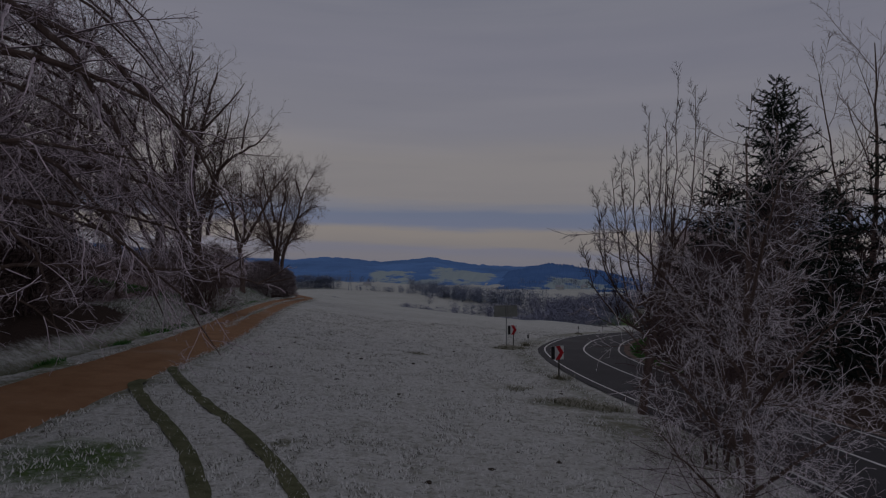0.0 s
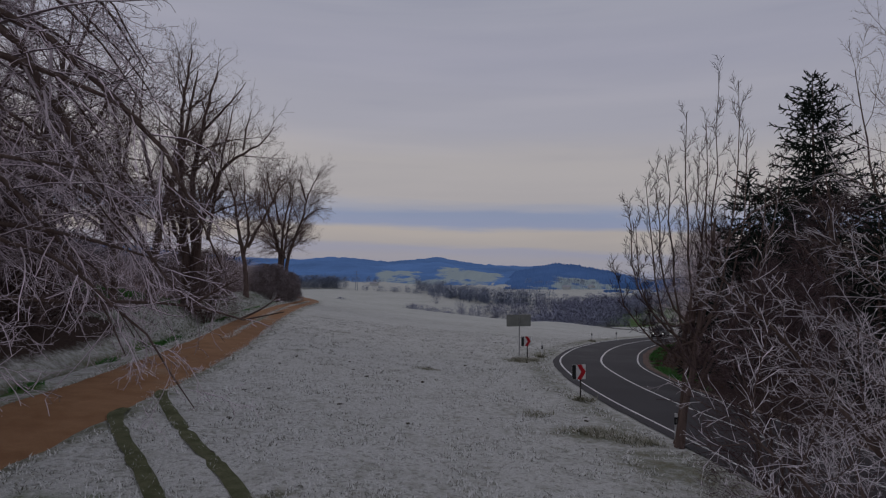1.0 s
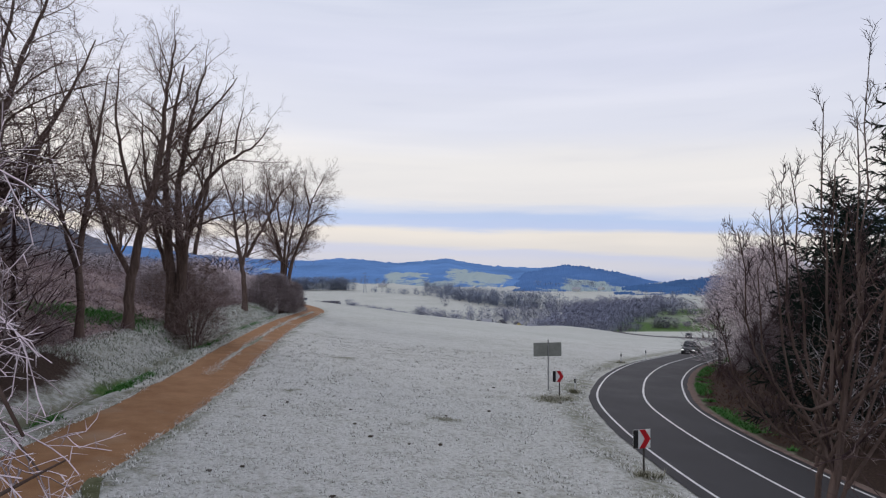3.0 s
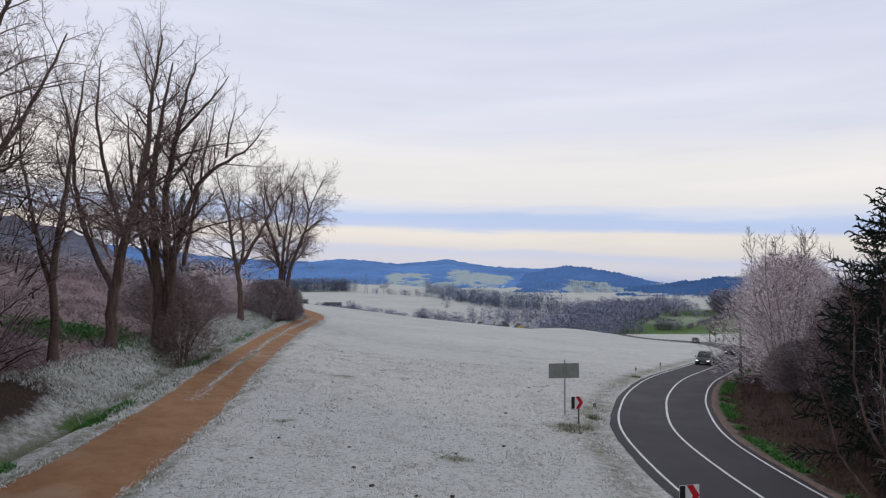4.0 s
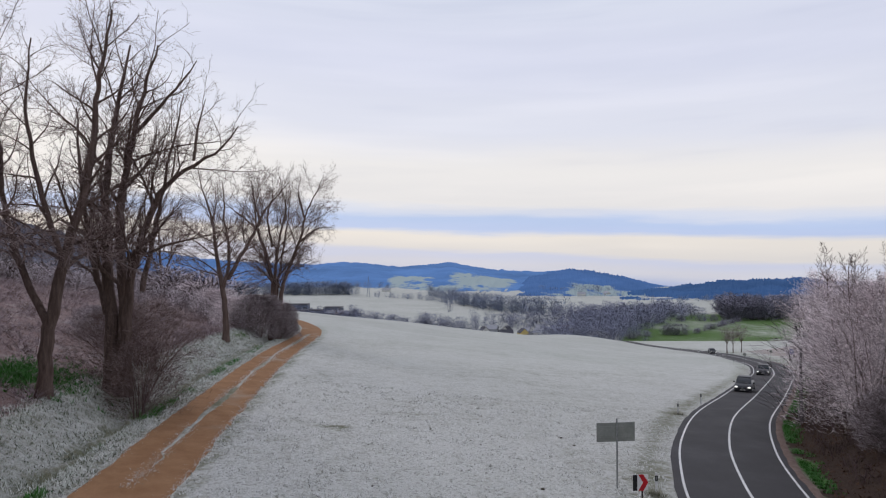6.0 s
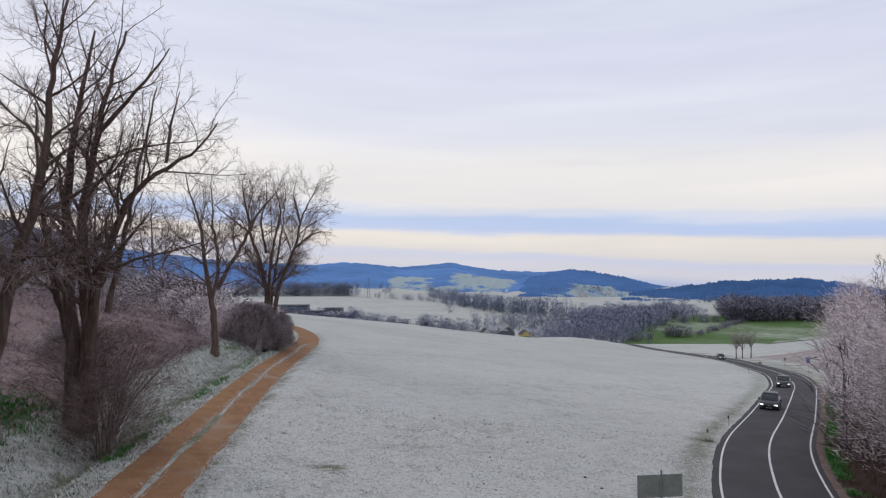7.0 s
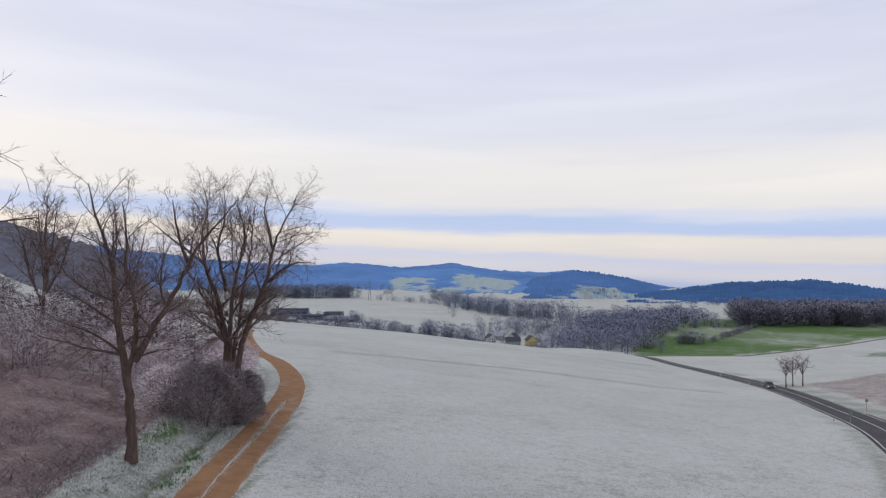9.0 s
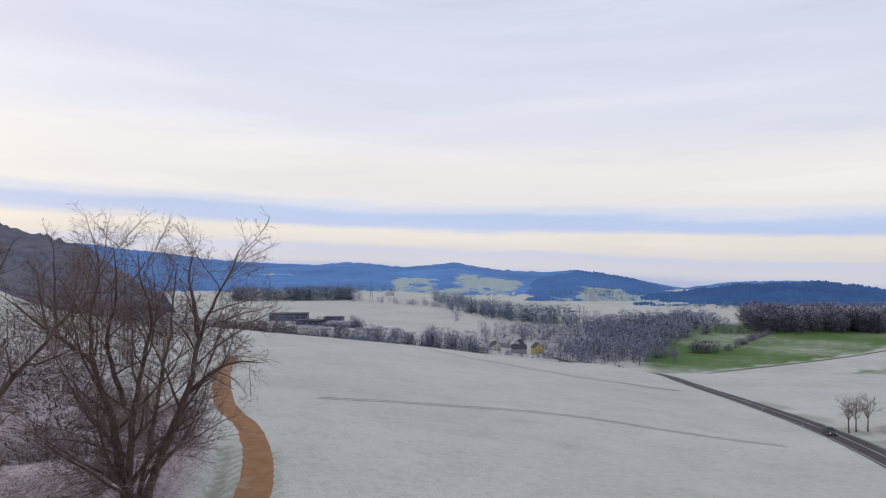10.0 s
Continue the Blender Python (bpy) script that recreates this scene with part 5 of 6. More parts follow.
def scatter_slivers(name, label, xs, ys, h, mat, seed, width=0.012):
    """Dead stalks and bramble runners, one slender sliver each."""
    rng = np.random.default_rng(seed)
    n = len(xs)
    z = height(xs, ys) - 0.05
    a, L = rng.random(n) * 6.283, h * (0.4 + 0.9 * rng.random(n))
    lean = 0.3 + 1.3 * rng.random(n)
    P = np.stack([xs, ys, z + 0.35 * h * rng.random(n)], 1)
    D = np.stack([np.cos(a) * lean, np.sin(a) * lean, 0.9 - 0.5 * rng.random(n)], 1)
    D /= np.linalg.norm(D, axis=1)[:, None]
    S = np.cross(D, rng.normal(0, 1, (n, 3)))
    S *= (width * (0.6 + 0.8 * rng.random(n)) / np.linalg.norm(S, axis=1))[:, None]
    v = np.stack([P - S, P + S, P + D * L[:, None]], 1).reshape(-1, 3)
    me = bpy.data.meshes.new(name)
    me.from_pydata(v.tolist(), [], np.arange(n * 3).reshape(-1, 3).tolist())
    me.materials.append(mat)
    return tagged(new(name, me), label, "undergrowth", kind="stuff")


rng = np.random.default_rng(5)
n = 90000
yy = 36 + 100 * rng.random(n) ** 1.1
xx = np.interp(yy, TRACK_LINE[:, 1], TRACK_LINE[:, 0]) - 7.2 - 42 * rng.random(n) ** 1.3
heap = np.array([noise.noise((x * 0.33, y * 0.33, 3.0)) + 0.6 * noise.noise((x * 0.09, y * 0.09, 7.0)) for x, y in zip(xx, yy)])
ok = heap > 0.05
scatter_slivers("brambles", "matted reddish-brown bramble and dead stalks dusted with frost", xx[ok], yy[ok], 0.95, BRAMBLE, 6, 0.018)
ok = (heap < 0.0) & (rng.random(n) < 0.4)
scatter_slivers("frosted_weeds", "low dead weeds white with frost in the rough field", xx[ok], yy[ok], 0.45, TWIG_LIGHT, 16, 0.014)
rng = random.Random(5)
spots = []
while len(spots) < 900:
    y = 36 + 70 * rng.random()
    i = int(np.argmin(np.abs(ROAD_LINE[:, 1] - y)))
    spots.append((float(ROAD_LINE[i, 0]) + 5.6 + 10 * rng.random(), y))
scatter_sprigs("roadside_weeds", "dead brown stalks on the shaded verge", spots, 5, 0.8, TWIG_DARK, 7, 0.014, 0.5)

TUFT = frosted("frosted_grass_blades", (0.30, 0.295, 0.23), (0.74, 0.74, 0.72), 1.6)
TUFT_GREEN = frosted("green_grass_blades", (0.055, 0.20, 0.028), (0.30, 0.42, 0.28), 0.22)


TUFT_VERGE = frosted("verge_grass_blades", (0.19, 0.21, 0.13), (0.66, 0.68, 0.64), 1.3)


def scatter_tufts(name, label, points, mat, seed, h=0.09, w=0.018, blades=5):
    rng = np.random.default_rng(seed)
    P = np.array(points)
    n = len(P) * blades
    base = np.repeat(P, blades, 0) + rng.normal(0, 0.07, (n, 2))
    z = height(base[:, 0], base[:, 1]) - 0.02
    a = rng.random(n) * 6.283
    L = h * (0.5 + rng.random(n))
    lean = 0.4 + 0.9 * rng.random(n)
    c, s = np.cos(a), np.sin(a)
    v = np.stack([np.stack([base[:, 0] - s * w, base[:, 1] + c * w, z], 1), np.stack([base[:, 0] + s * w, base[:, 1] - c * w, z], 1),
                  np.stack([base[:, 0] + c * L * lean, base[:, 1] + s * L * lean, z + L], 1)], 1).reshape(-1, 3)
    me = bpy.data.meshes.new(name)
    me.from_pydata(v.tolist(), [], np.arange(n * 3).reshape(-1, 3).tolist())
    me.materials.append(mat)
    return tagged(new(name, me), label, "grass", kind="stuff")


rng = np.random.default_rng(8)
pts = []
yy = 9 + 62 * rng.random(30000) ** 1.35
xx = -16 + 30 * rng.random(30000)
keep = (side_of(TRACK_LINE, xx, yy) > 1.9) & (side_of(ROAD_LINE, xx, yy) < -3.6)
clump = np.array([noise.noise((x * 0.7, y * 0.7, 0.0)) for x, y in zip(xx, yy)])
keep &= clump > -0.15
scatter_tufts("field_grass", "short meadow grass stiff with hoar frost", np.stack([xx[keep], yy[keep]], 1)[:14000], TUFT, 9)
yy = 38 + 62 * rng.random(8000)
xx = np.interp(yy, TRACK_LINE[:, 1], TRACK_LINE[:, 0]) + -1.9 - 6.0 * rng.random(8000)
scatter_tufts("verge_grass", "rough frosted grass on the track verge", np.stack([xx, yy], 1), TUFT_VERGE, 10, 0.17, 0.020)
yy = 24 + 66 * rng.random(2600)
xx = np.interp(yy, TRACK_LINE[:, 1], TRACK_LINE[:, 0]) - 2.4 - 0.9 * rng.random(2600)
ok = 0.42 + 0.3 * np.sin(yy * 0.37) + 0.25 * np.sin(yy * 0.83 + 1) + 0.2 * np.sin(yy * 1.9) > 0.5
scatter_tufts("green_verge_grass", "green grass free of frost beside the ditch", np.stack([xx[ok], yy[ok]], 1), TUFT_GREEN, 11, 0.16, 0.03)
xx, yy = rng.normal(-27, 2.2, 1500), rng.normal(53.5, 2.0, 1500)
scatter_tufts("green_patch_grass", "bright green grass in the shelter of the trees", np.stack([xx, yy], 1), TUFT_GREEN, 12, 0.22, 0.035)

DRY = frosted("dry_grass_blades", (0.21, 0.20, 0.115), (0.52, 0.51, 0.44), 0.85)
for x, y, w, n, h in ((5.7, 44.0, 0.8, 150, 0.22), (7.3, 47.0, 0.35, 50, 0.26), (5.2, 43.2, 0.9, 90, 0.16), (6.2, 29.6, 0.45, 60, 0.2), (16.7, 69.5, 0.4, 40, 0.22), (5.2, 23.4, 1.0, 150, 0.16), (6.4, 22.4, 0.8, 90, 0.18), (-0.8, 36.3, 0.6, 60, 0.12), (3.6, 26.0, 0.7, 60, 0.12)):
    scatter_tufts("dry_grass_clump", "clump of dry yellowish grass standing out of the frost", np.stack([rng.normal(x, w * 0.5, n), rng.normal(y, w * 0.35, n)], 1), DRY, int(100 + x * 7 + y), h, 0.016, 5)
CLOD = simple("dark_soil_clod", (0.045, 0.035, 0.026), (0.10, 0.082, 0.062), 9, 0.95, 0.1, relief=0.7, dist=0.03)
for i in range(46):
    x, y = -9 + 15 * rng.random(), 12 + 60 * rng.random() ** 1.3
    if side_of(TRACK_LINE, x, y) < 2.2 or side_of(ROAD_LINE, x, y) > -4:
        continue
    q = bmesh.new()
    bmesh.ops.create_icosphere(q, subdivisions=1, radius=0.05 + 0.06 * rng.random())
    for v in q.verts:
        v.co = v.co * (0.7 + 0.6 * rng.random())
        v.co.z *= 0.55
    me = bpy.data.meshes.new("soil_clod")
    q.to_mesh(me)
    q.free()
    me.materials.append(CLOD)
    ob = new("soil_clod", me)
    ob.location = (x, y, at_ground(x, y) + 0.012)
    tagged(ob, "small dark soil clod lying on the frosted field", "clod", "soil clods on the field")

yy = 34 + 70 * rng.random(2600)
i = np.clip(np.searchsorted(ROAD_LINE[:, 1], yy), 1, len(ROAD_LINE) - 2)
run = ROAD_LINE[i + 1] - ROAD_LINE[i - 1]
run /= np.linalg.norm(run, axis=1)[:, None]
off = 3.55 + np.abs(rng.normal(0, 0.45, 2600))
xx, y2 = ROAD_LINE[i, 0] + run[:, 1] * off, ROAD_LINE[i, 1] - run[:, 0] * off
ok = np.sin(yy * 0.5) + 0.7 * np.sin(yy * 1.3 + xx) > -0.35
scatter_tufts("road_bank_grass", "dark green grass on the shaded road bank", np.stack([xx[ok], y2[ok]], 1), TUFT_GREEN, 21, 0.16, 0.028)
off = 3.9 + 9.0 * rng.random(9000) ** 1.2
yy = 34 + 74 * rng.random(9000)
i = np.clip(np.searchsorted(ROAD_LINE[:, 1], yy), 1, len(ROAD_LINE) - 2)
run = ROAD_LINE[i + 1] - ROAD_LINE[i - 1]
run /= np.linalg.norm(run, axis=1)[:, None]
LEAVES = simple("dead_leaves", (0.055, 0.032, 0.021), (0.15, 0.088, 0.058), 4, 0.9, 0.1)
scatter_slivers("leaf_litter", "dead brown leaves and stalks on the shaded road bank", ROAD_LINE[i, 0] + run[:, 1] * off, ROAD_LINE[i, 1] - run[:, 0] * off, 0.22, LEAVES, 22, 0.035)

# the frosted strip between the wheel lanes, broken and uneven
for y0, y1, seed in ((44.0, 116.0, 3),):
    line = TRACK_LINE[(TRACK_LINE[:, 1] > y0) & (TRACK_LINE[:, 1] < y1)]
    u = np.linspace(0, 1, len(line))
    rr = np.random.default_rng(seed)
    wob = np.convolve(rr.normal(0, 1, len(line) + 8), np.ones(9) / 3, "valid")
    wid = 0.22 * np.clip(0.85 + 0.42 * wob, 0.05, 1.5) * np.minimum(1, np.minimum(u, 1 - u) * 14 + 0.05)
    t = np.gradient(line, axis=0)
    t /= np.linalg.norm(t, axis=1)[:, None]
    nrm = np.stack([t[:, 1], -t[:, 0]], 1)
    mid = line + nrm * (0.08 * np.roll(wob, 3))[:, None]
    X = np.stack([mid[:, 0] + nrm[:, 0] * o * wid for o in (-1, -0.4, 0.4, 1)], 1)
    Y = np.stack([mid[:, 1] + nrm[:, 1] * o * wid for o in (-1, -0.4, 0.4, 1)], 1)
    me = grid_mesh("grass_strip", X, Y, height(X, Y) + np.array([0.02, 0.075, 0.075, 0.02]), MAT_GROUND)
    set_attr(me, "bare", np.clip(0.22 + 0.12 * np.repeat(wob, 4), 0, 0.5))
    tagged(new("grass_strip", me), "frosted grass strip between the wheel lanes", "grass", kind="structure")

yy = 24 + 90 * rng.random(5200)
cx = np.interp(yy, TRACK_LINE[:, 1], TRACK_LINE[:, 0])
xx = cx + np.where(rng.random(5200) < 0.5, 1.62, -1.78) + rng.normal(0, 0.16, 5200)
scatter_tufts("track_edge_grass", "frosted grass creeping over the edges of the track", np.stack([xx, yy], 1)[:2600], TUFT, 13, 0.06, 0.016)
yy = np.concatenate([42 + 10 * rng.random(500), 55 + 30 * rng.random(1500), 86 + 28 * rng.random(1500)])
xx = np.interp(yy, TRACK_LINE[:, 1], TRACK_LINE[:, 0]) + rng.normal(0, 0.17, len(yy))
scatter_tufts("lane_grass", "sparse frosted grass between the wheel lanes", np.stack([xx, yy], 1), TUFT, 14, 0.09, 0.025)

# ---------------------------------------------------------------- signs and posts
STEEL = simple("galvanised_steel", (0.42, 0.43, 0.43), (0.30, 0.31, 0.31), 5, 0.45, 0.5, 0.8)
SIGN_BACK = simple("weathered_sign_back", (0.22, 0.23, 0.21), (0.29, 0.30, 0.275), 1.2, 0.6, 0.3)
WHITE = simple("white_enamel", (0.78, 0.78, 0.78), (0.68, 0.68, 0.67), 3, 0.4, 0.4)
RED = simple("signal_red", (0.55, 0.012, 0.022), (0.42, 0.010, 0.018), 3, 0.4, 0.4)
BLACK = simple("black_plastic", (0.012, 0.012, 0.013), (0.025, 0.025, 0.026), 6, 0.5, 0.3)
POSTBROWN = simple("dull_post_paint", (0.045, 0.040, 0.038), (0.09, 0.08, 0.075), 5, 0.7, 0.2)
BLUE = simple("sign_blue", (0.012, 0.035, 0.36), (0.010, 0.03, 0.28), 3, 0.4, 0.4)


def box(bm, cx, cy, cz, sx, sy, sz, bevel=0.0):
    r = bmesh.ops.create_cube(bm, size=1.0)
    bmesh.ops.scale(bm, vec=(sx, sy, sz), verts=r["verts"])
    bmesh.ops.translate(bm, vec=(cx, cy, cz), verts=r["verts"])
    if bevel:
        bmesh.ops.bevel(bm, geom=list({e for v in r["verts"] for e in v.link_edges}), offset=bevel, segments=2, affect="EDGES")
    return r["verts"]


def bm_mesh(name, fill, mat, smooth=False):
    bm = bmesh.new()
    fill(bm)
    me = bpy.data.meshes.new(name)
    bm.to_mesh(me)
    bm.free()
    me.materials.append(mat)
    if smooth:
        me.shade_smooth()
    return me


def rod(bm, x, y, z0, z1, r, n=10):
    q = bmesh.ops.create_cone(bm, cap_ends=True, segments=n, radius1=r, radius2=r, depth=z1 - z0)
    bmesh.ops.translate(bm, vec=(x, y, (z0 + z1) / 2), verts=q["verts"])


def chevron_sign(x, y, turn, h, label):
    e = thing("chevron_sign", x, y, at_ground(x, y), label, "road sign", "curve signs on the outer road edge", turn)
    w = 0.66
    part("post", bm_mesh("post", lambda b: rod(b, 0.10, 0.05, -0.3, h + 0.2, 0.035), POSTBROWN), e)
    panel = part("panel", bm_mesh("panel", lambda b: box(b, 0, 0, h + w / 2, w, 0.02, w, 0.006), WHITE), e)

    def arrow(bm):
        pts = [(-0.10, -0.33), (0.12, -0.33), (0.33, 0.0), (0.12, 0.33), (-0.10, 0.33), (0.11, 0.0)]
        f = [bm.verts.new((px, -0.013, h + w / 2 + pz)) for px, pz in pts]
        g = [bm.verts.new((px, -0.0165, h + w / 2 + pz)) for px, pz in pts]
        bm.faces.new(g)
        for i in range(6):
            bm.faces.new((f[i], f[(i + 1) % 6], g[(i + 1) % 6], g[i]))
        bmesh.ops.recalc_face_normals(bm, faces=bm.faces)
    part("red_arrow", bm_mesh("red_arrow", arrow, RED), e, "red arrow pointing round the bend")
    part("dark_field", bm_mesh("dark_field", lambda b: box(b, -0.235, -0.0135, h + w / 2, 0.185, 0.005, w - 0.02), BLACK), e, "dark field behind the arrow")
    return e


chevron_sign(6.1, 29.7, 12, 0.92, "red and white chevron sign on a short dark post")
chevron_sign(5.8, 44.2, 8, 0.98, "red and white chevron sign on a short dark post")

e = thing("direction_board", 5.8, 47.7, at_ground(5.8, 47.7), "grey back of a wide road board on a thin steel pole", "road sign", turn=7)
part("pole", bm_mesh("pole", lambda b: rod(b, 0, 0, -0.3, 3.2, 0.04), STEEL), e)
part("board", bm_mesh("board", lambda b: box(b, -0.03, 0.06, 2.55, 1.85, 0.03, 0.88, 0.008), SIGN_BACK), e)
for zz in (2.3, 2.8):
    part("rail", bm_mesh("rail", lambda b: box(b, -0.03, 0.035, zz, 1.5, 0.02, 0.05), SIGN_BACK), e)


def delineator(x, y, label="white delineator post with a black band"):
    e = thing("delineator_post", x, y, at_ground(x, y), label, "marker post", "marker posts along the road")

    def body(bm, z0, z1, w0, w1):
        vs = []
        for z, w in ((z0, w0), (z1, w1)):
            vs.append([bm.verts.new((px * w, py * w, z)) for px, py in ((-0.06, -0.05), (0.06, -0.05), (0.0, 0.065))])
        bm.faces.new(vs[0][::-1])
        bm.faces.new(vs[1])
        for i in range(3):
            bm.faces.new((vs[0][i], vs[0][(i + 1) % 3], vs[1][(i + 1) % 3], vs[1][i]))
    part("shaft", bm_mesh("shaft", lambda b: body(b, -0.2, 0.62, 1.0, 0.98), WHITE), e)
    part("band", bm_mesh("band", lambda b: body(b, 0.62, 0.86, 1.12, 1.10), BLACK), e, "black band")
    part("cap", bm_mesh("cap", lambda b: body(b, 0.86, 0.98, 0.97, 0.85), WHITE), e)
    part("reflector", bm_mesh("reflector", lambda b: box(b, 0, -0.060, 0.74, 0.05, 0.008, 0.14), STEEL), e, "small reflector")
    return e


first = delineator(7.4, 47.1)
for x, y in ((16.7, 69.6), (21.5, 76.8), (52.4, 137.2), (60.6, 160.5), (66.5, 178.0), (75.0, 210.0), (7.7, 22.6), (80.6, 240.0)):
    copy_thing(first, pose(x, y, at_ground(x, y)))


def post_sign(x, y, h, kind, label, mat):
    e = thing("road_sign", x, y, at_ground(x, y), label, "road sign", "", 8)
    part("post", bm_mesh("post", lambda b: rod(b, 0, 0.03, -0.3, h + 0.3, 0.035), STEEL), e)
    if kind == "disc":
        def disc(bm):
            q = bmesh.ops.create_cone(bm, cap_ends=True, segments=28, radius1=0.32, radius2=0.32, depth=0.02, matrix=Matrix.Rotation(radians(90), 4, "X"))
            bmesh.ops.translate(bm, vec=(0, -0.02, h), verts=q["verts"])
        part("disc", bm_mesh("disc", disc, mat), e)
    else:
        part("panel", bm_mesh("panel", lambda b: box(b, 0, -0.02, h, 0.8, 0.02, 0.95, 0.01), mat), e)
        for k, (zz, ww) in enumerate(((0.22, 0.5), (0.02, 0.4), (-0.2, 0.5))):
            part("bar", bm_mesh("bar", lambda b: box(b, 0, -0.033, h + zz, ww, 0.006, 0.07), WHITE), e)


post_sign(53.2, 134.5, 2.1, "disc", "round sign seen from behind on a steel post", SIGN_BACK)
post_sign(66.9, 151.5, 1.9, "disc", "round sign on a thin steel post", SIGN_BACK)
post_sign(63.6, 137.5, 2.3, "panel", "blue rectangular sign on a steel post", BLUE)


# ---------------------------------------------------------------- cars
PAINT, PN, PL, PB = material("dark_car_paint", 0.38, 0.4, 0.2)
PL.new(mixed(PAINT.node_tree, noise_node(PAINT.node_tree, 3), (0.010, 0.012, 0.016), (0.020, 0.022, 0.027)), PB.inputs["Base Color"])
PB.inputs["Coat Weight"].default_value = 0.25
PAINT_GREY, PN, PL, PB = material("grey_car_paint", 0.3, 0.5, 0.5)
PL.new(mixed(PAINT_GREY.node_tree, noise_node(PAINT_GREY.node_tree, 3), (0.020, 0.022, 0.026), (0.036, 0.038, 0.042)), PB.inputs["Base Color"])
GLASS_DARK, PN, PL, PB = material("car_glass", 0.06, 0.6)
PB.inputs["Base Color"].default_value = (0.02, 0.025, 0.03, 1)
RUBBER = simple("tyre_rubber", (0.012, 0.012, 0.012), (0.022, 0.022, 0.022), 20, 0.9, 0.1)
LAMP, PN, PL, PB = material("lit_headlamp", 0.2, 0.5)
PB.inputs["Base Color"].default_value = (0.9, 0.9, 0.9, 1)
PB.inputs["Emission Color"].default_value, PB.inputs["Emission Strength"].default_value = (1.0, 0.98, 0.93, 1), 1.6


def loft(name, rings, mat, caps=True):
    n = len(rings[0])
    v = [p for r in rings for p in r]
    f = [(i * n + j, i * n + (j + 1) % n, (i + 1) * n + (j + 1) % n, (i + 1) * n + j) for i in range(len(rings) - 1) for j in range(n)]
    if caps:
        f += [tuple(range(n))[::-1], tuple(range((len(rings) - 1) * n, len(rings) * n))]
    return mesh_from(name, v, f, mat, True)


def section(y, half, z0, z1, round_=0.12, k=3):
    """A rounded upright cross-section of the body at y."""
    pts = []
    for sx, sz, a0 in ((1, -1, -90), (1, 1, 0), (-1, 1, 90), (-1, -1, 180)):
        cx, cz = sx * (half - round_), (z0 + round_) if sz < 0 else (z1 - round_)
        for i in range(k + 1):
            a = math.radians(a0 + 90 * i / k)
            pts.append((cx + round_ * math.cos(a), y, cz + round_ * math.sin(a)))
    return pts


def car(x, y, turn, paint, label, tall=1.0):
    e = thing("car", x, y, at_ground(x, y) + 0.08, label, "car", "cars on the country road", turn)
    # the car looks towards its own -y
    body = [section(-2.12, 0.62, 0.34, 0.62, 0.10), section(-2.05, 0.80, 0.24, 0.74, 0.12), section(-1.7, 0.88, 0.20, 0.88, 0.14), section(-0.95, 0.90, 0.20, 1.0, 0.14),
            section(0.2, 0.91, 0.20, 1.02, 0.14), section(1.5, 0.90, 0.22, 1.02, 0.14), section(2.0, 0.84, 0.28, 0.98, 0.14), section(2.14, 0.72, 0.36, 0.86, 0.12)]
    part("body", loft("body", body, paint), e)
    top = 1.56 * tall
    cab = [section(-1.02, 0.74, 0.92, 1.0, 0.03), section(-0.30, 0.70, 0.95, top - 0.08, 0.10), section(0.1, 0.67, 0.95, top, 0.12), section(1.1, 0.66, 0.95, top - 0.02, 0.12), section(1.75, 0.64, 0.95, top - 0.22, 0.12), section(2.05, 0.70, 0.92, 1.02, 0.04)]
    part("cabin", loft("cabin", cab, GLASS_DARK), e, "dark tinted windows")
    roof = [section(-0.22, 0.66, top - 0.10, top - 0.01, 0.04), section(0.1, 0.68, top - 0.06, top + 0.02, 0.03), section(1.1, 0.67, top - 0.07, top + 0.01, 0.03), section(1.7, 0.63, top - 0.24, top - 0.15, 0.03)]
    part("roof", loft("roof", roof, paint), e)
    for sx in (-1, 1):
        def pillar(bm, s=sx):
            a = [(0.72 * s, -0.98, 1.0), (0.80 * s, -0.98, 0.99), (0.70 * s, -0.18, top - 0.03), (0.62 * s, -0.22, top - 0.02)]
            f1 = [bm.verts.new(p) for p in a]
            f2 = [bm.verts.new((p[0], p[1] - 0.03, p[2] + 0.03)) for p in a]
            bm.faces.new(f2)
            for i in range(4):
                bm.faces.new((f1[i], f1[(i + 1) % 4], f2[(i + 1) % 4], f2[i]))
            bmesh.ops.recalc_face_normals(bm, faces=bm.faces)
        part("pillar", bm_mesh("pillar", pillar, paint), e)
        part("headlight", bm_mesh("headlight", lambda b: box(b, 0.64 * sx, -2.04, 0.70, 0.30, 0.12, 0.13, 0.03), LAMP), e, "lit headlamp")
        part("mirror", bm_mesh("mirror", lambda b: box(b, 1.0 * sx, -0.72, 1.04, 0.20, 0.10, 0.14, 0.03), BLACK), e)
        part("rear_light", bm_mesh("rear_light", lambda b: box(b, 0.70 * sx, 2.08, 0.84, 0.22, 0.08, 0.16, 0.02), RED), e)
        for wy in (-1.32, 1.32):
            def tyre(bm, s=sx, q=wy):
                r = bmesh.ops.create_cone(bm, cap_ends=True, segments=24, radius1=0.33, radius2=0.33, depth=0.22, matrix=Matrix.Rotation(radians(90), 4, "Y"))
                bmesh.ops.translate(bm, vec=(0.80 * s, q, 0.33), verts=r["verts"])
            wheel = part("wheel", bm_mesh("wheel", tyre, RUBBER, True), e)

            def rim(bm, s=sx, q=wy):
                r = bmesh.ops.create_cone(bm, cap_ends=True, segments=20, radius1=0.20, radius2=0.22, depth=0.02, matrix=Matrix.Rotation(radians(90), 4, "Y"))
                bmesh.ops.translate(bm, vec=(0.918 * s, q, 0.33), verts=r["verts"])
            part("rim", bm_mesh("rim", rim, STEEL, True), wheel)
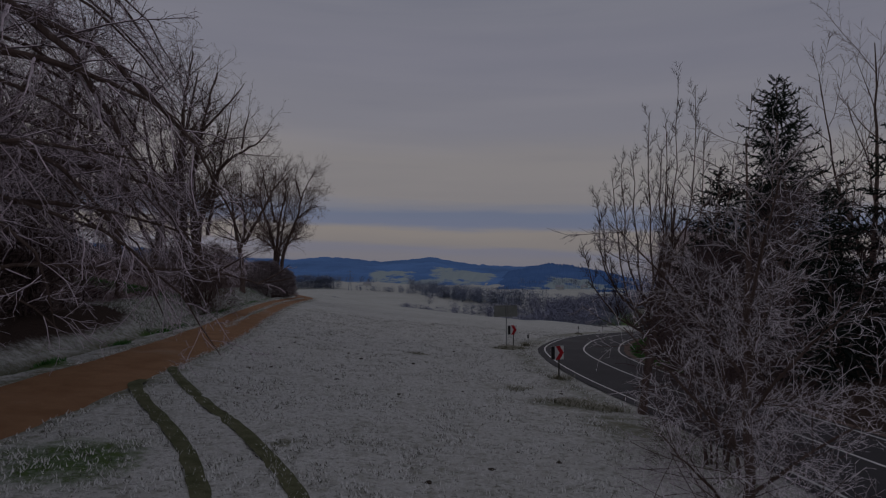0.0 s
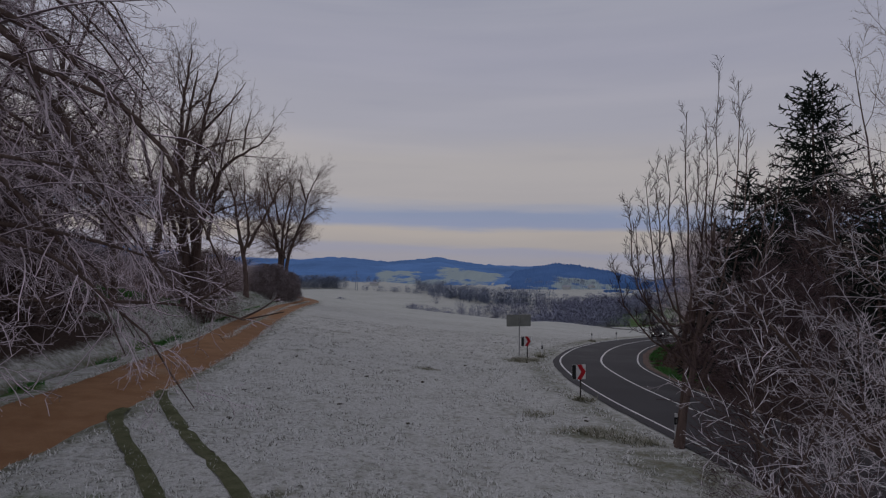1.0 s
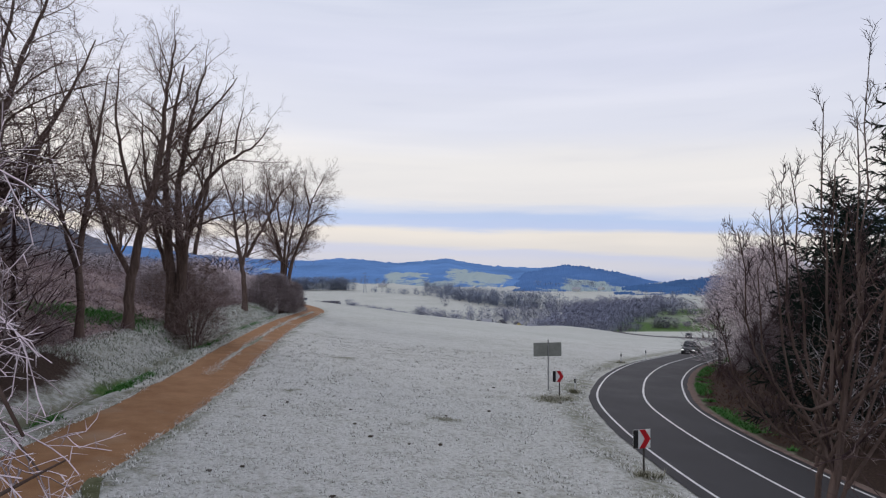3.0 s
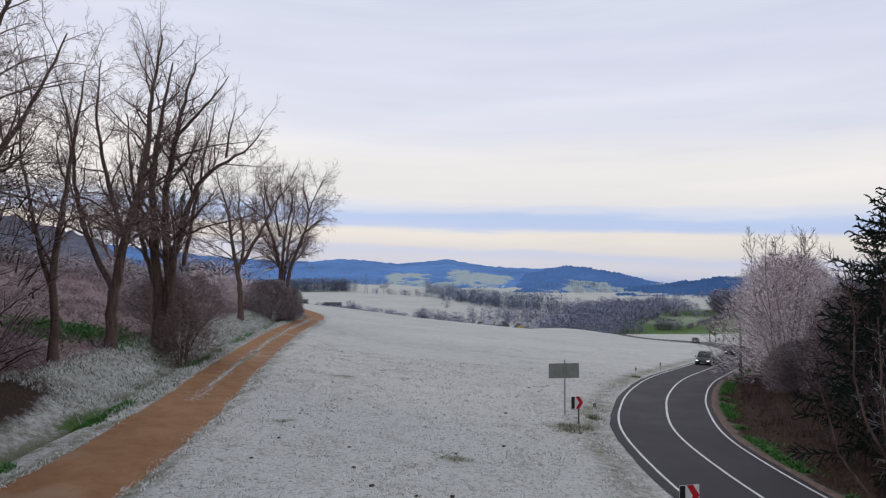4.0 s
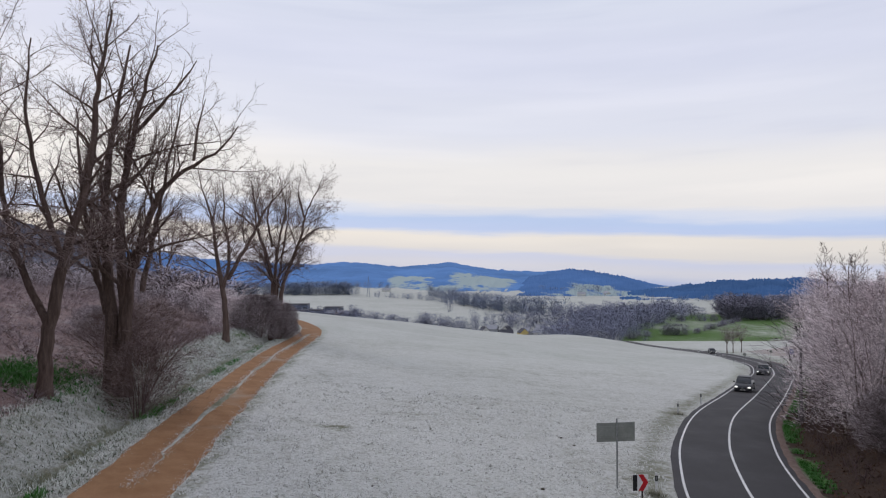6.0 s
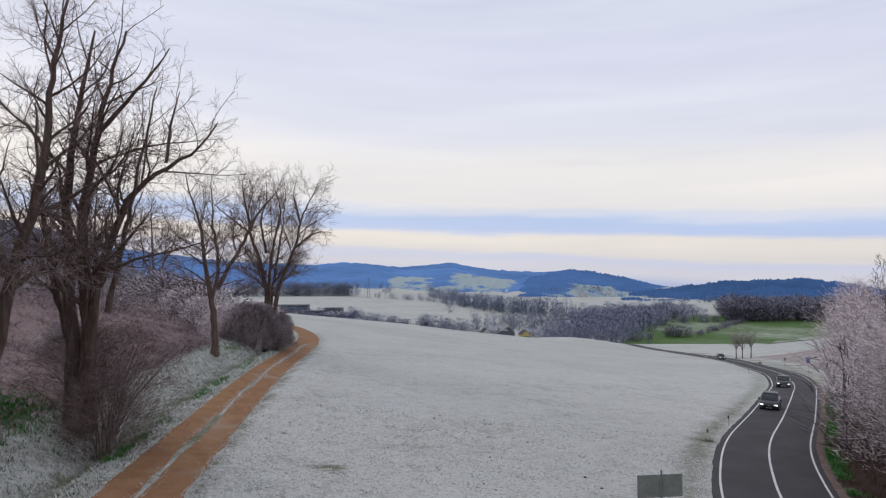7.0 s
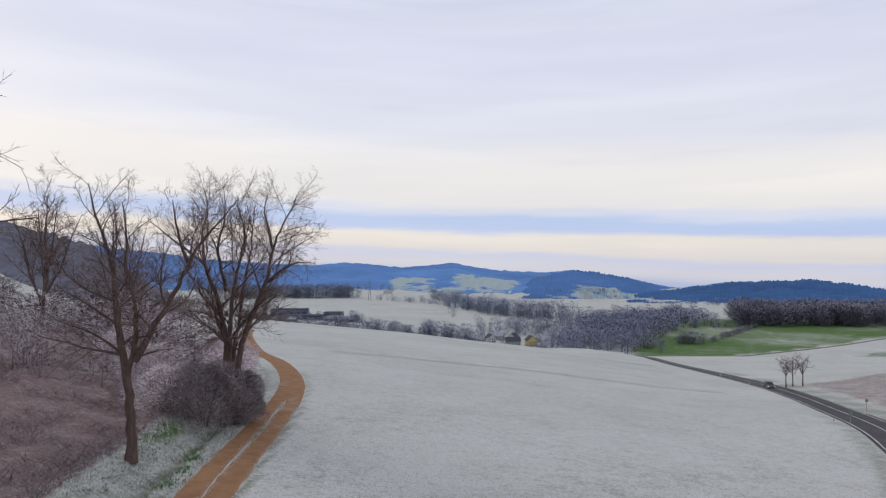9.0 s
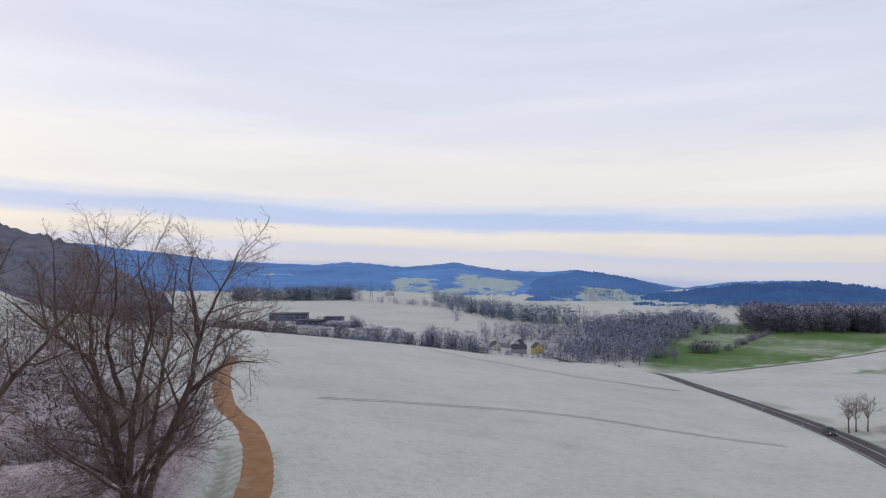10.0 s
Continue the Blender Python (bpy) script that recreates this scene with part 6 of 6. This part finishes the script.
    part("grille", bm_mesh("grille", lambda b: box(b, 0, -2.10, 0.56, 0.86, 0.06, 0.18, 0.02), BLACK), e)
    part("badge", bm_mesh("badge", lambda b: box(b, 0, -2.14, 0.62, 0.16, 0.03, 0.10, 0.015), STEEL), e)
    part("number_plate", bm_mesh("number_plate", lambda b: box(b, 0, -2.15, 0.42, 0.50, 0.02, 0.11, 0.004), WHITE), e, "plain white plate with a dark bar")
    part("plate_bar", bm_mesh("plate_bar", lambda b: box(b, 0, -2.163, 0.42, 0.38, 0.006, 0.06), BLACK), e)
    part("wiper", bm_mesh("wiper", lambda b: box(b, 0.1, -1.0, 1.03, 0.62, 0.03, 0.03, 0.008), BLACK), e)
    return e


def on_road(y, off):
    i = int(np.argmin(np.abs(ROAD_LINE[:, 1] - y)))
    d = ROAD_LINE[i + 1] - ROAD_LINE[i - 1]
    d = d / np.linalg.norm(d)
    x, yy = ROAD_LINE[i, 0] + d[1] * off, ROAD_LINE[i, 1] - d[0] * off
    return x, yy, -math.degrees(math.atan2(d[0], d[1]))


x, y, a = on_road(88.0, -1.5)
car(x, y, a, PAINT, "dark blue-black family car with lit headlamps driving down the road")
x, y, a = on_road(111.0, -1.4)
car(x, y, a, PAINT_GREY, "dark grey low car with lit headlamps further up the road", 0.92)
x, y, a = on_road(199.0, -1.3)
car(x, y, a, PAINT_GREY, "small dark car far along the straight road", 0.95)


# ---------------------------------------------------------------- the valley: woods, hedges, houses
def far_tree_mesh(seed, n=150, round_=0.42, trunk=0.10, fat=0.85):
    """A small bare tree of height 1, twigs as slender sheaves."""
    rng = random.Random(seed)
    V, F = [], []

    def shard(p, d, L, w):
        s = unit((d[1] + 0.01, -d[0], rng.gauss(0, 0.5)))
        b = len(V)
        V.extend([tuple(p[i] - s[i] * w for i in range(3)), tuple(p[i] + s[i] * w for i in range(3)), tuple(p[i] + d[i] * L for i in range(3))])
        F.append((b, b + 1, b + 2))
    for a in (0, 1.05, 2.1):
        c, s = math.cos(a) * 0.018, math.sin(a) * 0.018
        b = len(V)
        V.extend([(-c, -s, -0.03), (c, s, -0.03), (c * 0.4, s * 0.4, 0.7), (-c * 0.4, -s * 0.4, 0.7)])
        F.append((b, b + 1, b + 2, b + 3))
    for _ in range(n):
        a = rng.random() * 6.283
        r = rng.random() ** 0.5
        zc = trunk + (0.96 - trunk) * rng.random()
        mid = (trunk + 1.0) / 2
        prof = math.sqrt(max(0.03, 1 - ((zc - mid) / (0.52 - trunk * 0.4)) ** 2)) * round_
        p = (math.cos(a) * prof * r * 0.85, math.sin(a) * prof * r * 0.85, zc - 0.05)
        d = unit((math.cos(a) * (0.3 + 0.9 * r) + rng.gauss(0, 0.3), math.sin(a) * (0.3 + 0.9 * r) + rng.gauss(0, 0.3), 0.55 + rng.gauss(0, 0.4)))
        shard(p, d, (0.12 + 0.13 * rng.random()), (0.010 + 0.012 * rng.random()) * fat)
    return np.array(V), F


def plant(name, label, spots, mat, seed, variants=5, n=210, **kw):
    """Many far trees in one mesh. spots: x, y, height, width factor."""
    rng = random.Random(seed)
    kinds = [far_tree_mesh(seed * 10 + i, n, **kw) for i in range(variants)]
    V, F, base = [], [], 0
    for x, y, h, w in spots:
        v, f = kinds[rng.randrange(variants)]
        a = rng.random() * 6.283
        c, s = math.cos(a) * h * w, math.sin(a) * h * w
        q = np.stack([v[:, 0] * c - v[:, 1] * s + x, v[:, 0] * s + v[:, 1] * c + y, v[:, 2] * h + at_ground(x, y)], 1)
        V.append(q)
        F.extend([tuple(i + base for i in g) for g in f])
        base += len(v)
    me = bpy.data.meshes.new(name)
    me.from_pydata(np.concatenate(V).tolist(), [], F)
    me.materials.append(mat)
    return tagged(new(name, me), label, "trees", kind="stuff")


# valley twigs: cool haze of the distance mixed into bark and frost colours
WOOD_HAZE_GREY = frosted("hazed_wood_twigs", (0.225, 0.240, 0.325), (0.275, 0.292, 0.385), 0.7)
WOOD_HAZE_DARK = frosted("hazed_dark_wood_twigs", (0.195, 0.190, 0.240), (0.235, 0.228, 0.285), 0.7)
WOOD_HAZE_BLUE = frosted("hazed_distant_twigs", (0.20, 0.235, 0.325), (0.255, 0.295, 0.39), 0.7)
HEDGE = frosted("hedge_twigs", (0.085, 0.068, 0.066), (0.30, 0.27, 0.29), 0.8)
rng = random.Random(21)


def along(pts, n, spread, h, dh=0.3, w=1.0):
    P = np.array(pts, float)
    s = np.r_[0, np.cumsum(np.linalg.norm(np.diff(P, axis=0), axis=1))]
    out = []
    for _ in range(n):
        u = rng.random() * s[-1]
        out.append((float(np.interp(u, s, P[:, 0])) + rng.gauss(0, spread), float(np.interp(u, s, P[:, 1])) + rng.gauss(0, spread), h * (1 + rng.uniform(-dh, dh)), w * rng.uniform(0.85, 1.25)))
    return out


plant("valley_tree_belt", "belt of bare grey trees along the valley stream, tinted with haze", along([(-260, 640), (-105, 645), (-40, 632), (30, 622)], 130, 7, 14) + along([(-110, 628), (20, 612)], 60, 4, 6, 0.3, 1.3) + along([(25, 640), (60, 628), (120, 636)], 40, 5, 5), WOOD_HAZE_GREY, 31)
plant("stream_wood", "wood of bare grey-purple trees in the valley, haze in their colour", along([(112, 552), (150, 640), (205, 740), (290, 850)], 300, 24, 15) + along([(60, 760), (140, 720), (220, 820)], 170, 34, 13), WOOD_HAZE_GREY, 32, n=160, fat=1.0)
plant("hillside_wood", "dark leafless wood above the green meadow, tinted with haze", [(322 + 0.34 * (yy - 738) + 430 * rng.random() ** 1.2, yy, rng.uniform(17, 29), rng.uniform(0.9, 1.3)) for yy in [742 + 130 * rng.random() ** 1.3 for _ in range(470)]] + along([(207, 697), (255, 728), (325, 740)], 40, 4, 6, 0.3, 1.3), WOOD_HAZE_DARK, 33, n=140, fat=1.15)
plant("meadow_hedge", "dark hedge and bushes across the green meadow, tinted with haze", along([(228, 600), (280, 664), (336, 736)], 46, 2.0, 5, 0.3, 1.4) + along([(196, 590), (216, 592)], 16, 3.0, 9, 0.3, 1.1) + along([(150, 560), (185, 585)], 10, 3, 5, 0.3, 1.4), WOOD_HAZE_DARK, 34)
plant("far_tree_belt", "belt of trees beyond the valley fields, coloured blue-grey with haze", along([(-430, 1215), (-330, 1235), (-200, 1255)], 190, 13, 24, 0.2) + along([(-150, 1200), (-56, 1142), (14, 1034), (75, 892), (110, 860)], 130, 8, 9, 0.35) + along([(14, 1020), (75, 895), (130, 850)], 110, 13, 20, 0.25), WOOD_HAZE_BLUE, 35, n=120)
plant("far_groves", "small groves in the far fields, coloured blue-grey with haze", along([(250, 1450), (330, 1400)], 50, 24, 16) + along([(-320, 1640), (-160, 1600)], 40, 26, 13) + along([(-52, 1280), (14, 1100)], 40, 8, 20) + along([(360, 1120), (560, 1090), (800, 1150), (1100, 1200)], 150, 8, 10), WOOD_HAZE_BLUE, 36, n=120)
plant("field_edge_hedge", "hedge of bare bushes beyond the rough field", along([(-38, 114), (-48, 132), (-64, 152), (-96, 160), (-150, 150), (-220, 130)], 300, 2.2, 5.2, 0.35, 1.4), TWIG_LIGHT, 37, n=160, fat=0.6, trunk=0.05, round_=0.55)
plant("frosted_scrub", "low scrub white with hoar frost beyond the bend of the track", [(-33 - 34 * rng.random() - 0.25 * (yy - 100), yy, rng.uniform(1.8, 3.6), rng.uniform(1.1, 1.8)) for yy in [101 + 46 * rng.random() for _ in range(130)]], TWIG_LIGHT, 43, n=260, fat=0.34, trunk=0.0, round_=0.6)
plant("slope_hedge", "dark bushes on the frosted slope", along([(-150, 230), (-260, 330), (-380, 420)], 60, 6, 7, 0.35, 1.3) + along([(-120, 300), (-200, 420), (-300, 560)], 70, 8, 9, 0.35, 1.2) + along([(-235, 620), (-190, 600), (-165, 620)], 60, 14, 19, 0.3, 1.0), HEDGE, 38)
plant("slope_wood", "dark leafless wood on the slope beyond the rough field", [(-78 - 200 * rng.random(), 170 + 36 * rng.random() ** 2 + 90 * rng.random() ** 3, rng.uniform(5, 10), rng.uniform(0.9, 1.3)) for _ in range(190)], HEDGE, 42, n=200, fat=0.5, trunk=0.05)
plant("stream_bushes", "bare bushes at the foot of the frosted field", along([(-190, 560), (-120, 590), (-60, 600)], 60, 8, 9, 0.3, 1.2) + along([(-122, 760), (-104, 764)], 9, 4, 13, 0.3, 0.9) + along([(-230, 800), (-160, 790)], 12, 9, 9, 0.3, 1.0), WOOD_HAZE_GREY, 39)

plant("track_thicket", "dark leafless thicket behind the trees along the track", [(-23 - 26 * rng.random() ** 1.2, 14 + 27 * rng.random(), rng.uniform(7, 14), rng.uniform(0.7, 1.1)) for _ in range(64)] + [(-19.5 - 9 * rng.random(), 17 + 16 * rng.random(), rng.uniform(6, 11), rng.uniform(0.8, 1.1)) for _ in range(22)], TWIG_DARK, 40, n=620, fat=0.26, trunk=0.03, round_=0.45)
plant("road_thicket", "dark leafless thicket behind the roadside bushes", [(24 + 24 * rng.random(), 24 + 44 * rng.random(), rng.uniform(5, 9), rng.uniform(0.8, 1.2)) for _ in range(36)], HEDGE, 41, n=600, fat=0.22, trunk=0.03, round_=0.45)
for x, y, h in ((-3.8, 860, 16), (-132, 700, 17), (-124, 706, 13), (26, 700, 15), (-60, 1150, 14)):
    v, f = far_tree_mesh(int(400 + h), 220)
    me = bpy.data.meshes.new("crown")
    me.from_pydata((v * h).tolist(), [], f)
    me.materials.append(WOOD_HAZE_GREY)
    e = thing("lone_tree", x, y, at_ground(x, y), "lone bare grey tree standing in the valley field, tinted with haze", "tree", "lone valley trees")
    part("crown", me, e)
for i, (x, y, h) in enumerate(((79.6, 200.5, 7.4), (81.8, 201.5, 7.0), (84.0, 201.0, 7.8))):
    limbed_tree(x, y, [([(0, 0, 0), (0.1 * (i - 1), 0, h * 0.25), (0.05, 0, h * 0.5), (0, 0, h * 0.9)], 0.15, 0.03)] + [([(0, 0, h * 0.36), (0.9 * math.cos(j * 1.6 + i), 0.9 * math.sin(j * 1.6 + i), h * 0.58), (1.6 * math.cos(j * 1.6 + i), 1.6 * math.sin(j * 1.6 + i), h * 0.84)], 0.06, 0.02) for j in range(4)],
                300 + i, "small bare round-crowned tree in a row of three by the road", TWIG_LIGHT, coarser(LEVELS_TALL, 1.4, 1.15, 0.75), group="three trees by the road", name="roadside_tree", low=0.45)

WALLS = [simple("yellow_render", (0.62, 0.50, 0.20), (0.55, 0.43, 0.17), 0.6), simple("white_render", (0.62, 0.62, 0.60), (0.52, 0.52, 0.50), 0.6), simple("grey_render", (0.34, 0.35, 0.38), (0.26, 0.27, 0.30), 0.6)]
ROOFS = [simple("dark_roof_tiles", (0.055, 0.055, 0.07), (0.10, 0.10, 0.12), 1.5, 0.8), simple("frosted_roof", (0.30, 0.31, 0.35), (0.42, 0.43, 0.47), 1.0, 0.9), simple("red_roof_tiles", (0.20, 0.09, 0.065), (0.28, 0.15, 0.12), 1.5, 0.85)]
PANE = simple("window_glass", (0.02, 0.025, 0.035), (0.05, 0.06, 0.07), 1, 0.1, 0.6)


def house(x, y, turn, w, d, hw, hr, wall, roof, label, category="house"):
    e = thing("house", x, y, at_ground(x, y), label, category, "village houses", turn)

    def walls(bm):
        b = [bm.verts.new(p) for p in ((-w / 2, -d / 2, -1), (w / 2, -d / 2, -1), (w / 2, d / 2, -1), (-w / 2, d / 2, -1))]
        t = [bm.verts.new(p) for p in ((-w / 2, -d / 2, hw), (w / 2, -d / 2, hw), (w / 2, d / 2, hw), (-w / 2, d / 2, hw))]
        g = [bm.verts.new((0, -d / 2, hw + hr)), bm.verts.new((0, d / 2, hw + hr))]
        bm.faces.new((b[0], b[1], t[1], g[0], t[0]))
        bm.faces.new((b[2], b[3], t[3], g[1], t[2]))
        bm.faces.new((b[1], b[2], t[2], t[1]))
        bm.faces.new((b[3], b[0], t[0], t[3]))
        bmesh.ops.recalc_face_normals(bm, faces=bm.faces)
    part("wall", bm_mesh("wall", walls, wall), e)
    for s in (-1, 1):
        def slope(bm, s=s):
            o, k = 0.5, 0.22
            ex, ez = s * (w / 2 + o), hw - o * hr / (w / 2)
            pts = [(0, -d / 2 - o, hw + hr), (ex, -d / 2 - o, ez), (ex, d / 2 + o, ez), (0, d / 2 + o, hw + hr)]
            a = [bm.verts.new((p[0], p[1], p[2] + 0.02)) for p in pts]
            c = [bm.verts.new((p[0], p[1], p[2] + k)) for p in pts]
            bm.faces.new(a)
            bm.faces.new(c)
            for i in range(4):
                bm.faces.new((a[i], a[(i + 1) % 4], c[(i + 1) % 4], c[i]))
            bmesh.ops.recalc_face_normals(bm, faces=bm.faces)
        part("roof_slope", bm_mesh("roof_slope", slope, roof), e)
    part("chimney", bm_mesh("chimney", lambda b: box(b, w * 0.12, d * 0.15, hw + hr + 0.2, 0.7, 0.7, 1.6), WALLS[2]), e)
    for zz in (1.5, 4.0):
        if zz + 1 < hw + 0.6:
            for k in (-0.28, 0.05, 0.28):
                part("window", bm_mesh("window", lambda b: box(b, k * w, -d / 2 - 0.03, zz, 1.1, 0.1, 1.3), PANE), e)
    return e


house(74.5, 664, 12, 9.5, 10, 6.2, 4.2, WALLS[0], ROOFS[0], "yellow gabled house with a dark roof in the valley village")
for i, (x, y, a, w, d, wall, roof, lab) in enumerate((
        (56, 660, 95, 9, 14, 2, 0, "low house with a dark tiled roof in the valley village"), (33, 655, 20, 8, 9, 1, 0, "white gabled house with a dark roof in the valley village"),
        (92, 668, 60, 8, 10, 1, 1, "white house with a frosted roof in the valley village"), (104, 655, -20, 8, 11, 2, 1, "grey house with a frosted roof in the valley village"),
        (118, 662, 80, 9, 10, 1, 2, "white house with a red tiled roof in the valley village"), (82, 690, 40, 9, 11, 1, 1, "white house with a frosted roof in the valley village"),
        (98, 700, 100, 9, 12, 2, 1, "grey house with a frosted roof in the valley village"), (60, 696, -30, 8, 10, 1, 0, "white house with a dark roof in the valley village"),
        (116, 640, 30, 8, 9, 1, 1, "white house with a frosted roof beside the valley road"), (44, 690, 70, 9, 11, 2, 1, "grey house with a frosted roof in the valley village"),
        (270, 1290, 70, 10, 16, 1, 1, "white farmhouse with a frosted roof far up the valley"), (330, 1320, 20, 10, 14, 1, 1, "white farmhouse with a frosted roof far up the valley"),
        (-150, 1420, 80, 10, 18, 1, 1, "white farmhouse with a frosted roof far up the valley"))):
    house(x, y, a, w, d, 5.0, 3.6, WALLS[wall], ROOFS[roof], lab)

SHED = simple("blue_grey_cladding", (0.10, 0.12, 0.18), (0.17, 0.19, 0.25), 0.4, 0.7)


def factory(x, y, turn, w, d, h, label, saw=0):
    e = thing("factory_hall", x, y, at_ground(x, y), label, "factory", "works in the valley", turn)
    part("wall", bm_mesh("wall", lambda b: box(b, 0, 0, h / 2 - 1, w, d, h + 2), SHED), e)
    if saw:
        for i in range(saw):
            def tooth(bm, i=i):
                x0, x1 = -w / 2 + w * i / saw, -w / 2 + w * (i + 1) / saw
                a = [bm.verts.new(p) for p in ((x0, -d / 2, h), (x1, -d / 2, h), (x0 + (x1 - x0) * 0.5, -d / 2, h + 3.2))]
                c = [bm.verts.new((v.co.x, d / 2, v.co.z)) for v in a]
                bm.faces.new(a)
                bm.faces.new(c[::-1])
                for k in range(3):
                    bm.faces.new((a[k], c[k], c[(k + 1) % 3], a[(k + 1) % 3]))
                bmesh.ops.recalc_face_normals(bm, faces=bm.faces)
            part("roof_bay", bm_mesh("roof_bay", tooth, ROOFS[1]), e)
    else:
        part("roof", bm_mesh("roof", lambda b: box(b, 0, 0, h + 1.25, w + 1, d + 1, 0.5), ROOFS[0]), e)
    n = max(3, int(w / 7))
    for i in range(n):
        part("window", bm_mesh("window", lambda b: box(b, -w / 2 + w * (i + 0.5) / n, -d / 2 - 0.05, h * 0.55, w / n * 0.6, 0.12, 1.6), PANE), e)


# pylons take the haze-blue colour of the distant woods
def pylon(x, y, h):
    e = thing("power_pylon", x, y, at_ground(x, y), "grey lattice power pylon far across the valley", "pylon", "power pylons")
    for sx in (-1, 1):
        for sy in (-1, 1):
            part("leg", tube_mesh("leg", {(0, 2): [([(sx * 2.6, sy * 2.6, -0.5), (sx * 0.9, sy * 0.9, h * 0.62), (sx * 0.25, sy * 0.25, h)], [0.22, 0.18, 0.12])]}, (4,), WOOD_HAZE_BLUE), e)
    for z, w in ((0.62, 7.0), (0.76, 8.5), (0.90, 5.5)):
        part("crossarm", tube_mesh("crossarm", {(0, 2): [([(-w, 0, h * z), (0, 0, h * z + 0.9), (w, 0, h * z)], [0.10, 0.24, 0.10])]}, (4,), WOOD_HAZE_BLUE), e)
    braces = []
    for i in range(7):
        z0, z1 = h * 0.62 * i / 7, h * 0.62 * (i + 1) / 7
        w0, w1 = 2.6 - 1.7 * i / 7, 2.6 - 1.7 * (i + 1) / 7
        s = 1 if i % 2 else -1
        braces += [([(-s * w0, -w0, z0), (s * w1, -w1, z1)], [0.10, 0.10]), ([(-w0, -s * w0, z0), (-w1, s * w1, z1)], [0.10, 0.10])]
    part("bracing", tube_mesh("bracing", {(1, 1): braces}, (3, 3), WOOD_HAZE_BLUE), e)
    return e


pylon(-160, 1190, 40)
pylon(-330, 1130, 38)

factory(-214, 830, 6, 46, 22, 7.5, "long dark factory hall with a flat roof in the valley")
factory(-152, 800, -4, 22, 18, 7, "white and dark works building in the valley")
factory(-136, 772, -14, 38, 18, 3.2, "works hall with frosted saw-tooth roof bays", 6)
factory(-176, 784, -14, 30, 18, 4.2, "low works hall with a dark flat roof")
